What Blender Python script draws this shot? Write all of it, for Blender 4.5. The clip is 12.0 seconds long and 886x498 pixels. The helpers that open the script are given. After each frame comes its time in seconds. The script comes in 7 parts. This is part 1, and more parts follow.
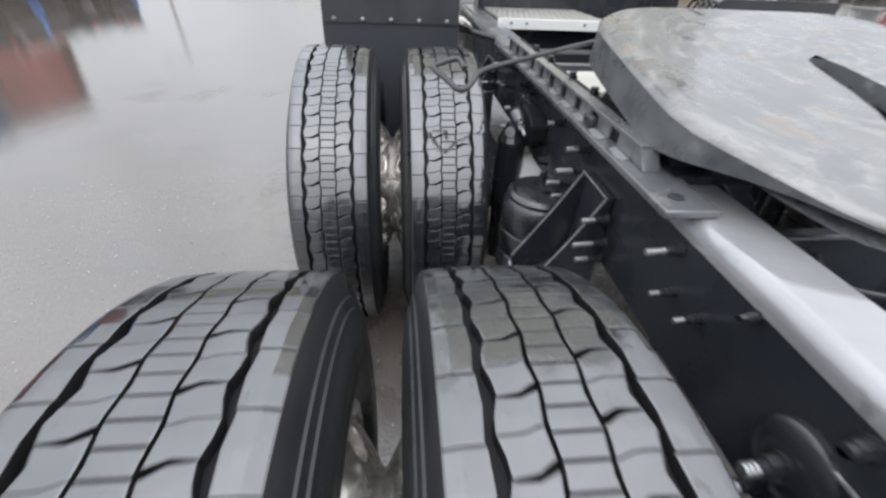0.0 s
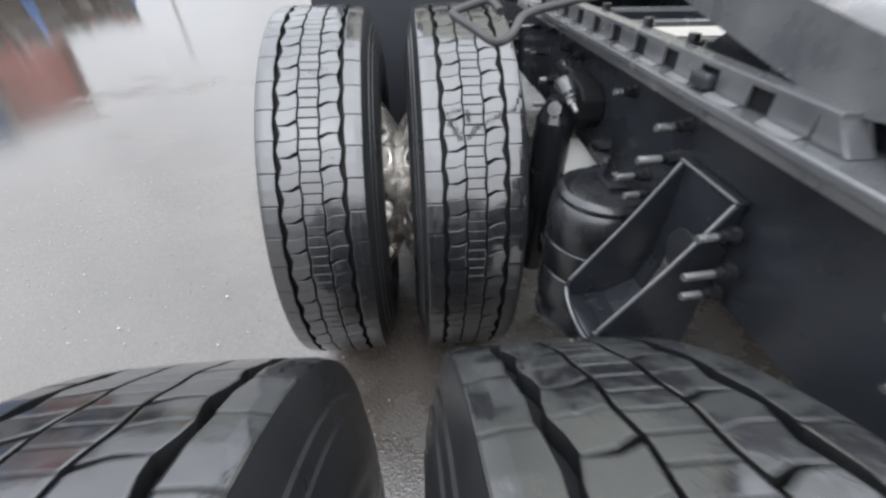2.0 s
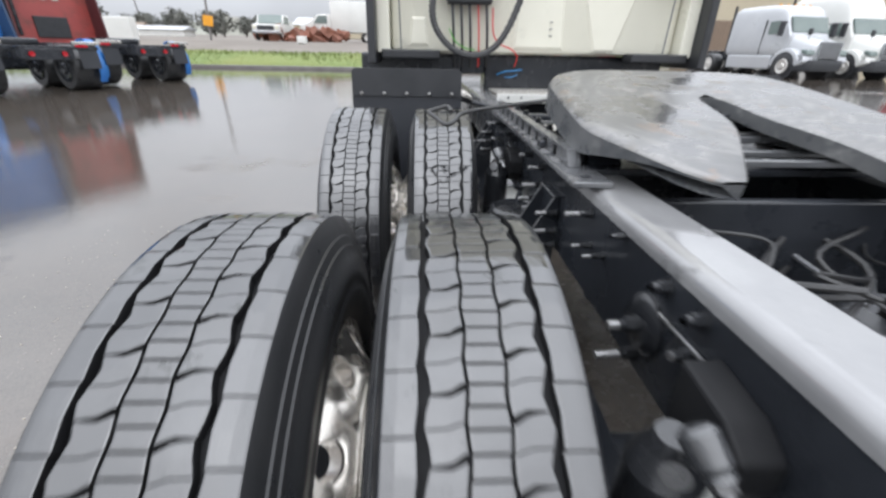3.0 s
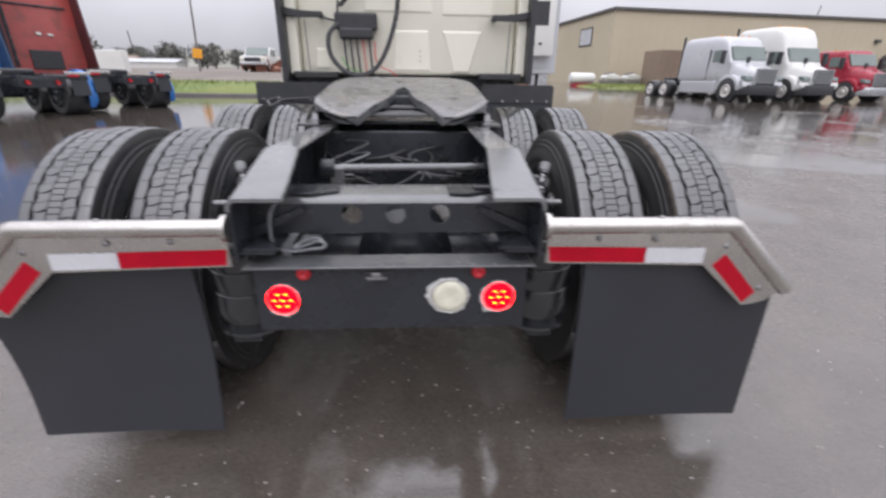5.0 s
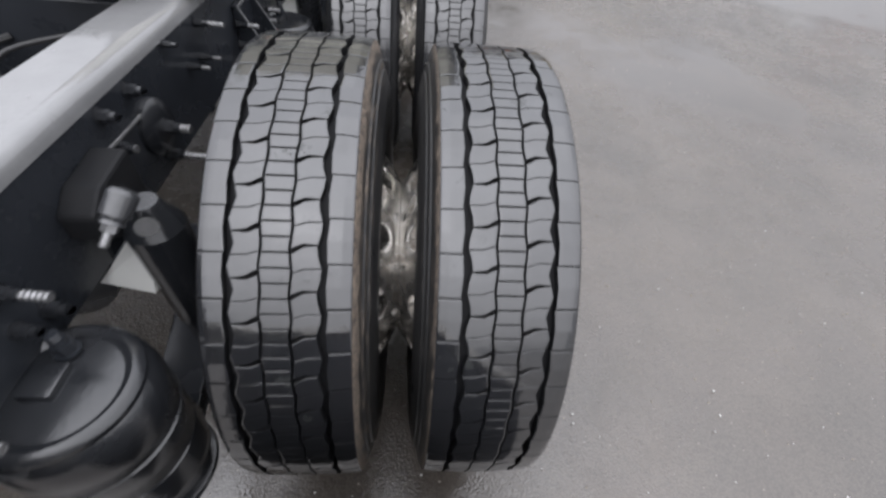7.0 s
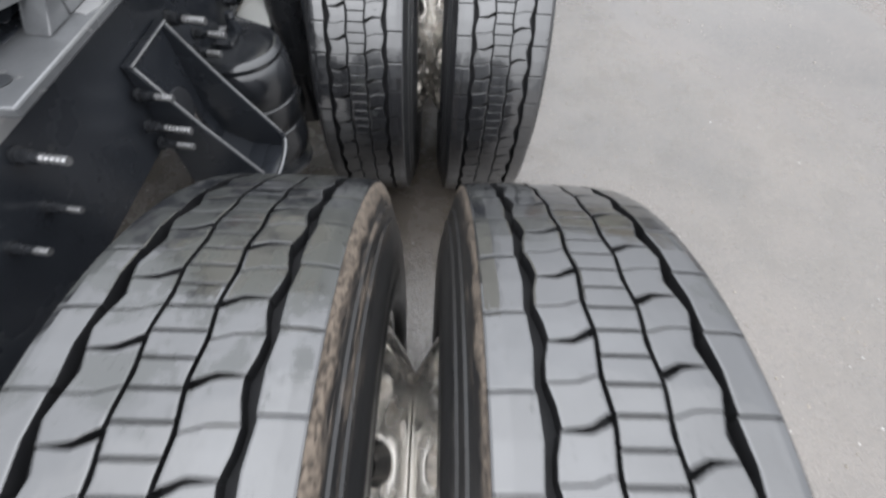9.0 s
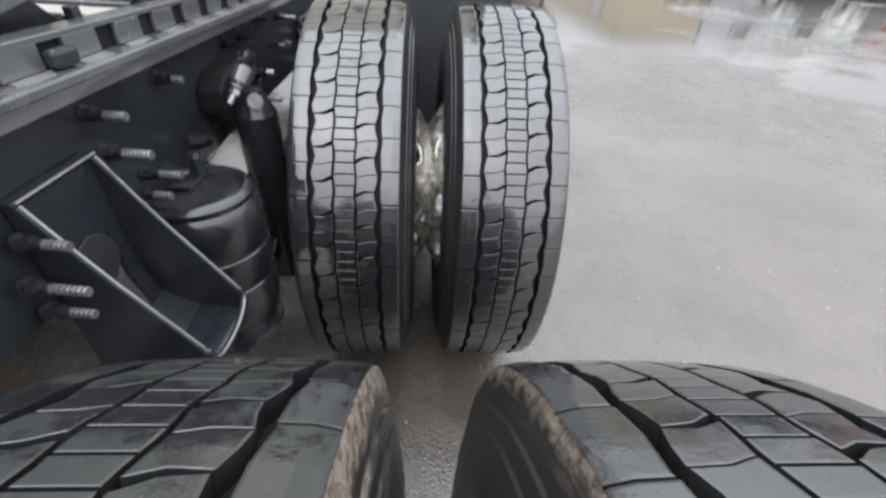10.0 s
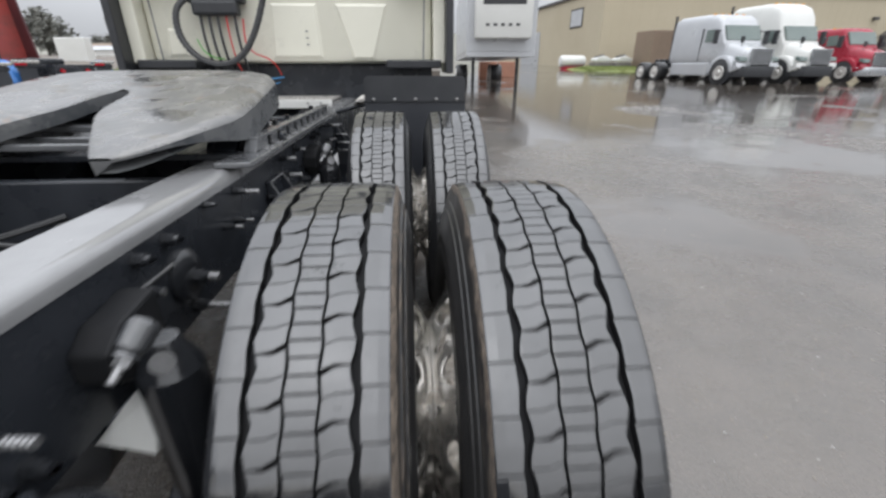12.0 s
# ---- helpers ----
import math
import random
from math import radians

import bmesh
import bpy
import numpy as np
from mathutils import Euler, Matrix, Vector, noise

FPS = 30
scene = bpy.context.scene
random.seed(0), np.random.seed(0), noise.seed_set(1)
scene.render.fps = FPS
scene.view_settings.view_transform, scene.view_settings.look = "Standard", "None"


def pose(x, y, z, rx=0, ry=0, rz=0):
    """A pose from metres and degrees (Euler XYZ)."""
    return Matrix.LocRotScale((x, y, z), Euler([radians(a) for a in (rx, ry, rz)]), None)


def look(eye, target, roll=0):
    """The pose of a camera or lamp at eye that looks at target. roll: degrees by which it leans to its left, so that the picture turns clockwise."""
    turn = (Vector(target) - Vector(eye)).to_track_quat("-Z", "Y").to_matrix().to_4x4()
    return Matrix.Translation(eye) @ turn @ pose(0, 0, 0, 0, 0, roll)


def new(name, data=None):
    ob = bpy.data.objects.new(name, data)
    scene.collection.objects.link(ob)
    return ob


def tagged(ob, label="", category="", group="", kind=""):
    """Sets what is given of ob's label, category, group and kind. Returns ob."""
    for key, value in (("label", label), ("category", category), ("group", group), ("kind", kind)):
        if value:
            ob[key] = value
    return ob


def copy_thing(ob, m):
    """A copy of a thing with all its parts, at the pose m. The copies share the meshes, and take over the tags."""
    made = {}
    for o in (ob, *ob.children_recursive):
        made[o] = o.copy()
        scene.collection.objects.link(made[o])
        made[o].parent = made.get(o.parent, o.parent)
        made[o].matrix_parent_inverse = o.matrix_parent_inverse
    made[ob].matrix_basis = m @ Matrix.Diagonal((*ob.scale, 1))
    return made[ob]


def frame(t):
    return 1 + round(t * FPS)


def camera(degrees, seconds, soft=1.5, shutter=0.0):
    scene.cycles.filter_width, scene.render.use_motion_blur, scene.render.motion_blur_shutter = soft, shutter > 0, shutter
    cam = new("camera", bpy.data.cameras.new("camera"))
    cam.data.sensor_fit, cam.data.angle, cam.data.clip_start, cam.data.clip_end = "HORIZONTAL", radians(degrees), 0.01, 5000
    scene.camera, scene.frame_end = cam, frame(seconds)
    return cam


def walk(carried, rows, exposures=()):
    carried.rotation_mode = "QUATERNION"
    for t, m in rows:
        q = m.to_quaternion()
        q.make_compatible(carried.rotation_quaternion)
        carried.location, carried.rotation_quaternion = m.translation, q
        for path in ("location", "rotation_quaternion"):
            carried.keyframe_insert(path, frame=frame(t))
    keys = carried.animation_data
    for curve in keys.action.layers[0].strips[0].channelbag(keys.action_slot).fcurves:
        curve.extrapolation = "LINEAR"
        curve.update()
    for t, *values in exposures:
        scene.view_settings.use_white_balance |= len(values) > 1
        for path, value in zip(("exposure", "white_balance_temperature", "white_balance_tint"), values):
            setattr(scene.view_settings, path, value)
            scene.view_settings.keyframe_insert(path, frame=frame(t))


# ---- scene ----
# the camera and its walk: seconds, x, y, z, pitch, roll, yaw
cam = camera(92.16, 12.0, soft=2.6, shutter=0.4)
ROWS = [
    (0.0, -0.868, -0.218, 1.328, -35.21, -2.20, -4.85),
    (0.5, -0.870, 0.000, 1.247, -34.09, -0.68, -4.56),
    (1.0, -0.888, 0.138, 1.143, -30.99, -0.87, -4.69),
    (1.5, -0.891, 0.187, 1.107, -25.59, 1.77, -4.05),
    (2.0, -0.872, 0.088, 1.199, -36.65, 0.02, -4.75),
    (2.5, -0.863, -0.208, 1.304, -32.89, 0.95, -5.44),
    (2.7, -0.846, -0.364, 1.294, -29.14, -0.19, -3.59),
    (4.3, -0.327, -1.431, 1.213, -19.05, -2.06, -0.16),
    (4.5, -0.224, -1.548, 1.215, -18.48, -1.46, -0.81),
    (5.0, 0.076, -1.786, 1.202, -21.38, -0.68, -3.25),
    (5.5, 0.476, -1.731, 1.201, -23.81, -2.57, -5.65),
    (6.0, 0.703, -1.434, 1.214, -24.36, -2.43, -8.24),
    (6.5, 0.848, -1.081, 1.225, -30.00, -2.48, -5.61),
    (6.7, 0.883, -0.948, 1.270, -37.41, -4.45, -3.88),
    (8.3, 0.954, -0.274, 1.431, -57.69, -3.30, 0.18),
    (8.5, 0.939, -0.221, 1.411, -58.47, -3.96, 0.32),
    (9.0, 0.922, -0.066, 1.333, -56.19, -2.63, 0.61),
    (9.5, 0.892, 0.067, 1.233, -45.34, -2.61, 0.05),
    (10.0, 0.881, 0.123, 1.168, -35.97, -3.11, -2.06),
    (10.5, 0.884, 0.107, 1.138, -28.19, -2.23, -2.50),
    (11.0, 0.891, -0.003, 1.203, -28.97, -2.68, -2.10),
    (11.5, 0.935, -0.380, 1.284, -26.35, -0.46, -0.94),
    (12.0, 0.879, -0.787, 1.238, -23.15, 0.02, -4.07),
]
EXPOSURES = [(0.0, 0.80, 6350, 10), (1.0, 0.90, 6350, 10), (1.5, 0.86, 6350, 10), (2.0, 0.96, 6350, 10), (2.7, 0.82, 6350, 10), (4.3, 0.34, 6450, 16), (5.2, 0.38, 6450, 17), (6.0, 0.28, 6450, 16), (6.7, 0.32, 6450, 14),
             (8.3, 0.84, 6450, 10), (9.5, 0.96, 6450, 10), (10.5, 0.90, 6400, 10), (11.0, 0.86, 6400, 10), (11.5, 0.62, 6400, 10), (12.0, 0.36, 6450, 10)]
walk(cam, [(t, pose(x, y, z, 90 + pitch, roll, yaw)) for t, x, y, z, pitch, roll, yaw in ROWS], EXPOSURES)

# world: a bright overcast sky, and the weak wide sun behind it
SUN_ELEVATION, SUN_ROTATION = radians(58), radians(200)
world = bpy.data.worlds.new("overcast_sky")
scene.world = world
world.use_nodes = True
wn, wl = world.node_tree.nodes, world.node_tree.links
sky = wn.new("ShaderNodeTexSky")
sky.sky_type, sky.sun_disc, sky.sun_elevation, sky.sun_rotation = "NISHITA", False, SUN_ELEVATION, SUN_ROTATION
sky.dust_density, sky.air_density = 4.0, 1.0
grey = wn.new("ShaderNodeHueSaturation")
grey.inputs["Saturation"].default_value = 0.12
wl.new(sky.outputs["Color"], grey.inputs["Color"])
cloud_map = wn.new("ShaderNodeTexCoord")
cloud = wn.new("ShaderNodeTexNoise")
cloud.inputs["Scale"].default_value, cloud.inputs["Detail"].default_value = 2.2, 4.0
wl.new(cloud_map.outputs["Generated"], cloud.inputs["Vector"])
cloud_ramp = wn.new("ShaderNodeMapRange")
cloud_ramp.inputs["From Min"].default_value, cloud_ramp.inputs["From Max"].default_value = 0.3, 0.7
cloud_ramp.inputs["To Min"].default_value, cloud_ramp.inputs["To Max"].default_value = 0.80, 1.16
wl.new(cloud.outputs["Fac"], cloud_ramp.inputs["Value"])
sky_gain = wn.new("ShaderNodeVectorMath")
sky_gain.operation = "SCALE"
sky_gain.inputs["Scale"].default_value = 0.09
wl.new(grey.outputs["Color"], sky_gain.inputs[0])
cloud_cover = wn.new("ShaderNodeMix")
cloud_cover.data_type = "RGBA"
cloud_cover.inputs["Factor"].default_value = 0.85
wl.new(sky_gain.outputs["Vector"], cloud_cover.inputs["A"])
height = wn.new("ShaderNodeSeparateXYZ")
wl.new(cloud_map.outputs["Generated"], height.inputs["Vector"])
overcast = wn.new("ShaderNodeMapRange")
for key, v in (("From Min", 0.0), ("From Max", 1.0), ("To Min", 0.36), ("To Max", 2.12)):
    overcast.inputs[key].default_value = v
climb = wn.new("ShaderNodeMath")
climb.operation, climb.use_clamp = "POWER", True
climb.inputs[1].default_value = 0.88
wl.new(height.outputs["Z"], climb.inputs[0])
wl.new(climb.outputs["Value"], overcast.inputs["Value"])
cover = wn.new("ShaderNodeMath")
cover.operation = "MULTIPLY"
wl.new(overcast.outputs["Result"], cover.inputs[0])
wl.new(cloud_ramp.outputs["Result"], cover.inputs[1])
cloud_tint = wn.new("ShaderNodeVectorMath")
cloud_tint.operation = "SCALE"
cloud_tint.inputs[0].default_value = (0.955, 0.99, 1.05)
wl.new(cover.outputs["Value"], cloud_tint.inputs["Scale"])
wl.new(cloud_tint.outputs["Vector"], cloud_cover.inputs["B"])
wl.new(cloud_cover.outputs["Result"], wn["Background"].inputs["Color"])
wn["Background"].inputs["Strength"].default_value = 1.0

sun = new("sun", bpy.data.lights.new("sun", "SUN"))
sun.data.energy, sun.data.angle, sun.data.color = 0.5, radians(110), (1.0, 0.97, 0.93)
sun.matrix_world = look((0, 0, 0), (-0.18, 0.5, -0.85))


# ---- materials ----
def noise_node(nt, scale, detail=3.0, rough=0.55, vector=None):
    n = nt.nodes.new("ShaderNodeTexNoise")
    n.inputs["Scale"].default_value, n.inputs["Detail"].default_value, n.inputs["Roughness"].default_value = scale, detail, rough
    if vector is not None:
        nt.links.new(vector, n.inputs["Vector"])
    return n.outputs["Fac"]


def span(nt, value, a, b, lo, hi):
    n = nt.nodes.new("ShaderNodeMapRange")
    for key, v in (("From Min", a), ("From Max", b), ("To Min", lo), ("To Max", hi)):
        n.inputs[key].default_value = v
    nt.links.new(value, n.inputs["Value"])
    return n.outputs["Result"]


def blend(nt, fac, a, b):
    n = nt.nodes.new("ShaderNodeMix")
    n.data_type = "RGBA"
    nt.links.new(fac, n.inputs["Factor"])
    for key, v in (("A", a), ("B", b)):
        if isinstance(v, tuple):
            n.inputs[key].default_value = (*v, 1)
        else:
            nt.links.new(v, n.inputs[key])
    return n.outputs["Result"]


def water_drops(nt, where, scale, strength, normal):
    """The relief of small scattered drops of rain."""
    cells = nt.nodes.new("ShaderNodeTexVoronoi")
    cells.inputs["Scale"].default_value = scale
    nt.links.new(where, cells.inputs["Vector"])
    b = nt.nodes.new("ShaderNodeBump")
    b.inputs["Strength"].default_value, b.inputs["Distance"].default_value = strength, 0.0012
    drop = nt.nodes.new("ShaderNodeMath")
    drop.operation = "MULTIPLY"
    nt.links.new(span(nt, cells.outputs["Distance"], 0.0, 0.20, 1.0, 0.0), drop.inputs[0])
    nt.links.new(span(nt, noise_node(nt, scale * 0.2, 3.0, 0.6, where), 0.50, 0.62, 0.0, 1.0), drop.inputs[1])
    nt.links.new(drop.outputs[0], b.inputs["Height"])
    nt.links.new(normal, b.inputs["Normal"])
    return b.outputs["Normal"]


def surface(name, colour, colour2=None, rough=(0.4, 0.6), metal=0.0, grain=60.0, patch=4.0, bump=0.15, bump_scale=80.0,
            dirt=None, dirt_amount=(0.55, 0.75), dirt_scale=9.0, ior=1.5, coat=0.0, spread=0.25, bump_distance=0.002, drops=0.0):
    """A worn surface: two colours mixed by large patches and fine grain, uneven gloss, dirt and a fine relief."""
    mat = bpy.data.materials.new(name)
    mat.use_nodes = True
    nt = mat.node_tree
    bsdf = nt.nodes["Principled BSDF"]
    where = nt.nodes.new("ShaderNodeTexCoord").outputs["Object"]
    big, fine = noise_node(nt, patch, 4.0, 0.6, where), noise_node(nt, grain, 3.0, 0.6, where)
    if colour2 is None:
        colour2 = tuple(v * (1 - spread) for v in colour)
    base = blend(nt, span(nt, big, 0.3, 0.7, 0.0, 1.0), colour, colour2)
    mid = tuple((a + b) / 2 * (1 - spread * 0.6) for a, b in zip(colour, colour2))
    base = blend(nt, span(nt, fine, 0.5, 0.8, 0.0, 0.7), base, mid)
    gloss = span(nt, big, 0.3, 0.7, rough[0], rough[1])
    if dirt:
        mask = span(nt, noise_node(nt, dirt_scale, 6.0, 0.65, where), dirt_amount[0], dirt_amount[1], 0.0, 1.0)
        base = blend(nt, mask, base, dirt)
        n = nt.nodes.new("ShaderNodeMix")
        nt.links.new(mask, n.inputs[0]), nt.links.new(gloss, n.inputs[2])
        n.inputs[3].default_value = 0.75
        gloss = n.outputs[0]
    nt.links.new(base, bsdf.inputs["Base Color"])
    nt.links.new(gloss, bsdf.inputs["Roughness"])
    bsdf.inputs["Metallic"].default_value, bsdf.inputs["IOR"].default_value = metal, ior
    if coat:
        bsdf.inputs["Coat Weight"].default_value, bsdf.inputs["Coat Roughness"].default_value = coat, 0.06
    if bump:
        b = nt.nodes.new("ShaderNodeBump")
        b.inputs["Strength"].default_value, b.inputs["Distance"].default_value = bump, bump_distance
        nt.links.new(noise_node(nt, bump_scale, 4.0, 0.6, where), b.inputs["Height"])
        nt.links.new(water_drops(nt, where, 150.0, drops, b.outputs["Normal"]) if drops else b.outputs["Normal"], bsdf.inputs["Normal"])
    return mat


def scrape(mat, centre, light, dark, rust):
    """Adds arcs scraped by turning trailers round the king pin, smears of grease and a few rusty scratches to a plate."""
    nt = mat.node_tree
    bsdf = nt.nodes["Principled BSDF"]
    where = nt.nodes.new("ShaderNodeTexCoord").outputs["Object"]
    shift = nt.nodes.new("ShaderNodeVectorMath")
    shift.operation = "SUBTRACT"
    nt.links.new(where, shift.inputs[0])
    shift.inputs[1].default_value = centre
    split = nt.nodes.new("ShaderNodeSeparateXYZ")
    nt.links.new(shift.outputs[0], split.inputs[0])

    def calc(op, x, y):
        n = nt.nodes.new("ShaderNodeMath")
        n.operation = op
        nt.links.new(x, n.inputs[0])
        if isinstance(y, float):
            n.inputs[1].default_value = y
        else:
            nt.links.new(y, n.inputs[1])
        return n.outputs[0]
    x, y = split.outputs["X"], split.outputs["Y"]
    r = calc("SQRT", calc("ADD", calc("MULTIPLY", x, x), calc("MULTIPLY", y, y)), 0.0)
    polar = nt.nodes.new("ShaderNodeCombineXYZ")
    nt.links.new(r, polar.inputs[0])
    nt.links.new(calc("MULTIPLY", calc("ARCTAN2", x, y), 0.08), polar.inputs[1])
    arcs = noise_node(nt, 38.0, 5.0, 0.65, polar.outputs[0])
    smear = noise_node(nt, 7.0, 6.0, 0.65, where)
    marks = noise_node(nt, 13.0, 4.0, 0.6, where)
    base = bsdf.inputs["Base Color"].links[0].from_socket
    base = blend(nt, span(nt, arcs, 0.50, 0.60, 0.0, 0.6), base, light)
    base = blend(nt, span(nt, smear, 0.50, 0.58, 0.0, 0.8), base, dark)
    base = blend(nt, span(nt, marks, 0.62, 0.68, 0.0, 0.6), base, rust)
    nt.links.new(base, bsdf.inputs["Base Color"])
    gloss = nt.nodes.new("ShaderNodeMix")
    old = bsdf.inputs["Roughness"].links[0].from_socket
    nt.links.new(span(nt, smear, 0.47, 0.57, 0.0, 1.0), gloss.inputs[0])
    nt.links.new(old, gloss.inputs[2])
    gloss.inputs[3].default_value = 0.12
    nt.links.new(gloss.outputs[0], bsdf.inputs["Roughness"])
    b = nt.nodes.new("ShaderNodeBump")
    b.inputs["Strength"].default_value, b.inputs["Distance"].default_value = 0.22, 0.002
    nt.links.new(arcs, b.inputs["Height"])
    if bsdf.inputs["Normal"].links:
        nt.links.new(bsdf.inputs["Normal"].links[0].from_socket, b.inputs["Normal"])
    nt.links.new(b.outputs["Normal"], bsdf.inputs["Normal"])


def glowing(name, colour, strength):
    mat = bpy.data.materials.new(name)
    mat.use_nodes = True
    bsdf = mat.node_tree.nodes["Principled BSDF"]
    bsdf.inputs["Base Color"].default_value = (*colour, 1)
    bsdf.inputs["Roughness"].default_value, bsdf.inputs["IOR"].default_value = 0.2, 1.15
    bsdf.inputs["Emission Color"].default_value = (*colour, 1)
    bsdf.inputs["Emission Strength"].default_value = strength
    return mat


def wet_ground(name, matte, wet, scale):
    """Rain-wet asphalt: fine stone and grit under a film of water, with ragged puddles that mirror the sky."""
    mat = bpy.data.materials.new(name)
    mat.use_nodes = True
    nt = mat.node_tree
    bsdf = nt.nodes["Principled BSDF"]
    where = nt.nodes.new("ShaderNodeTexCoord").outputs["Object"]
    stone = nt.nodes.new("ShaderNodeTexVoronoi")
    stone.inputs["Scale"].default_value = 150.0
    nt.links.new(where, stone.inputs["Vector"])
    split = nt.nodes.new("ShaderNodeSeparateXYZ")
    nt.links.new(where, split.inputs["Vector"])
    low_yard = nt.nodes.new("ShaderNodeMath")
    nt.links.new(noise_node(nt, scale, 7.0, 0.6, where), low_yard.inputs[0])
    nt.links.new(span(nt, split.outputs["Y"], 1.0, 11.0, -0.05, 0.13), low_yard.inputs[1])
    flooded = nt.nodes.new("ShaderNodeMath")
    flooded.operation = "MULTIPLY"
    nt.links.new(span(nt, split.outputs["Y"], 1.2, 3.6, 0.0, 1.0), flooded.inputs[0])
    nt.links.new(span(nt, split.outputs["X"], -1.4, -3.6, 0.0, 0.17), flooded.inputs[1])
    deep = nt.nodes.new("ShaderNodeMath")
    nt.links.new(low_yard.outputs[0], deep.inputs[0])
    nt.links.new(flooded.outputs[0], deep.inputs[1])
    pool = deep.outputs[0]
    stain = noise_node(nt, 1.1, 5.0, 0.65, where)
    fine = noise_node(nt, 60.0, 5.0, 0.7, where)
    base = blend(nt, span(nt, pool, 0.44, 0.56, 0.0, 1.0), matte, wet)
    base = blend(nt, span(nt, stain, 0.40, 0.66, 0.0, 0.6), base, (0.048, 0.043, 0.038))
    base = blend(nt, span(nt, stone.outputs["Distance"], 0.0, 0.7, 0.3, 0.0), base, (0.20, 0.18, 0.15))
    base = blend(nt, span(nt, fine, 0.5, 0.75, 0.0, 0.5), base, (0.04, 0.036, 0.032))
    grit = nt.nodes.new("ShaderNodeTexVoronoi")
    grit.inputs["Scale"].default_value = 24.0
    nt.links.new(where, grit.inputs["Vector"])
    base = blend(nt, span(nt, grit.outputs["Distance"], 0.035, 0.065, 0.6, 0.0), base, (0.45, 0.40, 0.34))
    nt.links.new(base, bsdf.inputs["Base Color"])
    sheen = span(nt, noise_node(nt, 7.0, 6.0, 0.7, where), 0.42, 0.58, 0.36, 0.10)
    film = nt.nodes.new("ShaderNodeMix")
    nt.links.new(span(nt, pool, 0.46, 0.56, 0.0, 1.0), film.inputs[0])
    nt.links.new(sheen, film.inputs[2])
    film.inputs[3].default_value = 0.05
    nt.links.new(film.outputs[0], bsdf.inputs["Roughness"])
    bsdf.inputs["IOR"].default_value = 1.85
    b = nt.nodes.new("ShaderNodeBump")
    b.inputs["Distance"].default_value = 0.003
    nt.links.new(span(nt, pool, 0.45, 0.56, 0.55, 0.03), b.inputs["Strength"])
    nt.links.new(stone.outputs["Distance"], b.inputs["Height"])
    ripple = nt.nodes.new("ShaderNodeBump")
    ripple.inputs["Strength"].default_value, ripple.inputs["Distance"].default_value = 0.035, 0.03
    nt.links.new(noise_node(nt, 3.0, 3.0, 0.6, where), ripple.inputs["Height"])
    nt.links.new(b.outputs["Normal"], ripple.inputs["Normal"])
    shiver = nt.nodes.new("ShaderNodeBump")
    shiver.inputs["Strength"].default_value, shiver.inputs["Distance"].default_value = 0.12, 0.004
    nt.links.new(noise_node(nt, 26.0, 4.0, 0.65, where), shiver.inputs["Height"])
    nt.links.new(ripple.outputs["Normal"], shiver.inputs["Normal"])
    nt.links.new(shiver.outputs["Normal"], bsdf.inputs["Normal"])
    return mat


ASPHALT = wet_ground("wet_asphalt", (0.112, 0.094, 0.079), (0.078, 0.065, 0.055), 0.34)


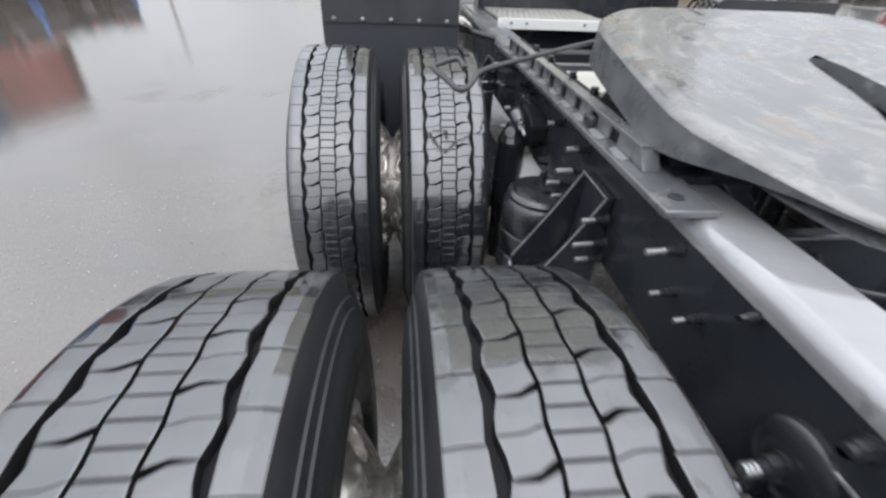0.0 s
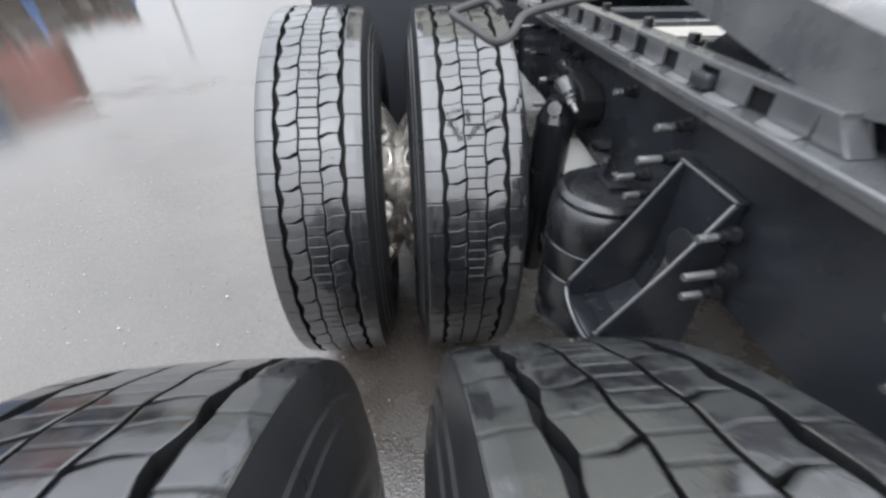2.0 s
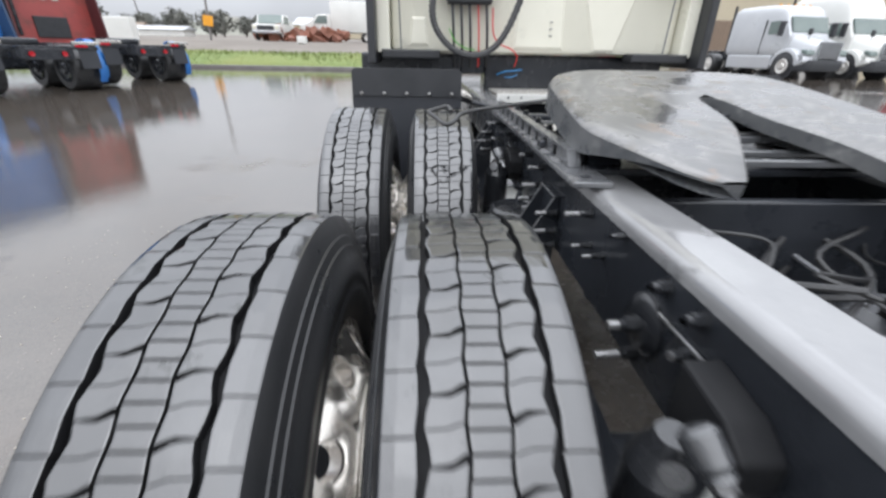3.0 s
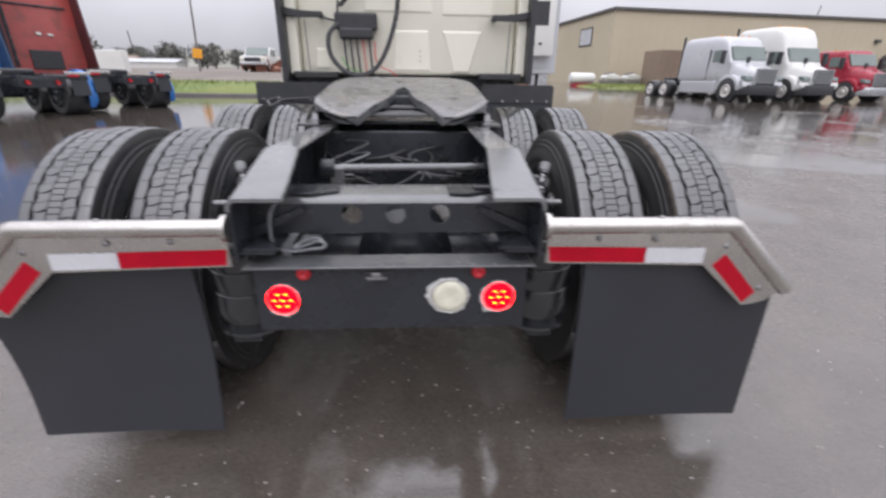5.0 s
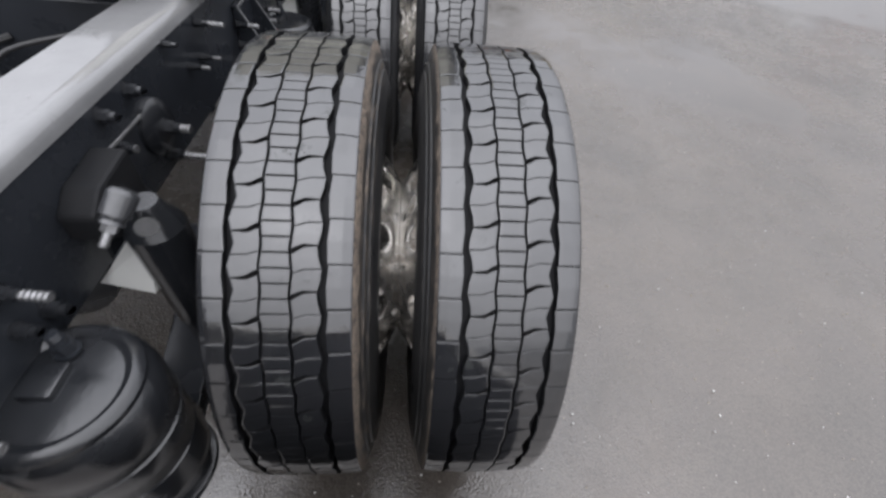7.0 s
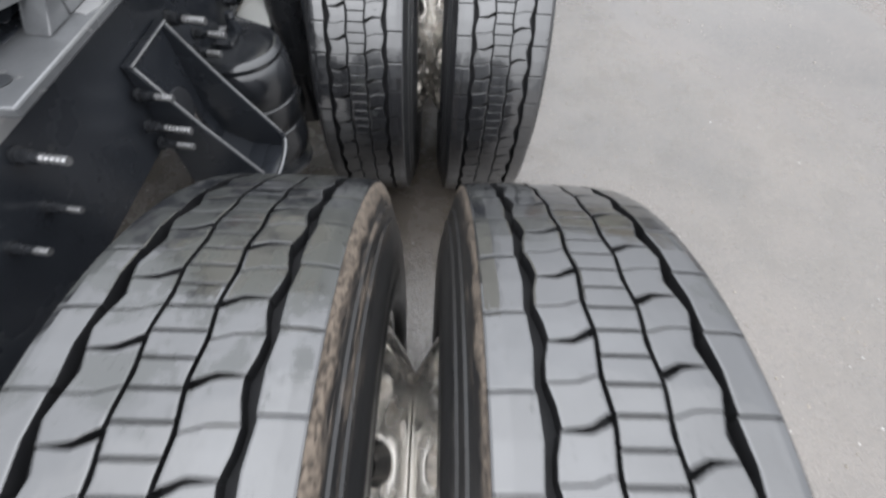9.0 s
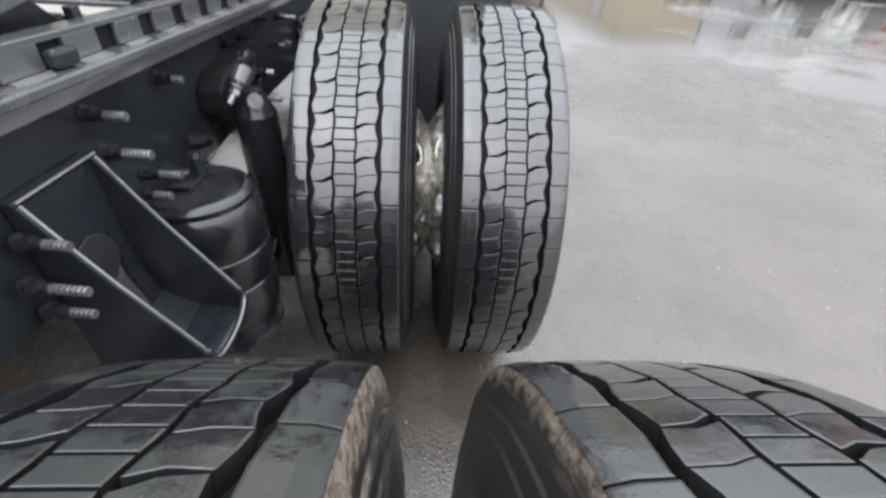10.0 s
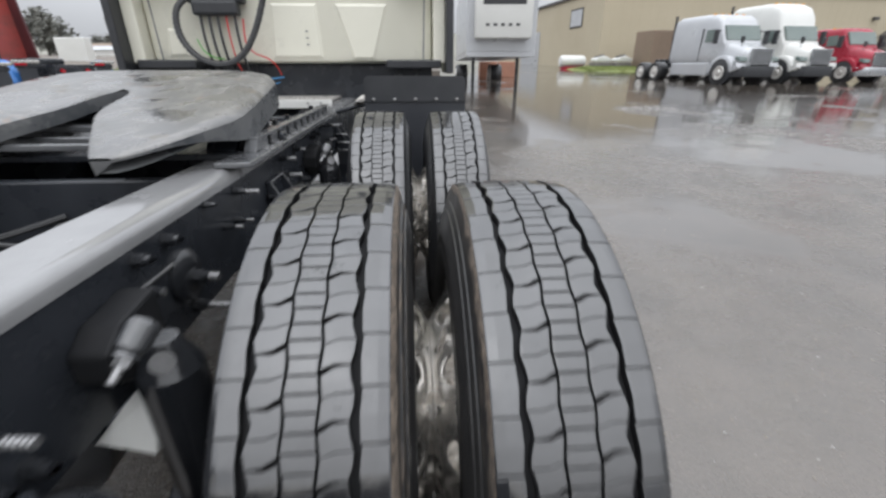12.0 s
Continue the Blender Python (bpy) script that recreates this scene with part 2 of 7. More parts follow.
def tread_rubber(name, low, high, amount):
    """Rubber under a film of rain that mirrors the sky; a ragged dull patch between two places along local y."""
    mat = bpy.data.materials.new(name)
    mat.use_nodes = True
    nt = mat.node_tree
    bsdf = nt.nodes["Principled BSDF"]
    where = nt.nodes.new("ShaderNodeTexCoord").outputs["Object"]
    split = nt.nodes.new("ShaderNodeSeparateXYZ")
    nt.links.new(where, split.inputs["Vector"])

    def calc(op, x, y):
        n = nt.nodes.new("ShaderNodeMath")
        n.operation = op
        for i, v in enumerate((x, y)):
            if isinstance(v, (int, float)):
                n.inputs[i].default_value = v
            else:
                nt.links.new(v, n.inputs[i])
        return n.outputs[0]
    ragged = calc("MULTIPLY", calc("SUBTRACT", noise_node(nt, 26.0, 4.0, 0.6, where), 0.5), 0.16)
    along = calc("ADD", split.outputs["Y"], ragged)
    zone = calc("MULTIPLY", span(nt, along, low - 0.012, low + 0.012, 0.0, 1.0), span(nt, along, high - 0.012, high + 0.012, 1.0, 0.0))
    zone = calc("MULTIPLY", zone, span(nt, split.outputs["Z"], 0.30, 0.36, 0.0, amount))
    zone = calc("MULTIPLY", zone, span(nt, noise_node(nt, 17.0, 5.0, 0.65, where), 0.46, 0.52, 0.0, 1.0))
    spots = span(nt, noise_node(nt, 14.0, 6.0, 0.7, where), 0.62, 0.65, 0.0, 0.85)
    matte = calc("MAXIMUM", zone, spots)
    fine, big = noise_node(nt, 320.0, 3.0, 0.6, where), noise_node(nt, 8.0, 4.0, 0.6, where)
    base = blend(nt, span(nt, big, 0.3, 0.7, 0.0, 1.0), (0.015, 0.016, 0.018), (0.022, 0.022, 0.024))
    base = blend(nt, span(nt, fine, 0.5, 0.8, 0.0, 0.5), base, (0.024, 0.0235, 0.0225))
    base = blend(nt, matte, base, (0.040, 0.042, 0.041))
    nt.links.new(base, bsdf.inputs["Base Color"])
    wet_gloss = span(nt, big, 0.3, 0.7, 0.03, 0.10)
    mix = nt.nodes.new("ShaderNodeMix")
    nt.links.new(matte, mix.inputs[0]), nt.links.new(wet_gloss, mix.inputs[2])
    mix.inputs[3].default_value = 0.20
    nt.links.new(mix.outputs[0], bsdf.inputs["Roughness"])
    nt.links.new(span(nt, matte, 0.0, 1.0, 2.05, 1.68), bsdf.inputs["IOR"])
    b = nt.nodes.new("ShaderNodeBump")
    b.inputs["Strength"].default_value, b.inputs["Distance"].default_value = 0.05, 0.001
    nt.links.new(noise_node(nt, 420.0, 3.0, 0.6, where), b.inputs["Height"])
    swell = nt.nodes.new("ShaderNodeBump")
    swell.inputs["Strength"].default_value, swell.inputs["Distance"].default_value = 0.10, 0.004
    nt.links.new(noise_node(nt, 42.0, 3.0, 0.55, where), swell.inputs["Height"])
    nt.links.new(water_drops(nt, where, 210.0, 0.6, b.outputs["Normal"]), swell.inputs["Normal"])
    nt.links.new(swell.outputs["Normal"], bsdf.inputs["Normal"])
    return mat


TREAD = tread_rubber("wet_tread_rubber", 5.0, 6.0, 0.0)
TREAD_RR_INNER = tread_rubber("wet_tread_dull_front", -0.40, 0.005, 1.0)
TREAD_RR_OUTER = tread_rubber("wet_tread_part_dull", 0.16, 0.42, 0.5)
TREAD_RL_INNER = tread_rubber("wet_tread_dull_top", 0.015, 0.45, 1.0)
TREAD_RL_OUTER = tread_rubber("wet_tread_dull_edge", -0.45, -0.21, 0.7)
RUBBER = surface("tyre_rubber", (0.019, 0.020, 0.022), (0.029, 0.029, 0.030), (0.24, 0.42), grain=120, patch=6, bump=0.2, bump_scale=150)


def muddy_sidewall(name, low, wash, amount):
    """Wet black sidewall with a crust of pale brown mud along the shoulder that faces the twin tyre."""
    mat = surface(name, (0.019, 0.019, 0.020), (0.030, 0.029, 0.028), (0.26, 0.48), grain=120, patch=6, bump=0.2, bump_scale=120)
    nt = mat.node_tree
    bsdf = nt.nodes["Principled BSDF"]
    where = nt.nodes.new("ShaderNodeTexCoord").outputs["Object"]
    split = nt.nodes.new("ShaderNodeSeparateXYZ")
    nt.links.new(where, split.inputs["Vector"])

    def calc(op, x, y):
        n = nt.nodes.new("ShaderNodeMath")
        n.operation = op
        for i, v in enumerate((x, y)):
            if isinstance(v, (int, float)):
                n.inputs[i].default_value = v
            else:
                nt.links.new(v, n.inputs[i])
        return n.outputs[0]
    y, z = split.outputs["Y"], split.outputs["Z"]
    r = calc("SQRT", calc("ADD", calc("MULTIPLY", y, y), calc("MULTIPLY", z, z)), 0.0)
    coarse, crumbs = noise_node(nt, 24.0, 5.0, 0.65, where), noise_node(nt, 130.0, 5.0, 0.7, where)
    edge = calc("ADD", r, calc("MULTIPLY", calc("SUBTRACT", coarse, 0.5), 0.045))
    crust = calc("MULTIPLY", span(nt, edge, low - 0.004, low + 0.004, 0.0, 1.0), span(nt, split.outputs["X"], -0.104, -0.108, 0.0, 1.0))
    crust = calc("MULTIPLY", crust, span(nt, crumbs, 0.36, 0.50, 0.25, amount))
    ring = nt.nodes.new("ShaderNodeCombineXYZ")
    nt.links.new(r, ring.inputs[0])
    nt.links.new(calc("MULTIPLY", calc("ARCTAN2", y, z), 0.06), ring.inputs[1])
    rubbed = noise_node(nt, 95.0, 4.0, 0.65, ring.outputs[0])
    streak = calc("MULTIPLY", span(nt, rubbed, 0.50, 0.66, 0.0, 0.8 * amount), span(nt, edge, wash - 0.012, wash + 0.012, 0.0, 1.0))
    streak = calc("MULTIPLY", streak, span(nt, split.outputs["X"], -0.104, -0.108, 0.0, 1.0))
    mask = calc("MAXIMUM", crust, streak)
    mud = blend(nt, span(nt, crumbs, 0.35, 0.65, 0.0, 1.0), (0.12, 0.092, 0.07), (0.27, 0.22, 0.175))
    nt.links.new(blend(nt, mask, bsdf.inputs["Base Color"].links[0].from_socket, mud), bsdf.inputs["Base Color"])
    gloss = nt.nodes.new("ShaderNodeMix")
    nt.links.new(mask, gloss.inputs[0])
    nt.links.new(bsdf.inputs["Roughness"].links[0].from_socket, gloss.inputs[2])
    gloss.inputs[3].default_value = 0.7
    nt.links.new(gloss.outputs[0], bsdf.inputs["Roughness"])
    b = nt.nodes.new("ShaderNodeBump")
    b.inputs["Strength"].default_value, b.inputs["Distance"].default_value = 0.8, 0.006
    nt.links.new(calc("MULTIPLY", crumbs, mask), b.inputs["Height"])
    nt.links.new(bsdf.inputs["Normal"].links[0].from_socket, b.inputs["Normal"])
    nt.links.new(b.outputs["Normal"], bsdf.inputs["Normal"])
    return mat


MUDDY = muddy_sidewall("mud_crusted_sidewall", 0.484, 0.445, 1.0)
MUD_TRACE = muddy_sidewall("mud_flecked_sidewall", 0.496, 0.485, 0.7)
# near-black, almost without reflections: stands in for shade in tread grooves, slots and recesses
GROOVE = surface("shaded_recess_black", (0.012, 0.0125, 0.014), (0.019, 0.019, 0.020), (0.45, 0.7), grain=150, patch=20, bump=0.3, bump_scale=200, ior=1.25)
FRAME = surface("black_frame_paint", (0.017, 0.019, 0.023), (0.028, 0.031, 0.037), (0.16, 0.36), grain=150, patch=5, bump=0.15, bump_scale=160,
                dirt=(0.06, 0.058, 0.054), dirt_amount=(0.66, 0.84), dirt_scale=16, drops=0.6)
CASTING = surface("wet_black_casting", (0.013, 0.0145, 0.017), (0.024, 0.025, 0.028), (0.12, 0.32), grain=120, patch=9, bump=0.2, bump_scale=120, ior=1.7, drops=0.6)
WET_BLACK = surface("glossy_wet_black_steel", (0.03, 0.032, 0.035), (0.06, 0.061, 0.064), (0.08, 0.2), grain=120, patch=18, bump=0.2, bump_scale=120, ior=1.9)
# worn rail paints; their pale bases also carry the sky reflected on wet tops
WORN_TOP = surface("scraped_sky_paled_rail_top", (0.19, 0.19, 0.193), (0.26, 0.26, 0.26), (0.06, 0.14), grain=220, patch=5, bump=0.1, bump_scale=90,
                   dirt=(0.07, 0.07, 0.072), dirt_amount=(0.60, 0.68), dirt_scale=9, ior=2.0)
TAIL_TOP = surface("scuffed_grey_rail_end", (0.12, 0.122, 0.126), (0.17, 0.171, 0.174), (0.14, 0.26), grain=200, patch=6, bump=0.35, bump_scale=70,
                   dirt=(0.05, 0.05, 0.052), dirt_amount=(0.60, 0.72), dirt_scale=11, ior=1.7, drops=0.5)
RAIL_TOP = surface("worn_sky_paled_rail_paint", (0.07, 0.073, 0.078), (0.125, 0.127, 0.131), (0.06, 0.18), grain=220, patch=7, bump=0.15, bump_scale=200,
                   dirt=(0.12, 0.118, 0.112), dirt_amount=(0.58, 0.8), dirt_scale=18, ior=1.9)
GREASE = surface("greased_steel", (0.065, 0.065, 0.066), (0.15, 0.146, 0.138), (0.26, 0.52), grain=35, patch=7, bump=0.45, bump_scale=17,
                 dirt=(0.16, 0.14, 0.11), dirt_amount=(0.60, 0.72), dirt_scale=9, ior=1.9, bump_distance=0.004)
PLATE_SIDE = surface("worn_grey_plate_side", (0.060, 0.065, 0.072), (0.15, 0.152, 0.152), (0.16, 0.42), grain=40, patch=10, bump=0.6, bump_scale=16, bump_distance=0.005,
                     dirt=(0.22, 0.22, 0.215), dirt_amount=(0.58, 0.70), dirt_scale=13)
scrape(GREASE, (0.0, 0.64, 0.0), (0.20, 0.192, 0.182), (0.062, 0.062, 0.063), (0.15, 0.10, 0.065))
BOLT = surface("wet_dark_bolt_steel", (0.34, 0.34, 0.345), (0.18, 0.18, 0.18), (0.2, 0.4), metal=0.7, grain=200, patch=30, bump=0.2, bump_scale=300)
STEEL = surface("bright_bolt_steel", (0.42, 0.42, 0.42), (0.25, 0.24, 0.23), (0.25, 0.5), metal=1.0, grain=200, patch=30, bump=0.2, bump_scale=300)
STAINLESS = surface("scuffed_stainless_pipe", (0.60, 0.58, 0.545), (0.50, 0.48, 0.45), (0.16, 0.33), metal=1.0, grain=90, patch=12, bump=0.12, bump_scale=140,
                    dirt=(0.40, 0.37, 0.325), dirt_amount=(0.58, 0.80), dirt_scale=9)
ALLOY = surface("polished_aluminium", (0.90, 0.88, 0.85), (0.82, 0.79, 0.75), (0.16, 0.30), metal=0.95, grain=60, patch=10, bump=0.05, bump_scale=120,
                dirt=(0.34, 0.29, 0.23), dirt_amount=(0.58, 0.76), dirt_scale=20)
FLAP = surface("black_flap_rubber", (0.026, 0.028, 0.034), (0.034, 0.037, 0.043), (0.35, 0.5), grain=200, patch=3, bump=0.1, bump_scale=200)
TAPE_RED = surface("red_reflective_tape", (0.46, 0.004, 0.020), (0.38, 0.003, 0.016), (0.30, 0.42), grain=300, patch=20, bump=0.05, bump_scale=400, ior=1.3)
TAPE_WHITE = surface("white_reflective_tape", (0.62, 0.63, 0.65), (0.55, 0.56, 0.58), (0.25, 0.35), grain=300, patch=20, bump=0.05, bump_scale=400)
HOSE = surface("black_hose", (0.028, 0.028, 0.03), (0.035, 0.035, 0.035), (0.3, 0.5), grain=200, patch=20, bump=0.3, bump_scale=260)
GREY_HOSE = surface("grey_air_line", (0.22, 0.23, 0.24), (0.14, 0.14, 0.15), (0.3, 0.5), grain=200, patch=20, bump=0.1)
CAB_PAINT = surface("cream_white_cab_paint", (0.80, 0.78, 0.67), (0.74, 0.72, 0.61), (0.22, 0.35), grain=80, patch=1.5, bump=0.03, spread=0.1,
                    dirt=(0.5, 0.48, 0.42), dirt_amount=(0.62, 0.9), dirt_scale=5)
PLASTIC = surface("black_plastic", (0.024, 0.026, 0.029), (0.036, 0.037, 0.041), (0.35, 0.5), grain=200, patch=10, bump=0.1)
LENS_WHITE = surface("clear_lamp_lens", (0.75, 0.74, 0.6), (0.62, 0.6, 0.48), (0.12, 0.2), grain=120, patch=30, bump=0.4, bump_scale=110)
SEALANT = surface("smeared_white_sealant", (0.55, 0.55, 0.53), (0.4, 0.4, 0.39), (0.35, 0.55), grain=90, patch=25, bump=0.5, bump_scale=60)
GRIT = surface("loose_grit", (0.42, 0.38, 0.32), (0.22, 0.19, 0.16), (0.3, 0.5), grain=200, patch=30, bump=0.0)
CHIPS = surface("white_glint_stone", (0.82, 0.81, 0.78), (0.7, 0.69, 0.66), (0.1, 0.25), grain=200, patch=30, bump=0.0)
LENS_RED = surface("red_marker_lens", (0.45, 0.01, 0.02), (0.35, 0.01, 0.015), (0.12, 0.25), grain=120, patch=30, bump=0.3, bump_scale=110)
LAMP_RED = glowing("lit_red_tail_lens", (1.0, 0.0012, 0.0016), 10.0)
LAMP_LED = glowing("lit_tail_diode", (1.0, 0.42, 0.02), 6.0)
DECK = surface("bright_tread_plate", (0.72, 0.7, 0.66), (0.55, 0.53, 0.5), (0.3, 0.45), metal=0.6, grain=60, patch=6, bump=0.3, bump_scale=40)
SILVER = surface("silver_truck_paint", (0.54, 0.55, 0.56), (0.47, 0.48, 0.50), (0.25, 0.4), metal=0.3, grain=60, patch=0.8, bump=0.0)
WHITE = surface("white_truck_paint", (0.70, 0.70, 0.67), (0.62, 0.62, 0.59), (0.25, 0.4), grain=60, patch=0.8, bump=0.0, spread=0.1)
RED = surface("red_truck_paint", (0.36, 0.018, 0.04), (0.29, 0.015, 0.034), (0.2, 0.35), grain=60, patch=0.8, bump=0.0)
RUST_RED = surface("faded_red_sleeper_paint", (0.40, 0.07, 0.055), (0.27, 0.05, 0.05), (0.3, 0.5), grain=40, patch=0.9, bump=0.0,
                   dirt=(0.14, 0.06, 0.05), dirt_amount=(0.5, 0.75), dirt_scale=2.0)
# darker tones of the cab paints that put the side extenders' shade into colour
MAROON = surface("shaded_maroon_fairing", (0.10, 0.028, 0.032), (0.07, 0.024, 0.028), (0.3, 0.5), grain=40, patch=0.9, bump=0.0)
NAVY = surface("shaded_navy_fairing", (0.035, 0.075, 0.15), (0.03, 0.055, 0.11), (0.3, 0.5), grain=40, patch=0.9, bump=0.0)
BLUE = surface("blue_truck_paint", (0.03, 0.19, 0.52), (0.025, 0.13, 0.4), (0.25, 0.4), grain=40, patch=0.9, bump=0.0)
# glass base raised to green-grey to stand for the sky it reflects
GLASS = surface("sky_paled_window_glass", (0.13, 0.17, 0.16), (0.17, 0.205, 0.19), (0.04, 0.08), grain=10, patch=1, bump=0.0)
CHROME = surface("grille_chrome", (0.6, 0.61, 0.62), (0.45, 0.46, 0.47), (0.15, 0.3), metal=1.0, grain=60, patch=5, bump=0.0)
BEIGE = surface("beige_metal_siding", (0.50, 0.44, 0.32), (0.45, 0.39, 0.28), (0.5, 0.65), grain=4, patch=0.15, bump=0.0, spread=0.12)
TRIM = surface("dark_roof_trim", (0.07, 0.065, 0.06), (0.09, 0.085, 0.08), (0.5, 0.7), grain=4, patch=0.3, bump=0.0)
TAN = surface("brown_container_paint", (0.25, 0.18, 0.13), (0.2, 0.15, 0.11), (0.5, 0.7), grain=4, patch=0.4, bump=0.0)
GRASS = surface("wet_grass", (0.13, 0.19, 0.045), (0.2, 0.22, 0.07), (0.7, 0.9), grain=8, patch=0.35, bump=0.5, bump_scale=12, bump_distance=0.1)
LOT = surface("brown_gravel_lot", (0.19, 0.165, 0.14), (0.14, 0.12, 0.10), (0.7, 0.9), grain=3, patch=0.2, bump=0.0)
# hills kept pale: the haze of distance is put into their colour
HILLS = surface("haze_paled_hills", (0.36, 0.34, 0.30), (0.28, 0.29, 0.25), (0.8, 0.9), grain=0.3, patch=0.025, bump=0.0)
RUST = surface("rusty_scrap", (0.26, 0.09, 0.05), (0.16, 0.08, 0.06), (0.6, 0.9), grain=6, patch=0.8, bump=0.0)
# leaf tones lightened so far trees carry distance haze in their colour
LEAF = surface("haze_paled_leaves", (0.13, 0.14, 0.12), (0.19, 0.185, 0.165), (0.7, 0.9), grain=6, patch=0.6, bump=0.0)
BARK = surface("wet_bark", (0.06, 0.05, 0.04), (0.09, 0.08, 0.065), (0.7, 0.9), grain=20, patch=3, bump=0.3)
ORANGE = surface("orange_sign_face", (0.8, 0.36, 0.02), (0.7, 0.3, 0.02), (0.4, 0.6), grain=20, patch=3, bump=0.0)
BARRIER = surface("faded_orange_plastic", (0.40, 0.17, 0.10), (0.30, 0.14, 0.09), (0.4, 0.6), grain=20, patch=1.5, bump=0.0)
POLE = surface("weathered_pole", (0.2, 0.19, 0.18), (0.14, 0.13, 0.125), (0.6, 0.8), grain=20, patch=3, bump=0.0)
WIRE_BLUE = surface("blue_air_line", (0.02, 0.17, 0.38), (0.015, 0.13, 0.30), (0.3, 0.4), bump=0.0)
WIRE_RED = surface("red_air_line", (0.7, 0.04, 0.03), (0.6, 0.03, 0.03), (0.3, 0.4), bump=0.0)
WIRE_GREEN = surface("green_power_line", (0.12, 0.45, 0.05), (0.1, 0.35, 0.05), (0.3, 0.4), bump=0.0)


# ---- mesh helpers ----
def part(name, bm, material, parent=None, label="", smooth=None):
    """Link a bmesh as one mesh object under a thing or a part."""
    bmesh.ops.recalc_face_normals(bm, faces=bm.faces)
    data = bpy.data.meshes.new(name)
    bm.to_mesh(data)
    bm.free()
    for m in (material if isinstance(material, (list, tuple)) else (material,)):
        data.materials.append(m)
    if smooth is not None:
        data.shade_smooth()
        data.set_sharp_from_angle(angle=radians(smooth))
    ob = new(name, data)
    if parent is not None:
        ob.parent = parent
    if label:
        ob["label"] = label
    return ob


def thing(name, at=(0, 0, 0), turn=0, label="", category="", group="", kind=""):
    ob = new(name)
    ob.empty_display_size = 0.2
    ob.matrix_basis = pose(*at, 0, 0, turn)
    return tagged(ob, label, category, group, kind)


def box(bm, lo, hi, bevel=0.0, m=None):
    """A box from corner to corner, with its edges rounded off."""
    vs = [bm.verts.new((x, y, z)) for x in (lo[0], hi[0]) for y in (lo[1], hi[1]) for z in (lo[2], hi[2])]
    fs = [bm.faces.new([vs[i] for i in q]) for q in ((0, 1, 3, 2), (4, 6, 7, 5), (0, 4, 5, 1), (2, 3, 7, 6), (0, 2, 6, 4), (1, 5, 7, 3))]
    made = vs
    if bevel:
        r = bmesh.ops.bevel(bm, geom=list({e for f in fs for e in f.edges}), offset=bevel, segments=2, profile=0.5, affect="EDGES")
        made = list({v for f in r["faces"] for v in f.verts} | {v for v in vs if v.is_valid})
    if m is not None:
        bmesh.ops.transform(bm, matrix=m, verts=[v for v in made if v.is_valid])
    return bm


def prism(bm, outline, axis, a, b, bevel=0.0):
    """An outline in the two other axes, drawn out along one axis from a to b."""
    def put(u, v, w):
        return {"x": (w, u, v), "y": (u, w, v), "z": (u, v, w)}[axis]
    low, high = [bm.verts.new(put(u, v, a)) for u, v in outline], [bm.verts.new(put(u, v, b)) for u, v in outline]
    n = len(outline)
    fs = [bm.faces.new(low[::-1]), bm.faces.new(high)]
    fs += [bm.faces.new((low[i], low[(i + 1) % n], high[(i + 1) % n], high[i])) for i in range(n)]
    if bevel:
        bmesh.ops.bevel(bm, geom=list({e for f in fs for e in f.edges}), offset=bevel, segments=2, profile=0.5, affect="EDGES")
    return bm


def rod(bm, a, b, r, r2=None, n=12, cap=True):
    a, b = Vector(a), Vector(b)
    r2 = r if r2 is None else r2
    q = (b - a).to_track_quat("Z", "Y")
    rings = []
    for p, rr in ((a, r), (b, r2)):
        rings.append([bm.verts.new(p + q @ Vector((rr * math.cos(6.283185 * i / n), rr * math.sin(6.283185 * i / n), 0))) for i in range(n)])
    for i in range(n):
        bm.faces.new((rings[0][i], rings[0][(i + 1) % n], rings[1][(i + 1) % n], rings[1][i]))
    if cap:
        bm.faces.new(rings[0][::-1]), bm.faces.new(rings[1])
    return bm


def curve_points(pts, steps=6):
    """A smooth line through the given points."""
    pts = [Vector(p) for p in pts]
    out = []
    for i in range(len(pts) - 1):
        p0, p1, p2, p3 = pts[max(i - 1, 0)], pts[i], pts[i + 1], pts[min(i + 2, len(pts) - 1)]
        for k in range(steps):
            t = k / steps
            out.append(0.5 * (2 * p1 + (p2 - p0) * t + (2 * p0 - 5 * p1 + 4 * p2 - p3) * t * t + (3 * p1 - p0 - 3 * p2 + p3) * t ** 3))
    return out + [pts[-1]]


def tube(bm, pts, r, n=8):
    pts = [Vector(p) for p in pts]
    side = None
    rings = []
    for i, p in enumerate(pts):
        d = (pts[min(i + 1, len(pts) - 1)] - pts[max(i - 1, 0)]).normalized()
        if side is None:
            side = d.orthogonal().normalized()
        side = (side - d * side.dot(d)).normalized()
        up = d.cross(side)
        rings.append([bm.verts.new(p + r * (math.cos(6.283185 * k / n) * side + math.sin(6.283185 * k / n) * up)) for k in range(n)])
    for a, b in zip(rings, rings[1:]):
        for k in range(n):
            bm.faces.new((a[k], a[(k + 1) % n], b[(k + 1) % n], b[k]))
    bm.faces.new(rings[0][::-1]), bm.faces.new(rings[-1])
    return bm


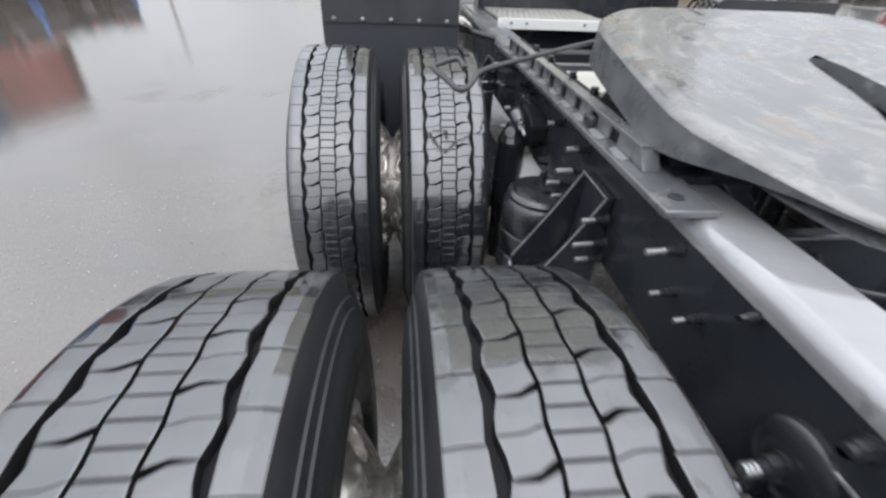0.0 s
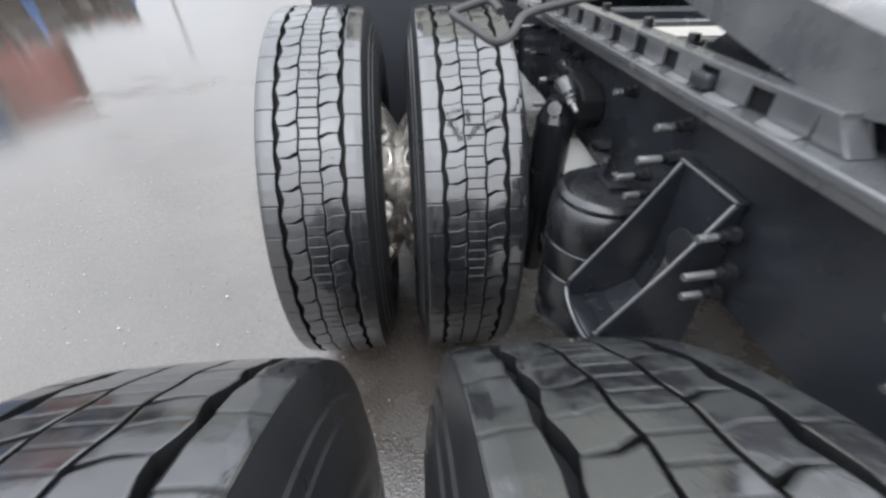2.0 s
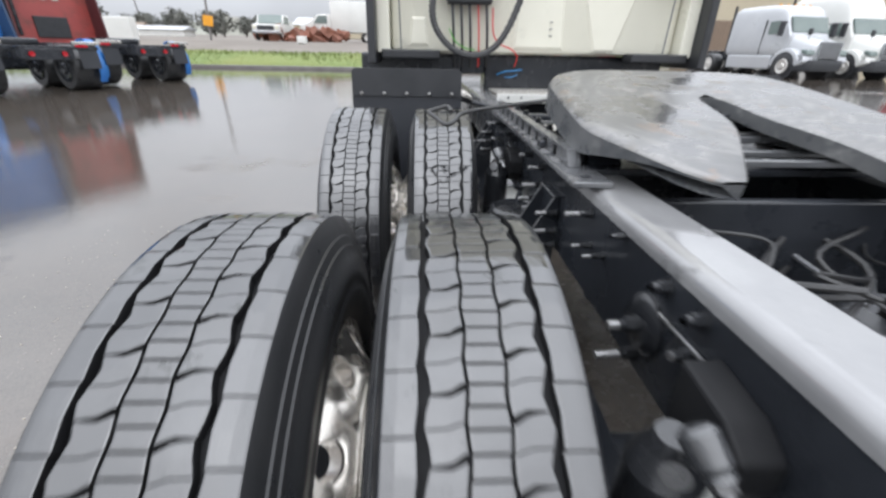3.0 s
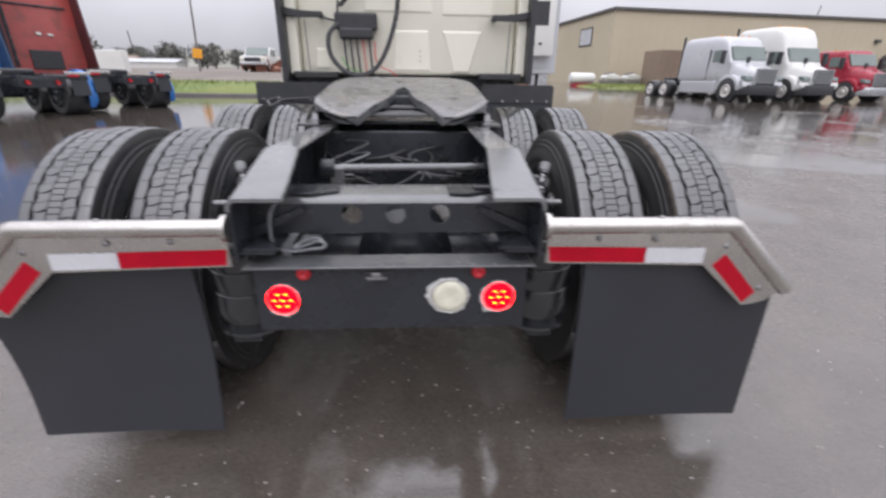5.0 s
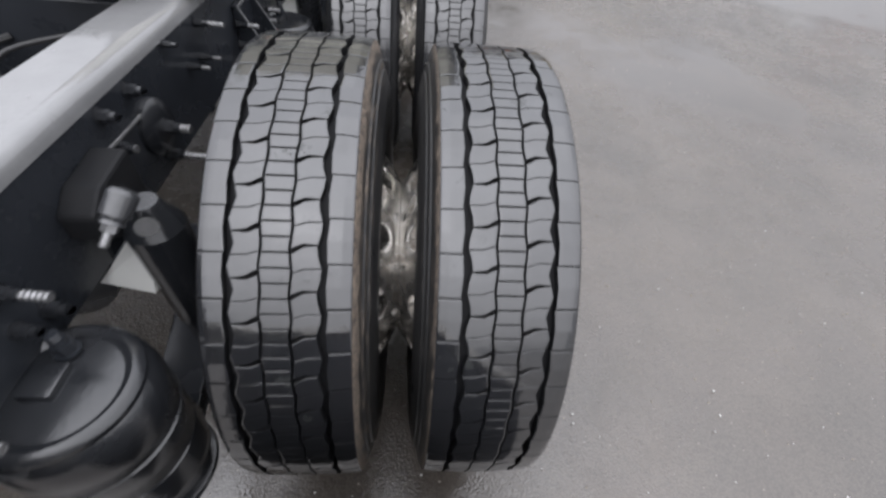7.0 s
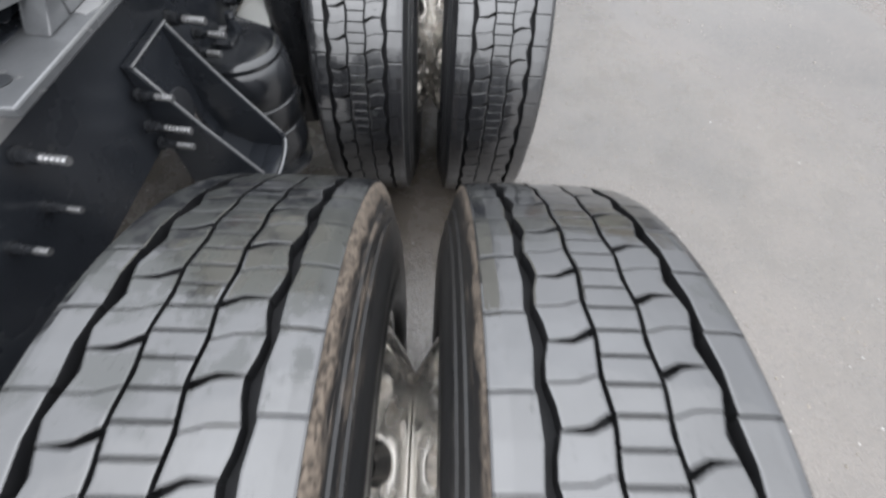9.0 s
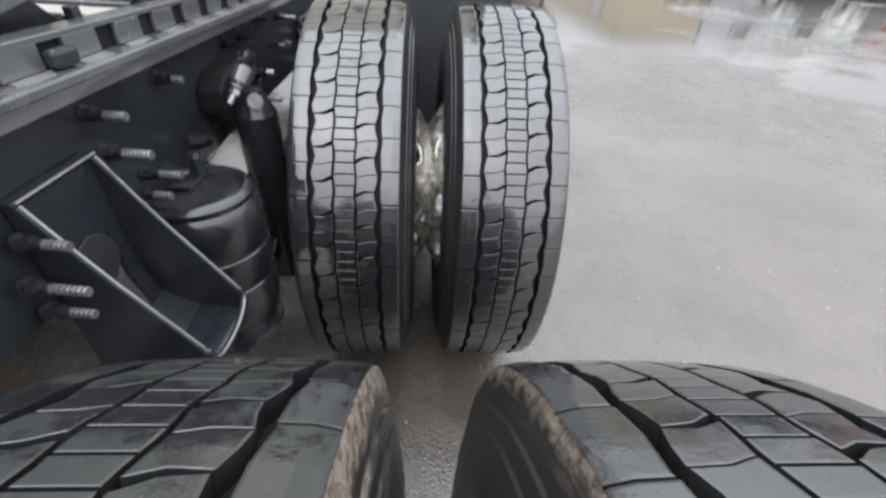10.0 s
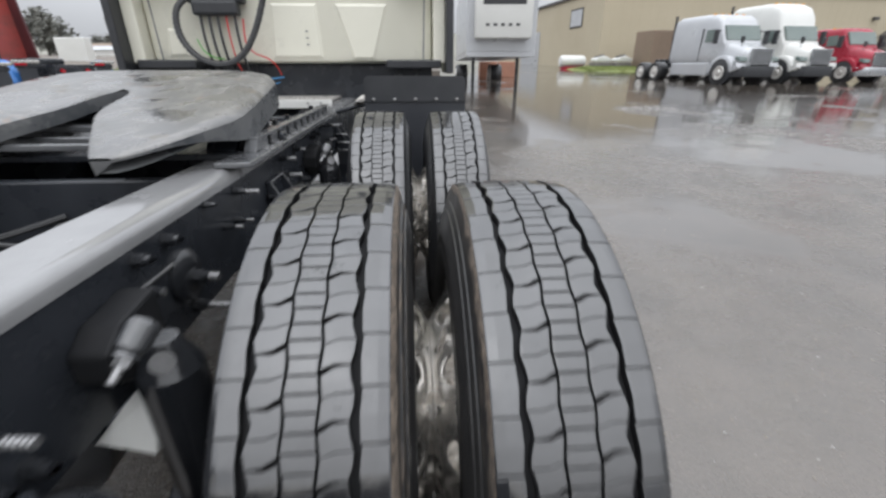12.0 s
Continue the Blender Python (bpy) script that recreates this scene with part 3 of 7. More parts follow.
def lathe(bm, profile, axis, centre=(0, 0, 0), n=64, close=False):
    """A profile of (along, radius) turned round the x, y or z axis through centre."""
    rings = []
    for h, r in profile:
        ring = []
        for i in range(n):
            a = 6.283185307 * i / n
            u, v = r * math.cos(a), r * math.sin(a)
            p = {"x": (h, u, v), "y": (u, h, v), "z": (u, v, h)}[axis]
            ring.append(bm.verts.new((p[0] + centre[0], p[1] + centre[1], p[2] + centre[2])))
        rings.append(ring)
    pairs = list(zip(rings, rings[1:])) + ([(rings[-1], rings[0])] if close else [])
    for a, b in pairs:
        for i in range(n):
            bm.faces.new((a[i], a[(i + 1) % n], b[(i + 1) % n], b[i]))
    if not close:
        bm.faces.new(rings[0][::-1]), bm.faces.new(rings[-1])
    return bm


def loft(bm, sections, n=28, power=6.0):
    """A body drawn through rounded sections across y: (y, half width, bottom, top, narrowing towards the top)."""
    rings = []
    for y, hw, z0, z1, taper in sections:
        mid, hz = (z0 + z1) / 2, (z1 - z0) / 2
        ring = []
        for i in range(n):
            a = 6.2831853 * (i + 0.5) / n
            c, s = math.cos(a), math.sin(a)
            u = math.copysign(abs(c) ** (2 / power), c)
            v = math.copysign(abs(s) ** (2 / power), s)
            ring.append(bm.verts.new((hw * u * (1 - taper * max(0.0, v)), y, mid + hz * v)))
        rings.append(ring)
    for a, b in zip(rings, rings[1:]):
        for i in range(n):
            bm.faces.new((a[i], a[(i + 1) % n], b[(i + 1) % n], b[i]))
    bm.faces.new(rings[0][::-1]), bm.faces.new(rings[-1])
    return bm


def bolt(bm, base, way, length, r=0.011):
    """A hex head or nut with a washer against the base and a threaded end that stands out."""
    base, way = Vector(base), Vector(way).normalized()
    rod(bm, base, base + way * 0.004, r * 1.6, n=14)
    rod(bm, base + way * 0.004, base + way * 0.020, r * 1.25, n=6)
    rod(bm, base + way * 0.020, base + way * 0.03, r * 0.95, n=12)
    for f in bm.faces:
        f.material_index = 1
    steps = max(3, int(length / 0.006))
    for i in range(steps):
        a = 0.03 + length * i / steps
        b = 0.03 + length * (i + 1) / steps
        m = (a + b) / 2
        rod(bm, base + way * a, base + way * m, r * 0.72, r * 0.85, 10)
        rod(bm, base + way * m, base + way * b, r * 0.85, r * 0.72, 10)
    return bm


def B():
    return bmesh.new()


# ---- ground ----
def ground_z(y):
    """The yard is level behind the tractor and rises gently under and beyond it."""
    t = max(0.0, y + 0.6)
    return 0.0235 * (t * t / (t + 0.8)) if t else 0.0


bm = B()
xs = [-2600, -800, -250, -80, -30, -12, -6, -3, 0, 3, 6, 12, 30, 80, 250, 800, 2600]
ys = [-2600, -600, -150, -40, -12, -5, -2, -0.6, -0.3, 0, 0.5, 1, 1.5, 2, 3, 4, 6, 9, 14, 22, 35, 60, 120, 300, 900, 2600]
grid = [[bm.verts.new((x, y, ground_z(y) - 0.008)) for x in xs] for y in ys]
for a, b in zip(grid, grid[1:]):
    for j in range(len(xs) - 1):
        bm.faces.new((a[j], a[j + 1], b[j + 1], b[j]))
ground = tagged(part("ground", bm, ASPHALT), "rain-wet grey asphalt yard with broad reflecting puddles", "ground", kind="structure")


# ---- the tractor in the foreground ----
AXLE, TYRE_R, HUB_Z = 1.335, 0.513, 0.511
TRACK, DUAL = 0.9055, 0.3416
PITCH = 7.5
truck = thing("tractor_truck", label="white semi tractor with black frame and wet dual tyres", category="truck")


def smooth_step(t):
    return t * t * (3 - 2 * t)


def zigzag(deg, period):
    t = (deg / period) % 1.0
    return 4 * abs(t - 0.5) - 1


def crown(x):
    edge = max(0.0, abs(x) - 0.094)
    return TYRE_R - 0.3 * x * x - 14.0 * edge * edge


def tread_block(bm, left, right, begin, end):
    """One rubber block of the tread between two groove lines, with its edges rounded off and its sides down to the groove."""
    along, across = (0.0, 0.03, 0.5, 0.97, 1.0), (0.0, 0.05, 0.42, 0.58, 0.76, 0.95, 1.0)
    grid = []
    for i, a in enumerate(along):
        row = []
        for j, c in enumerate(across):
            deg = begin(c) * (1 - a) + end(c) * a
            x = left(deg) * (1 - c) + right(deg) * c
            r = crown(x) - (0.0004 if i in (0, 4) or j in (0, 6) else 0.0)
            row.append(bm.verts.new((x, r * math.cos(radians(deg)), r * math.sin(radians(deg)))))
        grid.append(row)
    for i in range(4):
        for j in range(6):
            bm.faces.new((grid[i][j], grid[i + 1][j], grid[i + 1][j + 1], grid[i][j + 1]))
    rim = [grid[0][j] for j in range(7)] + [grid[i][6] for i in range(1, 5)] + [grid[4][j] for j in (5, 4, 3, 2, 1, 0)] + [grid[i][0] for i in (3, 2, 1)]
    low = [bm.verts.new((v.co.x, *((TYRE_R - 0.017) / math.hypot(v.co.y, v.co.z) * Vector((v.co.y, v.co.z))))) for v in rim]
    n = len(rim)
    for i in range(n):
        side = bm.faces.new((rim[i], low[i], low[(i + 1) % n], rim[(i + 1) % n]))
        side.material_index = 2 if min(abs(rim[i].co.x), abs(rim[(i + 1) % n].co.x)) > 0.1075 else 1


WIDE = {-1: lambda d: -0.067 + 0.0046 * zigzag(d - 1.0, PITCH), 1: lambda d: 0.067 + 0.0046 * zigzag(d + 2.0, PITCH)}
THIN = {-1: lambda d: -0.0215 + 0.0018 * zigzag(d - 1.0, PITCH), 1: lambda d: 0.0215 + 0.0018 * zigzag(d + 2.0, PITCH)}


def tread_cells(k):
    """The nine blocks of one pitch of the tread: their groove lines and their ends."""
    base = k * PITCH
    for s in (-1, 1):
        d0 = base + (6.2 if s < 0 else 0.3)
        inner, outer = (lambda d, s=s: WIDE[s](d) + s * 0.0055), (lambda d, s=s: s * 0.108)
        l, r = (outer, inner) if s < 0 else (inner, outer)
        yield l, r, (lambda c, d0=d0: d0 + 0.12), (lambda c, d0=d0: d0 + PITCH - 0.12)
        d0 = base + (1.7 if s < 0 else 3.7)
        near, far = (lambda d, s=s: WIDE[s](d) - s * 0.0055), (lambda d, s=s: THIN[s](d) + s * 0.0020)
        l, r = (near, far) if s < 0 else (far, near)
        if s < 0:
            def lean(c):
                return -0.8 * smooth_step(max(0.0, (c - 0.5) / 0.5)) - 0.12 * c

            def gape(c):
                return 0.13 + 0.33 * smooth_step(c)
        else:
            def lean(c):
                return 0.8 * smooth_step(max(0.0, (0.5 - c) / 0.5)) + 0.12 * (1 - c)

            def gape(c):
                return 0.13 + 0.33 * smooth_step(1 - c)
        yield l, r, (lambda c, d0=d0, f=lean, g=gape: d0 + g(c) + f(c)), (lambda c, d0=d0, f=lean: d0 + PITCH / 2 - 0.08 + f(c) * 0.7)
        yield l, r, (lambda c, d0=d0, f=lean: d0 + PITCH / 2 + 0.08 + f(c) * 0.7), (lambda c, d0=d0, f=lean, g=gape: d0 + PITCH - g(c) + f(c))
    for q in range(3):
        d0 = base + 0.5 + q * PITCH / 3
        yield (lambda d: THIN[-1](d) + 0.0020), (lambda d: THIN[1](d) - 0.0020), (lambda c, d0=d0: d0 + 0.15), (lambda c, d0=d0: d0 + PITCH / 3 - 0.15)


def wheel_disc(bm, holes=10):
    """The wheel disc: a thick flange that meets the other wheel at x = -DUAL / 2, and a cone with round hand holes out to the rim."""
    flange = -DUAL / 2

    def on(v, ang):
        r = 0.193 + 0.087 * v
        return flange + 0.004 + 0.056 * v - 0.003 * math.sin(math.pi * v), r * math.cos(ang), r * math.sin(ang)
    m = 24
    step = 6.2831853 / holes
    for h in range(holes):
        mid = step * (h + 0.5)
        o, i0, i1, i2 = [], [], [], []
        for k in range(m):
            t = 6.2831853 * (k + 0.5) / m
            c, w = math.cos(t), math.sin(t)
            q = 1.0 / max(abs(c), abs(w))
            o.append(bm.verts.new(on(0.5 + 0.5 * w * q, mid + step / 2 * c * q)))
            i0.append(bm.verts.new(on(0.60 + 0.32 * w, mid + 0.128 * c)))
            x, y, z = on(0.60 + 0.28 * w, mid + 0.114 * c)
            i1.append(bm.verts.new((x + 0.003, y, z)))
            i2.append(bm.verts.new((x + 0.024, y * 0.94, z * 0.94)))
        for k in range(m):
            j = (k + 1) % m
            for p, n in ((o, i0), (i0, i1), (i1, i2)):
                bm.faces.new((p[k], p[j], n[j], n[k]))
    bmesh.ops.remove_doubles(bm, verts=bm.verts, dist=0.0004)
    lathe(bm, [(flange + 0.022, 0.05), (flange + 0.001, 0.05), (flange + 0.0005, 0.188), (flange + 0.002, 0.1915), (flange + 0.0045, 0.1935), (flange + 0.022, 0.190)], "x", n=60)


def make_wheel(side_material, at, label, apart=(), rubber=TREAD):
    bm = B()
    lathe(bm, [(-0.113, 0.284), (-0.117, 0.288), (-0.119, 0.302), (-0.114, 0.304), (-0.106, 0.286), (-0.05, 0.262), (0.05, 0.262), (0.108, 0.284), (0.122, 0.303),
               (0.129, 0.302), (0.128, 0.288), (0.108, 0.272), (0.05, 0.25), (-0.06, 0.25)], "x", n=72, close=True)
    wheel_disc(bm)
    wheel = part("wheel", bm, ALLOY, truck, label, smooth=35)
    bm = B()
    half = [(0.0, 0.4965), (0.08, 0.4955), (0.102, 0.493), (0.1075, 0.503), (0.1085, 0.506), (0.1115, 0.500), (0.1155, 0.486), (0.119, 0.470), (0.122, 0.468), (0.1255, 0.452), (0.1285, 0.450),
            (0.1330, 0.426), (0.1345, 0.4245), (0.1365, 0.404), (0.1378, 0.4025), (0.1390, 0.384), (0.1384, 0.3825), (0.1386, 0.366), (0.1396, 0.3645), (0.1386, 0.348), (0.1350, 0.332), (0.1295, 0.318), (0.122, 0.306), (0.110, 0.290)]
    profile = [(-x, r) for x, r in half[::-1]] + half[1:]
    lathe(bm, profile + [(0.05, 0.275), (-0.05, 0.275)], "x", n=144, close=True)
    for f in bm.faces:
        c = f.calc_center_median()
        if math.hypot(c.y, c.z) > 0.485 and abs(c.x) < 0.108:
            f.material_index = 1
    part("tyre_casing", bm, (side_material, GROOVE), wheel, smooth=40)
    joined = B()
    for k in range(48):
        for cell in tread_cells(k):
            if k in apart:
                bm = B()
                tread_block(bm, *cell)
                part("tread_block", bm, (rubber, GROOVE, side_material), wheel)
            else:
                tread_block(joined, *cell)
    tagged(part("tread", joined, (rubber, GROOVE, side_material), wheel), kind="stuff")
    wheel.matrix_basis = at
    return wheel


def hub_height(x, y):
    """The front drive axle stands a little higher, on the rising yard."""
    return HUB_Z + ((0.020 if x > 0 else 0.025) if y > 0.5 else 0.0)


def wheel_pose(x, y, flip, phase):
    return pose(x, y, hub_height(x, y), 0, 0, 180 if flip else 0) @ pose(0, 0, 0, phase, 0, 0)


OUT, INN = TRACK + DUAL / 2, TRACK - DUAL / 2
UPPER = range(9, 17)
right_label, left_label = "polished aluminium wheel with a wet, mud-streaked drive tyre", "polished aluminium wheel with a wet black drive tyre"
right_wheel = make_wheel(MUD_TRACE, wheel_pose(OUT, 0, False, -1.1), right_label, UPPER, TREAD_RR_OUTER)
make_wheel(MUDDY, wheel_pose(INN, 0, True, 1.4), right_label, UPPER, TREAD_RR_INNER)
front_wheel = make_wheel(RUBBER, wheel_pose(OUT, AXLE, False, 0.95), right_label)
copy_thing(front_wheel, wheel_pose(INN, AXLE, True, -5.65))
left_wheel = make_wheel(RUBBER, wheel_pose(-INN, 0, False, -1.35), left_label, UPPER, TREAD_RL_INNER)
make_wheel(RUBBER, wheel_pose(-OUT, 0, True, 1.15), left_label, UPPER, TREAD_RL_OUTER)
left_front = make_wheel(RUBBER, wheel_pose(-INN, AXLE, False, 8.1), left_label)
copy_thing(left_front, wheel_pose(-OUT, AXLE, True, -6.2))

# rails: a tall channel with its top flange bent down over the last stretch
RAIL_X, RAIL_TOP_Z, RAIL_END, RAIL_BEND = 0.42, 1.0, -0.69, -0.375


def frame_rail(s):
    bm = B()
    side = [(RAIL_END, 0.7385), (RAIL_END, 0.892), (RAIL_BEND, RAIL_TOP_Z - 0.022), (3.3, RAIL_TOP_Z - 0.022), (3.3, 0.755), (RAIL_END + 0.12, 0.755), (RAIL_END + 0.1, 0.7385)]
    prism(bm, side, "x", s * RAIL_X, s * (RAIL_X - 0.009))
    prism(bm, [(s * (RAIL_X - 0.009), 0.755), (s * (RAIL_X - 0.10), 0.755), (s * (RAIL_X - 0.10), 0.765), (s * (RAIL_X - 0.009), 0.765)], "y", RAIL_END + 0.012, 3.3)
    web = part("frame_rail", bm, FRAME, truck, "tall black steel frame rail, wet")
    bm = B()
    wide, narrow, bend = 0.145, 0.11, 0.026
    stations = [(wide, RAIL_END - 0.004, 0.917), (wide - 0.006, RAIL_END + 0.10, 0.9437), (wide - 0.025, RAIL_BEND, RAIL_TOP_Z + 0.003), (wide - 0.0255, RAIL_BEND + 0.006, RAIL_TOP_Z + 0.003),
                (narrow, 0.25, RAIL_TOP_Z + 0.003), (narrow, 3.3, RAIL_TOP_Z + 0.003)]
    rows = []
    for w, y, z0 in stations:
        arc = [(bend - bend * math.cos(a * 0.2618), bend * math.sin(a * 0.2618) - bend) for a in range(7)]
        hollow = [(bend - (bend - 0.010) * math.cos(a * 0.5236), (bend - 0.010) * math.sin(a * 0.5236) - bend) for a in range(3, -1, -1)]
        ring = [(0.0, -0.036)] + arc + [(w - 0.003, 0.0), (w, -0.003), (w, -0.010)] + hollow + [(0.010, -0.036)]
        rows.append([bm.verts.new((s * (RAIL_X + 0.002 - o), y, z0 + d)) for o, d in ring])
    m = len(rows[0])
    for p, q in zip(rows, rows[1:]):
        for i in range(m):
            bm.faces.new((p[i], p[(i + 1) % m], q[(i + 1) % m], q[i]))
    bm.faces.new(rows[0][::-1]), bm.faces.new(rows[-1])
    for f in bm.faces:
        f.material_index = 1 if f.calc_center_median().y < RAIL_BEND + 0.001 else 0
    part("top_flange", bm, (WORN_TOP, TAIL_TOP), web, "worn wet flange, scraped grey and paled to carry reflected sky", smooth=25)
    return web


rails = {s: frame_rail(s) for s in (-1, 1)}

# bolted angle on top of each rail that carries the fifth wheel
rng_angle = random.Random(12)
for s in (-1, 1):
    bm = B()
    lo, hi = sorted((s * 0.385, s * 0.475))
    box(bm, (lo, 0.306, 1.004), (hi, 1.62, 1.018), 0.003)
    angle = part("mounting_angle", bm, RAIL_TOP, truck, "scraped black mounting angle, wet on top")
    # near-black body fills the slots, putting their shade into its colour
    bm = B()
    box(bm, (min(s * 0.388, s * 0.437), 0.492, 1.0185), (max(s * 0.388, s * 0.437), 1.60, 1.0490), 0.001)
    rack = part("slide_rack", bm, GROOVE, truck, "slide rack, wet on top, with a dark fill for the shade of its square slots")
    bm = B()
    prism(bm, [(0.44, 1.0185), (0.47, 1.049), (0.47, 1.056), (1.61, 1.056), (1.61, 1.0495), (0.49, 1.0495), (0.49, 1.0185)], "x", *sorted((s * 0.414, s * 0.446)), 0.002)
    part("top_strip", bm, RAIL_TOP, rack)
    for k in range(-1, 9):
        y = 0.58 + k * 0.107
        bm = B()
        box(bm, (min(s * 0.4373, s * 0.4455), y + 0.021, 1.0185), (max(s * 0.4373, s * 0.4455), y + 0.086, 1.0492), 0.002)
        part("tooth", bm, RAIL_TOP, rack)
        # pale plate put where the wet ledge mirrors the sky between slots
        bm = B()
        x0, x1 = 0.4465, 0.469 + rng_angle.uniform(-0.004, 0.003)
        prism(bm, [(s * x0, y + 0.026), (s * (x1 - 0.008), y + 0.02), (s * x1, y + 0.04), (s * (x1 - 0.004), y + 0.075), (s * x0, y + 0.088)], "z", 1.018, 1.0195)
        part("sheen_patch", bm, WORN_TOP, angle, "pale patch for the sky mirrored in the wet ledge")
    bm = B()
    box(bm, (min(s * 0.4465, s * 0.464), 0.662, 1.0197), (max(s * 0.4465, s * 0.464), 0.704, 1.042), 0.006)
    part("clamp_block", bm, FRAME, rack)
    for k in range(5):
        bm = B()
        y = 0.62 + k * 0.19 + rng_angle.uniform(-0.03, 0.03)
        rod(bm, (s * 0.398, y, 1.0505), (s * 0.398, y, 1.055), 0.014, n=16)
        rod(bm, (s * 0.398, y, 1.055), (s * 0.398, y, 1.066), 0.011, n=6)
        part("bolt", bm, CASTING, rack)
    bm = B()
    lathe(bm, [(1.0185, 0.013), (1.0195, 0.013)], "z", (s * 0.435, 0.35, 0), n=20)
    part("bolt_hole", bm, PLASTIC, angle)

# fifth wheel: a tilted, skirted plate with two ramps and a throat between them
FW = Matrix.Translation((0, 0, 1.06)) @ Matrix.Rotation(math.atan(0.170), 4, "X")
# stations from the ramp tips forward: y, inner edge at the throat, outer edge
STATIONS = [(0.172, 0.190, 0.235), (0.185, 0.180, 0.265), (0.21, 0.168, 0.300), (0.25, 0.150, 0.338), (0.30, 0.128, 0.372), (0.35, 0.104, 0.398), (0.40, 0.080, 0.416), (0.46, 0.058, 0.424), (0.52, 0.046, 0.424),
            (0.58, 0.040, 0.422), (0.64, 0.034, 0.420), (0.675, 0.022, 0.418), (0.688, 0.0, 0.417), (0.74, 0.0, 0.415), (0.80, 0.0, 0.412), (0.87, 0.0, 0.405), (0.93, 0.0, 0.380), (0.97, 0.0, 0.33), (0.99, 0.0, 0.26), (1.0, 0.0, 0.20)]
half = [(a, y) for y, a, b in STATIONS[12::-1]] + [(b, y) for y, a, b in STATIONS]
outline = half + [(-x, y) for x, y in half[:0:-1]]
n = len(outline)


def ramp_drop(y):
    return -0.5 * max(0.0, 0.42 - y) ** 2


def skirt(y):
    """The skirt is deep round the front and tapers to the tips of the ramps."""
    return 0.006 + 0.076 * smooth_step(min(max((y - 0.18) / 0.36, 0.0), 1.0))


def edge_roll(y):
    """How far the worn outer edge of the plate rolls down."""
    return 0.006 + 0.016 * smooth_step(min(max((y - 0.20) / 0.25, 0.0), 1.0))


def plate_point(x, y, level):
    return FW @ Vector((x, y, ramp_drop(y) + level))


bm = B()
for s in (-1, 1):
    rows = []
    for y, a, b in STATIONS:
        row = []
        for c, fall in ((0.0, 0.0), (0.05, 0.0), (0.35, 0.0), (0.65, 0.0), (0.90, 0.05), (0.95, 0.22), (0.985, 0.6), (1.0, 1.0)):
            level = -edge_roll(y) * (1.0 if y == 1.0 else fall)
            row.append(bm.verts.new(plate_point(s * (a + (b - a) * c), y, -0.006 if c == 0.0 and a > 0.0 else level)))
        rows.append(row)
    for p, q in zip(rows, rows[1:]):
        for i in range(7):
            bm.faces.new((p[i], p[i + 1], q[i + 1], q[i]))
bmesh.ops.remove_doubles(bm, verts=bm.verts, dist=0.0003)
fifth = part("fifth_wheel", bm, GREASE, truck, "greasy wet fifth wheel plate tilted back, with a deep throat", smooth=50)
bm = B()
rings = [[], []]
for x, y in outline:
    throat = abs(x) < 0.23 and y < 0.70
    rings[0].append(bm.verts.new(plate_point(x * 0.9995, y, -0.0065 if throat else -edge_roll(y) - 0.0005)))
    rings[1].append(bm.verts.new(plate_point(x * 0.9995, y, -0.0415 if throat else -skirt(y) - edge_roll(y) * 0.7)))
for i in range(n):
    bm.faces.new((rings[0][i], rings[0][(i + 1) % n], rings[1][(i + 1) % n], rings[1][i]))
for s in (-1, 1):
    rows = [[bm.verts.new(plate_point(s * (a + (b - a) * c), y, -0.034)) for c in (0.02, 0.5, 0.98)] for y, a, b in STATIONS]
    for p, q in zip(rows, rows[1:]):
        for i in range(2):
            bm.faces.new((p[i], p[i + 1], q[i + 1], q[i]))
part("skirt", bm, PLATE_SIDE, fifth, "worn grey rim of the plate", smooth=40)
bm = B()
for s in (-1, 1):
    lo, hi = sorted((s * 0.30, s * 0.385))
    prism(bm, [(0.46, 1.02), (0.84, 1.02), (0.70, 1.13), (0.60, 1.13)], "x", lo, hi, 0.004)
rod(bm, (-0.40, 0.65, 1.105), (0.40, 0.65, 1.105), 0.03, n=16)
box(bm, (-0.40, 0.42, 1.003), (0.40, 0.95, 1.02), 0.003)
part("pedestal", bm, FRAME, fifth)
for s in (-1, 1):
    bm = B()
    prism(bm, [(0.52, 1.019), (0.86, 1.019), (0.80, 1.05), (0.72, 1.135), (0.64, 1.135), (0.58, 1.06)], "x", *sorted((s * 0.343, s * 0.372)), 0.005)
    ear = part("pivot_bracket", bm, RAIL_TOP, fifth, "cast pivot bracket, wet and greasy")
    bm = B()
    lathe(bm, [(s * 0.36, 0.036), (s * 0.378, 0.034), (s * 0.385, 0.018), (s * 0.386, 0.002)], "x", (0, 0.68, 1.10), n=20)
    part("pin_cap", bm, WET_BLACK, ear, smooth=40)
    for y in (0.56, 0.83):
        bm = B()
        rod(bm, (s * 0.352, y, 1.02), (s * 0.352, y, 1.052), 0.015, n=6)
        part("bolt", bm, BOLT, ear)
for y, z in ((0.34, 1.045), (0.42, 1.05), (0.50, 1.07)):
    bm = B()
    box(bm, (-0.20, y, z), (0.20, y + 0.022, z + 0.018), 0.004)
    part("jaw_bar", bm, RAIL_TOP, fifth)
bm = B()
prism(bm, [(-0.06, 0.60), (0.06, 0.60), (0.045, 0.70), (-0.045, 0.70)], "z", 1.06, 1.13, 0.006)
part("locking_jaw", bm, FRAME, fifth)
bm = B()
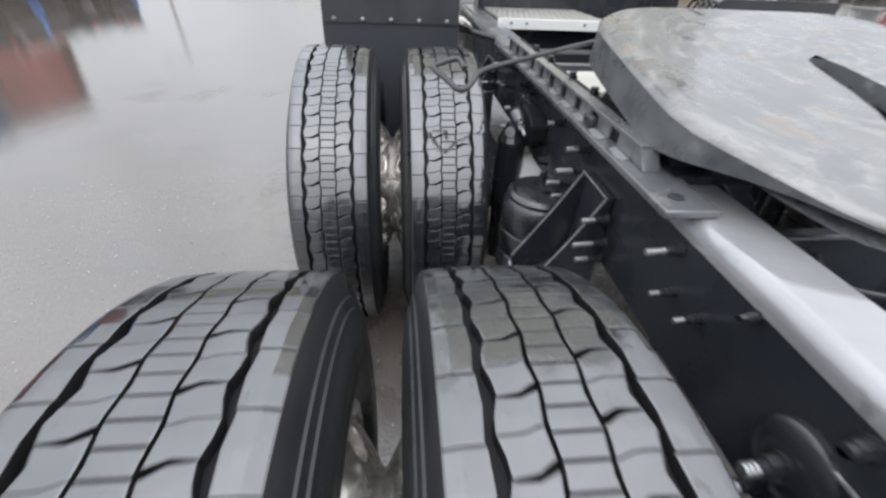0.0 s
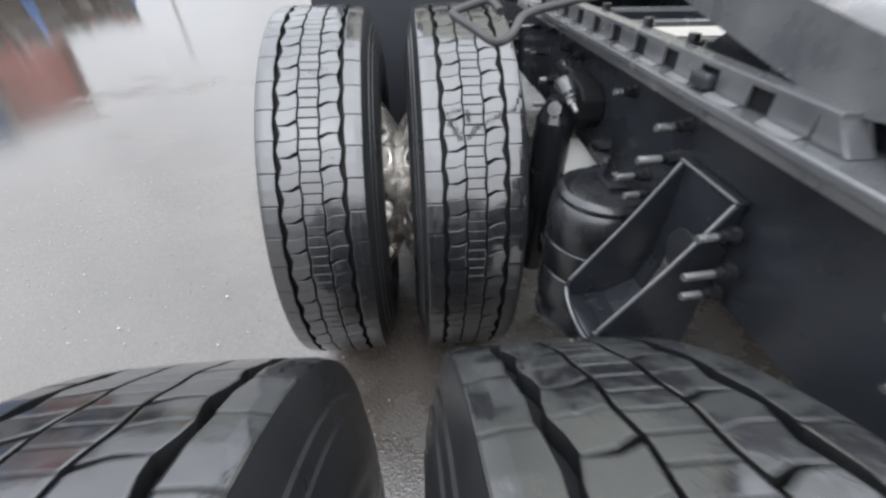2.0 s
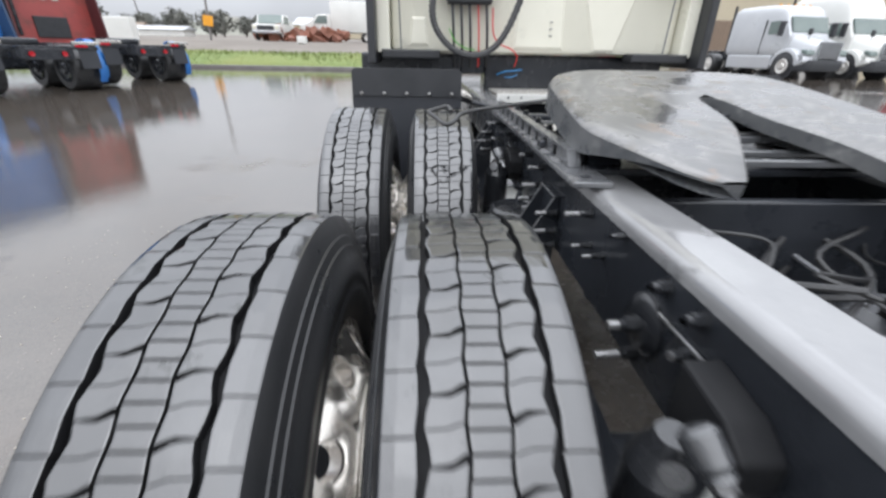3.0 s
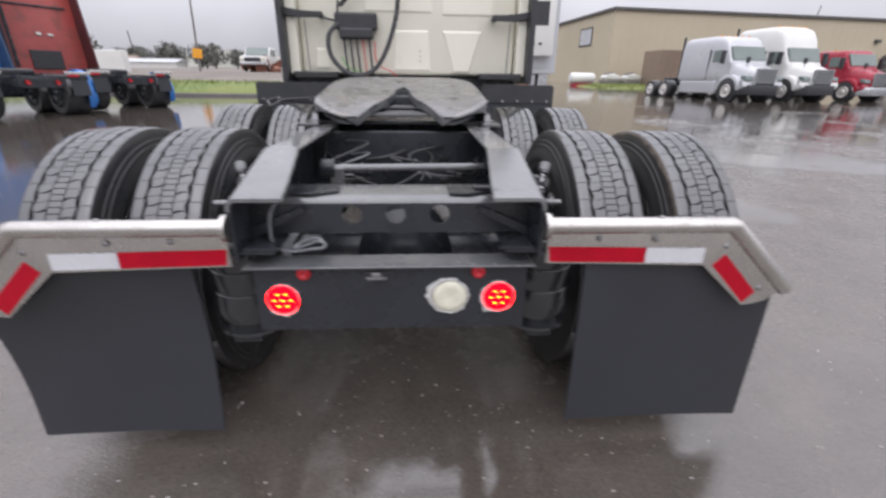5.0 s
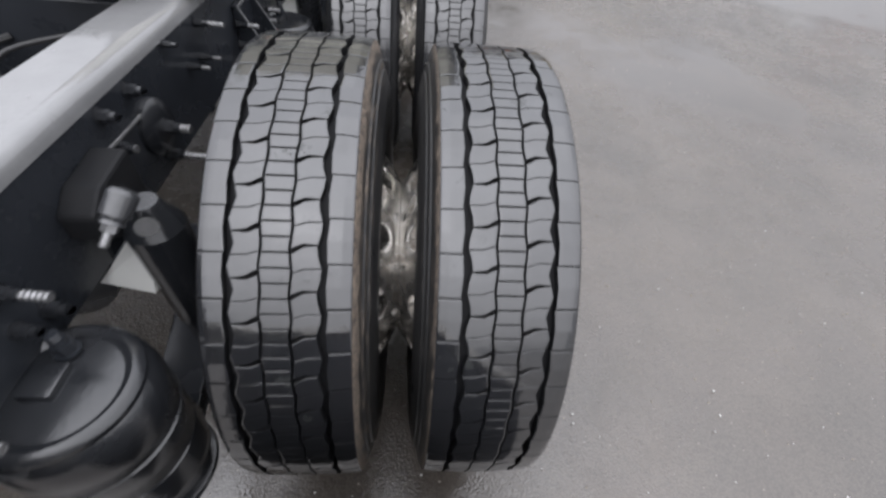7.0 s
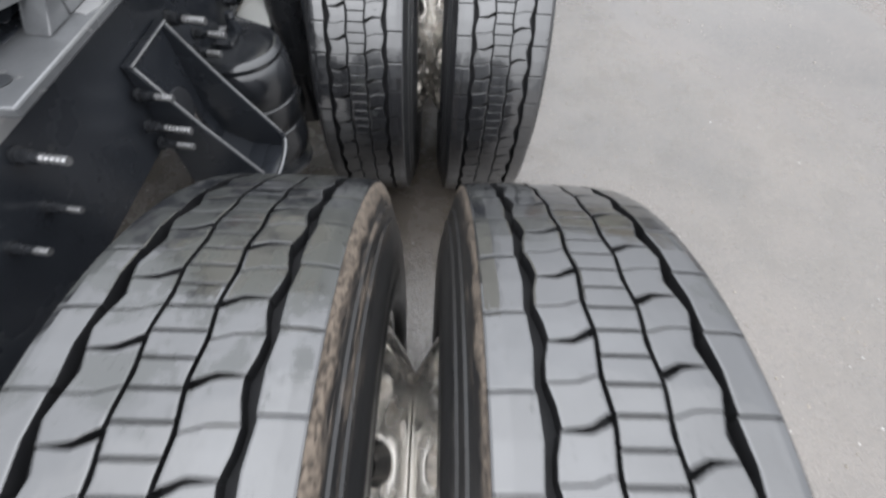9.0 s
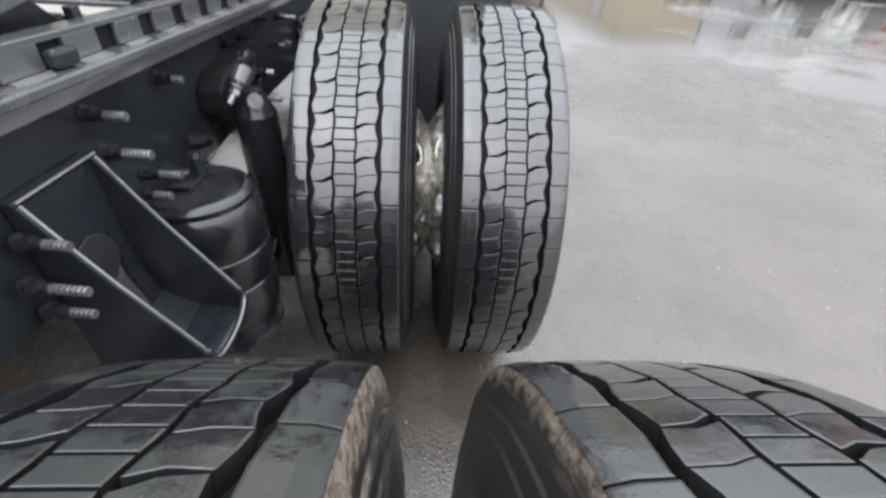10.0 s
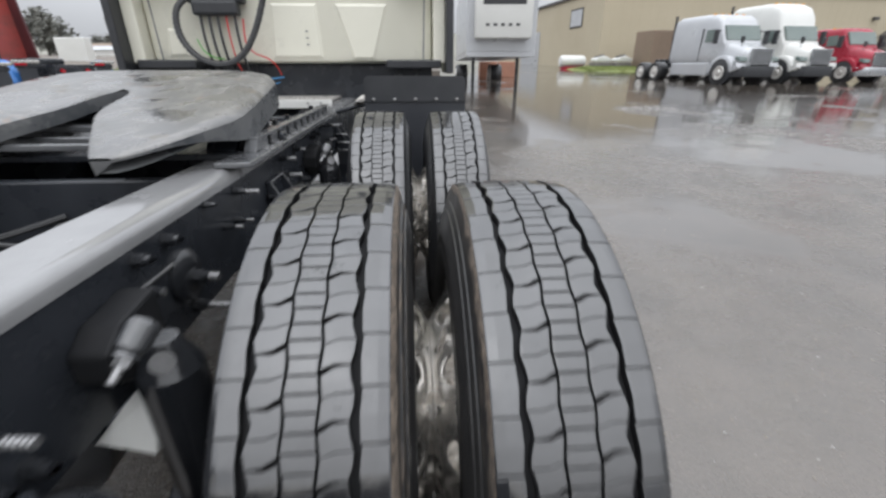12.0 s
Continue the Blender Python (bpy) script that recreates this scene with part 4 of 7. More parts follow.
loop = [(-0.20, 1.02, 1.165), (-0.25, 1.10, 1.135), (-0.32, 1.13, 1.112), (-0.44, 1.03, 1.108), (-0.56, 0.925, 1.104), (-0.65, 0.85, 1.10), (-0.690, 0.812, 1.094), (-0.706, 0.785, 1.082), (-0.720, 0.770, 1.072), (-0.740, 0.772, 1.068),
        (-0.762, 0.825, 1.077), (-0.787, 0.880, 1.087), (-0.786, 0.893, 1.091), (-0.762, 0.900, 1.099), (-0.733, 0.902, 1.106), (-0.722, 0.885, 1.104), (-0.718, 0.845, 1.097)]
tube(bm, curve_points(loop, 4), 0.0068, 10)
part("release_handle", bm, HOSE, fifth, "bent steel pull handle")

# cross members, the tail plate and its lamps
bm = B()
face = [(-0.556, 0.775), (-0.556, 0.866), (-0.552, 0.877), (-0.543, 0.884), (-0.53, 0.887), (-0.40, 0.887), (-0.40, 0.879), (-0.53, 0.879), (-0.541, 0.875), (-0.546, 0.866), (-0.546, 0.775)]
top_face = [q for q in face if q[1] >= 0.866]
HOLES = (-0.122, 0.008, 0.141)
edges = [-0.41, -0.187, -0.057, 0.0745, 0.2075, 0.41]
for a, b in zip(edges, edges[1:]):
    c = [h for h in HOLES if a < h < b]
    if not c:
        box(bm, (a, -0.556, 0.775), (b, -0.546, 0.866))
        continue
    cx, cz, rh = c[0], 0.832, 0.031
    ring_o, ring_i = [], []
    for k in range(16):
        t = 6.2831853 * (k + 0.5) / 16
        dx, dz = math.cos(t), math.sin(t)
        q = 1.0 / max(abs(dx) / ((b - a) / 2), abs(dz) / 0.0455)
        px, pz = (a + b) / 2 + dx * q, 0.8205 + dz * q
        d = math.hypot(px - cx, pz - cz)
        for y, store_o, store_i in ((-0.556, ring_o, ring_i), (-0.546, ring_o, ring_i)):
            store_o.append(bm.verts.new((px, y, pz))), store_i.append(bm.verts.new((cx + (px - cx) / d * rh, y, cz + (pz - cz) / d * rh)))
    for k in range(16):
        j = (k + 1) % 16
        for f in (0, 1):
            bm.faces.new((ring_o[2 * k + f], ring_o[2 * j + f], ring_i[2 * j + f], ring_i[2 * k + f]))
        bm.faces.new((ring_i[2 * k], ring_i[2 * j], ring_i[2 * j + 1], ring_i[2 * k + 1]))
bmesh.ops.remove_doubles(bm, verts=bm.verts, dist=0.0003)
rear_member = part("cross_member", bm, FRAME, truck, "black pressed cross member with three round holes")
# the up-facing strip gets a paler paint, putting reflected sky into its colour
bm = B()
prism(bm, top_face, "x", -0.41, 0.41)
part("rounded_top", bm, RAIL_TOP, rear_member, "wet rounded top of the member, paled to carry reflections", smooth=50)
for x in (-0.3, 0.17):
    bm = B()
    prism(bm, [(x, -0.545), (x + 0.06, -0.55), (x + 0.14, -0.52), (x + 0.13, -0.43), (x, -0.43)], "z", 0.8885, 0.896, 0.002)
    part("pad", bm, FRAME, rear_member)
for x, r in ((-0.35, 0.006), (-0.24, 0.008), (0.25, 0.006), (0.30, 0.006), (0.352, 0.02)):
    bm = B()
    lathe(bm, [(-0.5585, r * 0.5), (-0.558, r), (-0.5562, r)], "y", (x, 0, 0.84), n=16)
    part("plug", bm, PLASTIC, rear_member)
for s in (-1, 1):
    bm = B()
    prism(bm, [(s * 0.41, 0.80), (s * 0.26, 0.86), (s * 0.255, 0.845), (s * 0.41, 0.765)], "y", -0.58, -0.565, 0.002)
    part("corner_strut", bm, FRAME, rear_member)
    bm = B()
    prism(bm, [(s * 0.40, -0.68), (s * 0.30, -0.68), (s * 0.40, -0.57)], "z", 0.766, 0.773, 0.001)
    part("gusset", bm, FRAME, rear_member)
# pale cross plate between the rails, flared towards them, and a thin member ahead of it
# its pale colour stands in for the sky it reflects
bm = B()
prism(bm, [(-0.318, 1.02), (-0.235, 1.05), (-0.20, 1.20), (0.20, 1.20), (0.235, 1.05), (0.318, 1.02), (0.318, 1.33), (-0.318, 1.33)], "z", 0.984, 0.991, 0.002)
part("cross_plate", bm, DECK, truck, "pale plate across the rails, its paleness standing for reflected sky")
bm = B()
box(bm, (-0.30, 1.455, 0.955), (0.30, 1.49, 0.986), 0.003)
part("cross_member", bm, RAIL_TOP, truck, "thin wet cross member")
for y0, y1, z0, z1 in ((0.28, 0.31, 0.73, 0.985), (1.0, 1.1, 0.76, 0.98), (1.72, 1.8, 0.75, 0.98), (2.55, 2.65, 0.75, 0.98)):
    bm = B()
    box(bm, (-0.41, y0, z0), (0.41, y1, z1), 0.006)
    part("cross_member", bm, FRAME, truck)

bm = B()
box(bm, (-0.392, -0.692, 0.525), (0.392, -0.686, 0.73), 0.002)
tail = part("tail_plate", bm, FRAME, truck, "flat black steel lamp plate")
tail.location = (0, 0.028, -0.018)
bm = B()
prism(bm, [(-0.715, 0.7305), (-0.715, 0.737), (-0.62, 0.737), (-0.62, 0.7305)], "x", -0.41, 0.41, 0.002)
part("top_lip", bm, RAIL_TOP, tail)
for x, z, r, mats, name, label in ((-0.315, 0.631, 0.045, LAMP_RED, "tail_lamp", "lit round red lamp"), (0.311, 0.631, 0.045, LAMP_RED, "tail_lamp", "lit round red lamp"),
                                   (0.166, 0.633, 0.050, LENS_WHITE, "reverse_lamp", "round clear lamp, unlit"), (-0.249, 0.712, 0.02, LENS_RED, "marker_lamp", "small red reflector"),
                                   (0.248, 0.711, 0.02, LENS_RED, "marker_lamp", "small red reflector")):
    bm = B()
    lathe(bm, [(-0.700, 0.001), (-0.706, r * 0.6), (-0.704, r * 0.92), (-0.700, r), (-0.692, r)], "y", (x, 0, z), n=36)
    lamp = part(name, bm, mats, tail, label, smooth=40)
    if r > 0.03:
        # ragged bead of sealant, thickest towards one side and with a drip
        thick, side, fat = {-0.315: (0.0012, -1.65, 0.010), 0.311: (0.003, -2.5, 0.011), 0.166: (0.007, 2.9, 0.011)}[x]
        bm = B()
        lathe(bm, [(-0.693, r), (-0.703, r + 0.001), (-0.704, r + 0.003), (-0.699, r + 0.0055), (-0.6925, r + 0.0055)], "y", (x, 0, z), n=64, close=True)
        for v in bm.verts:
            d = Vector((v.co.x - x, v.co.z - z))
            over = (d.length - r) / 0.0055
            if over > 0.05:
                q = math.atan2(d.y, d.x)
                w = thick + fat * max(0.0, math.cos(q - side)) ** 2 + 0.0016 * (math.sin(5 * q + x * 40) + math.sin(9 * q + x * 90) + 0.7 * math.sin(16 * q + 1))
                w = max(0.0008, w + 0.007 * max(0.0, 1 - abs(q - side - 0.25) / 0.16))
                v.co.x, v.co.z = x + d.x / d.length * (r + over * w), z + d.y / d.length * (r + over * w)
        part("sealant_ring", bm, SEALANT, lamp, "smeared pale sealant")
    if mats is LAMP_RED:
        for k in range(7):
            a = 6.2831853 * k / 6
            d = 0.0 if k == 6 else 0.024
            bm = B()
            box(bm, (x + d * math.cos(a) - 0.004, -0.7075, z + d * math.sin(a) * 0.9 - 0.0011), (x + d * math.cos(a) + 0.004, -0.704, z + d * math.sin(a) * 0.9 + 0.0011))
            part("diode", bm, LAMP_LED, lamp)
bm = B()
prism(bm, [(-0.085, 0.715), (-0.005, 0.715), (-0.02, 0.692), (-0.07, 0.692)], "y", -0.696, -0.6925)
part("plate_opening", bm, PLASTIC, tail)
bm = B()
box(bm, (-0.075, -0.704, 0.690), (-0.015, -0.6965, 0.699), 0.002)
box(bm, (-0.06, -0.706, 0.697), (-0.03, -0.6975, 0.714), 0.004)
part("plate_bracket", bm, BOLT, tail)

# flap hangers: bent pipe, strip with reflecting tape, hanging rubber flap
def turn_in(bm):
    """The inner end of the strip lies a little further forward than its outer end."""
    for v in bm.verts:
        v.co.y += 0.022 * max(0.0, (0.85 - abs(v.co.x)) / 0.4)


for s in (-1, 1):
    def sx(v):
        return s * v
    Y = -0.692
    bm = B()
    elbow = [(0.422, 0.838), (0.955, 0.838), (0.966, 0.8345), (1.175, 0.636)]
    tube(bm, [(sx(x), Y, z) for x, z in elbow], 0.0235, 20)
    hanger = part("flap_hanger", bm, STAINLESS, truck, "bent stainless pipe, wet and scuffed", smooth=40)
    bm = B()
    rod(bm, (sx(0.421), Y, 0.838), (sx(0.434), Y, 0.838), 0.036, n=24)
    part("end_collar", bm, STAINLESS, hanger, smooth=40)
    bm = B()
    prism(bm, [(sx(x), z) for x, z in ((0.441, 0.82), (0.968, 0.82), (1.165, 0.634), (1.125, 0.600), (1.09, 0.588), (1.05, 0.582), (0.91, 0.706), (0.90, 0.718), (0.44, 0.718))], "y", Y - 0.004, Y + 0.004, 0.0015)
    turn_in(bm)
    part("strip", bm, STAINLESS, hanger, "flat stainless mounting strip")
    for mat, lab, pts in ((TAPE_RED, "red reflective tape", ((0.452, 0.724), (0.7235, 0.724), (0.7235, 0.770), (0.445, 0.770))),
                          (TAPE_WHITE, "white reflective tape", ((0.725, 0.724), (0.893, 0.724), (0.893, 0.770), (0.725, 0.770))),
                          (TAPE_RED, "red reflective tape", ((0.926, 0.716), (1.049, 0.592), (1.08, 0.628), (0.959, 0.75)))):
        bm = B()
        prism(bm, [(sx(x), z) for x, z in pts], "y", Y - 0.0055, Y - 0.004)
        turn_in(bm)
        part("tape", bm, mat, hanger, lab)
    for x, z in ((0.585, 0.796), (0.745, 0.796), (0.955, 0.775), (1.09, 0.64)):
        bm = B()
        lathe(bm, [(Y - 0.009, 0.002), (Y - 0.0085, 0.005), (Y - 0.006, 0.008), (Y - 0.004, 0.009)], "y", (sx(x), 0, z), n=14)
        turn_in(bm)
        part("rivet", bm, BOLT, hanger, smooth=40)
    bm = B()
    rod(bm, (sx(0.75), Y, 0.858), (sx(0.75), Y, 0.865), 0.009, 0.006, n=12)
    part("bolt", bm, STEEL, hanger)
    cols, rows_n = 8, 10
    bm = B()
    front, back = [], []
    for i in range(rows_n + 1):
        v = i / rows_n
        fr, bk = [], []
        for j in range(cols + 1):
            u = j / cols
            x = 0.563 + (1.162 - 0.563) * u
            ztop = 0.815 if x < 0.95 else 0.815 - (x - 0.95) * 0.85
            z = ztop + (0.095 - ztop) * v
            bow = 0.016 + 0.045 * v + 0.008 * math.sin(3 * u) * v + (0.0 if s > 0 else 0.035 * math.sin(3.1 * v))
            skew = (0.0 if s > 0 else 0.05 * v * v)
            wide = 1 + 0.04 * v
            fr.append(bm.verts.new((sx(x * wide - skew * u), Y + 0.006 + bow, z))), bk.append(bm.verts.new((sx(x * wide - skew * u), Y + 0.014 + bow, z)))
        front.append(fr), back.append(bk)
    for g, flip in ((front, 0), (back, 1)):
        for i in range(rows_n):
            for j in range(cols):
                bm.faces.new((g[i][j], g[i][j + 1], g[i + 1][j + 1], g[i + 1][j]))
    for i in range(rows_n):
        bm.faces.new((front[i][0], front[i + 1][0], back[i + 1][0], back[i][0])), bm.faces.new((front[i][cols], front[i + 1][cols], back[i + 1][cols], back[i][cols]))
    for j in range(cols):
        bm.faces.new((front[0][j], front[0][j + 1], back[0][j + 1], back[0][j])), bm.faces.new((front[rows_n][j], front[rows_n][j + 1], back[rows_n][j + 1], back[rows_n][j]))
    part("mud_flap", bm, FLAP, hanger, "plain black rubber flap", smooth=50)

# plates and flaps ahead of the front drive tyres
for s in (-1, 1):
    bm = B()
    lo, hi = sorted((s * 0.604, s * 1.207))
    prism(bm, [(lo, 1.043), (hi, 1.043), (hi, 1.17), (hi - 0.02, 1.187), (lo + 0.02, 1.187), (lo, 1.17)], "y", 1.93, 1.936, 0.001)
    guard = part("splash_plate", bm, PLASTIC, truck, "flat black splash plate")
    bm = B()
    prism(bm, [(lo - 0.003, 1.06), (hi + 0.003, 1.06), (hi + 0.003, 0.3), (lo - 0.003, 0.3)], "y", 1.94, 1.948, 0.001)
    part("mud_flap", bm, FLAP, guard, "black rubber flap behind the plate")
    for k in range(5):
        bm = B()
        x = s * (0.658 + k * 0.1245)
        lathe(bm, [(1.920, 0.003), (1.922, 0.009), (1.93, 0.0105)], "y", (x, 0, 1.057), n=12)
        part("bolt", bm, STEEL, guard, "bright bolt head", smooth=40)
    bm = B()
    rod(bm, (s * 0.60, 1.96, 1.05), (s * 1.2, 1.96, 1.05), 0.02, n=14)
    rod(bm, (s * 0.42, 1.99, 0.985), (s * 0.62, 1.97, 1.035), 0.014, n=12)
    tube_part = part("hanger_tube", bm, FRAME, guard)
    bm = B()
    prism(bm, [(s * 0.625, 1.085), (s * 0.585, 1.080), (s * 0.548, 1.052), (s * 0.532, 1.025), (s * 0.545, 1.022), (s * 0.575, 1.045), (s * 0.625, 1.052)], "y", 1.938, 1.975, 0.006)
    part("end_bracket", bm, STAINLESS, tube_part, "bright bent steel bracket", smooth=40)

# suspension at each axle and side
for ax in (0.0, AXLE):
    bm = B()
    rod(bm, (-1.1, ax, HUB_Z), (1.1, ax, HUB_Z), 0.065, n=20)
    rod(bm, (-0.85, ax, HUB_Z), (-0.6, ax, HUB_Z), 0.20, n=28)
    rod(bm, (0.6, ax, HUB_Z), (0.85, ax, HUB_Z), 0.20, n=28)
    lathe(bm, [(-0.17, 0.02), (-0.15, 0.11), (-0.07, 0.2), (0.07, 0.2), (0.15, 0.11), (0.17, 0.02)], "y", (0.02, ax, HUB_Z), n=28)
    part("drive_axle", bm, FRAME, truck, "black axle housing", smooth=40)
    bm = B()
    rod(bm, (0.02, ax + 0.15, HUB_Z + 0.03), (0.0, ax + 1.15, HUB_Z + 0.12), 0.055, n=18)
    part("drive_shaft", bm, FRAME, truck, smooth=40)
    for s in (-1, 1):
        bag_y = ax - 0.497
        bm = B()
        lathe(bm, [(0.435, 0.02), (0.436, 0.098), (0.442, 0.104), (0.452, 0.102), (0.456, 0.086), (0.475, 0.088), (0.49, 0.103), (0.53, 0.108), (0.583, 0.106), (0.586, 0.102), (0.59, 0.106), (0.66, 0.109), (0.663, 0.104), (0.667, 0.108), (0.72, 0.109), (0.748, 0.105), (0.762, 0.094), (0.770, 0.08)],
              "z", (s * 0.472, bag_y, 0), n=40)
        bag = part("air_bag", bm, CASTING, truck, "black rubber suspension bellows", smooth=50)
        bm = B()
        lathe(bm, [(0.760, 0.098), (0.770, 0.099), (0.777, 0.094), (0.780, 0.086), (0.776, 0.079), (0.771, 0.074), (0.774, 0.06), (0.777, 0.02)], "z", (s * 0.472, bag_y, 0), n=40)
        box(bm, (s * 0.455 - 0.022, bag_y - 0.02, 0.776), (s * 0.455 + 0.022, bag_y + 0.03, 0.786), 0.003)
        part("bag_plate", bm, CASTING, bag, smooth=40)
        bm = B()
        bolt(bm, (s * 0.46, bag_y + 0.05, 0.779), (0, 0, 1), 0.012, 0.011)
        part("stud", bm, FRAME, bag)
        # hanger: two sloped cheek plates with a curved web between them
        hy = ax + 0.618
        cheek = [(s * 0.422, 0.905), (s * 0.438, 0.902), (s * 0.468, 0.846), (s * 0.500, 0.790), (s * 0.536, 0.733), (s * 0.575, 0.672), (s * 0.582, 0.645), (s * 0.572, 0.622), (s * 0.50, 0.56), (s * 0.422, 0.55)]
        bm = B()
        # dished web between the cheeks; its round opening is a dark disc
        dish = [(0.432, 0.90), (0.434, 0.80), (0.438, 0.72), (0.456, 0.665), (0.51, 0.634), (0.574, 0.630)]
        for (x0, z0), (x1, z1) in zip(dish, dish[1:]):
            spans = ((hy - 0.062, hy - 0.030), (hy + 0.036, hy + 0.062)) if 0.46 > x1 > 0.435 else ((hy - 0.062, hy + 0.062),)
            for y0, y1 in spans:
                prism(bm, [(s * x0, z0), (s * x1, z1), (s * (x1 - 0.008), z1 - 0.006), (s * (x0 - 0.008), z0 - 0.006)], "y", y0, y1)
        bmesh.ops.remove_doubles(bm, verts=bm.verts, dist=0.0005)
        hang = part("spring_hanger", bm, FRAME, truck, "black cast hanger with two sloped cheeks", smooth=30)
        bm = B()
        box(bm, (min(s * 0.421, s * 0.437), hy - 0.073, 0.9005), (max(s * 0.421, s * 0.437), hy + 0.073, 0.909), 0.003)
        top_edge = part("top_edge", bm, FRAME, hang)
        # pale strips along the edges draw scraped metal and its crisp highlight
        bm = B()
        rod(bm, (s * 0.438, hy - 0.070, 0.907), (s * 0.438, hy + 0.070, 0.907), 0.0022, n=8)
        part("bright_edge", bm, WORN_TOP, top_edge, "pale strip for the scraped edge and its highlight")
        # rounded nose that joins the tips of the two cheeks
        nose = curve_points([(s * 0.577, hy + 0.066, 0.665), (s * 0.583, hy + 0.062, 0.645), (s * 0.586, hy + 0.030, 0.632), (s * 0.587, hy - 0.020, 0.630), (s * 0.585, hy - 0.060, 0.638), (s * 0.579, hy - 0.068, 0.662)], 6)
        bm = B()
        tube(bm, nose, 0.0065, 10)
        lip = part("nose_lip", bm, FRAME, hang, smooth=50)
        bm = B()
        tube(bm, [Vector(p) + Vector((s * 0.003, 0, 0.0055)) for p in nose], 0.0019, 6)
        part("bright_edge", bm, WORN_TOP, lip, "pale strip for the scraped edge and its highlight")
        bm = B()
        prism(bm, [(s * 0.540, 0.632), (s * 0.585, 0.637), (s * 0.585, 0.618), (s * 0.540, 0.600)], "y", hy - 0.062, hy + 0.062, 0.006)
        part("nose_plate", bm, FRAME, hang, smooth=40)
        # dark disc laid on the web stands in for the shade of an opening
        bm = B()
        lathe(bm, [(s * 0.4345, 0.041), (s * 0.4375, 0.040), (s * 0.4375, 0.002)], "x", (0, hy - 0.004, 0.775), n=24)
        part("opening_shade_disc", bm, PLASTIC, hang)
        for y in (hy - 0.073, hy + 0.062):
            bm = B()
            prism(bm, cheek, "y", y + 0.001, y + 0.010, 0.003)
            plate = part("cheek", bm, FRAME, hang, "sloped side plate with a worn edge")
            bm = B()
            prism(bm, [(s * 0.4395, 0.9035), (s * 0.4697, 0.847), (s * 0.5017, 0.791), (s * 0.5377, 0.734), (s * 0.5768, 0.673), (s * 0.5835, 0.6455), (s * 0.5822, 0.6451), (s * 0.5752, 0.6722), (s * 0.5361, 0.7332), (s * 0.5001, 0.7902), (s * 0.4681, 0.8462), (s * 0.4382, 0.9022)], "y", y + 0.0037, y + 0.0072)
            part("bright_edge", bm, WORN_TOP, plate, "pale strip for the scraped edge and its highlight")
        for dx, dy, z, ln in ((0, -0.085, 0.866, 0.03), (0.004, -0.11, 0.822, 0.045), (0, -0.10, 0.775, 0.03), (-0.01, -0.31, 0.946, 0.035)):
            bm = B()
            bolt(bm, (s * (0.432 + dx), hy + dy, z), (s, -0.1, 0), ln, 0.0078)
            part("bolt", bm, (BOLT, CASTING), hang, "black nut with a bright threaded end")
        # trailing beam from the hanger to the bag
        bm = B()
        prism(bm, [(hy, 0.60), (ax + 0.15, 0.60), (ax - 0.1, 0.585), (bag_y, 0.434), (bag_y - 0.08, 0.434), (bag_y - 0.08, 0.41), (bag_y, 0.40), (ax - 0.14, 0.51), (ax + 0.15, 0.54), (hy, 0.555)], "x", s * 0.43, s * 0.52, 0.006)
        part("spring_beam", bm, FRAME, truck)
        # shock absorber with its upper stud and washer
        bm = B()
        top, low = Vector((s * 0.516, ax - 0.252, 0.885)), Vector((s * 0.514, ax - 0.235, 0.38))
        rod(bm, low, low.lerp(top, 0.45), 0.040, n=24)
        rod(bm, low.lerp(top, 0.45), low.lerp(top, 0.90), 0.046, n=24)
        rod(bm, low.lerp(top, 0.90), low.lerp(top, 0.96), 0.046, 0.030, n=24)
        rod(bm, low.lerp(top, 0.96), top, 0.030, 0.022, n=20)
        shock = part("shock_absorber", bm, CASTING, truck, "black shock absorber", smooth=40)
        # bracket off the rail, and the long stud through the eye with its nuts and cupped washers
        bm = B()
        prism(bm, [(ax - 0.17, 0.80), (ax - 0.24, 0.805), (ax - 0.30, 0.845), (ax - 0.30, 0.89), (ax - 0.26, 0.915), (ax - 0.17, 0.925)], "x", s * 0.42, s * 0.475, 0.006)
        part("upper_bracket", bm, GROOVE, shock)
        tip, end = Vector((s * 0.503, ax - 0.346, 0.880)), Vector((s * 0.530, ax - 0.286, 0.938))
        bm = B()
        for t0, t1, r0, r1 in ((0.0, 0.03, 0.005, 0.0065), (0.03, 0.26, 0.0065, 0.0065), (0.26, 0.40, 0.011, 0.011)):
            rod(bm, tip.lerp(end, t0), tip.lerp(end, t1), r0, r1, 6 if r0 == 0.011 else 14)
        part("stud", bm, BOLT, shock, "wet stud with a nut")
        bm = B()
        for t0, t1, r0, r1 in ((0.40, 0.46, 0.017, 0.015), (0.46, 0.54, 0.015, 0.018), (0.54, 0.90, 0.020, 0.021), (0.90, 0.97, 0.021, 0.015), (0.97, 1.0, 0.015, 0.006)):
            rod(bm, tip.lerp(end, t0), tip.lerp(end, t1), r0, r1, 18)
        part("bushing", bm, WET_BLACK, shock, "wet black bushing and washers", smooth=35)
        bm = B()
        c = Vector((s * 0.534, ax - 0.292, 0.872))
        w = Vector((s * 0.5, -0.75, 0.2)).normalized()
        rod(bm, c, c + w * 0.005, 0.012, 0.016, 20)
        part("washer", bm, BOLT, shock)
        bm = B()
        bolt(bm, (s * 0.60, ax - 0.18, 0.78), (-s * 0.2, -1, 0.1), 0.01, 0.016)
        part("lower_stud", bm, BOLT, shock, smooth=30)
        # round mount and small bolts on the web
        bm = B()
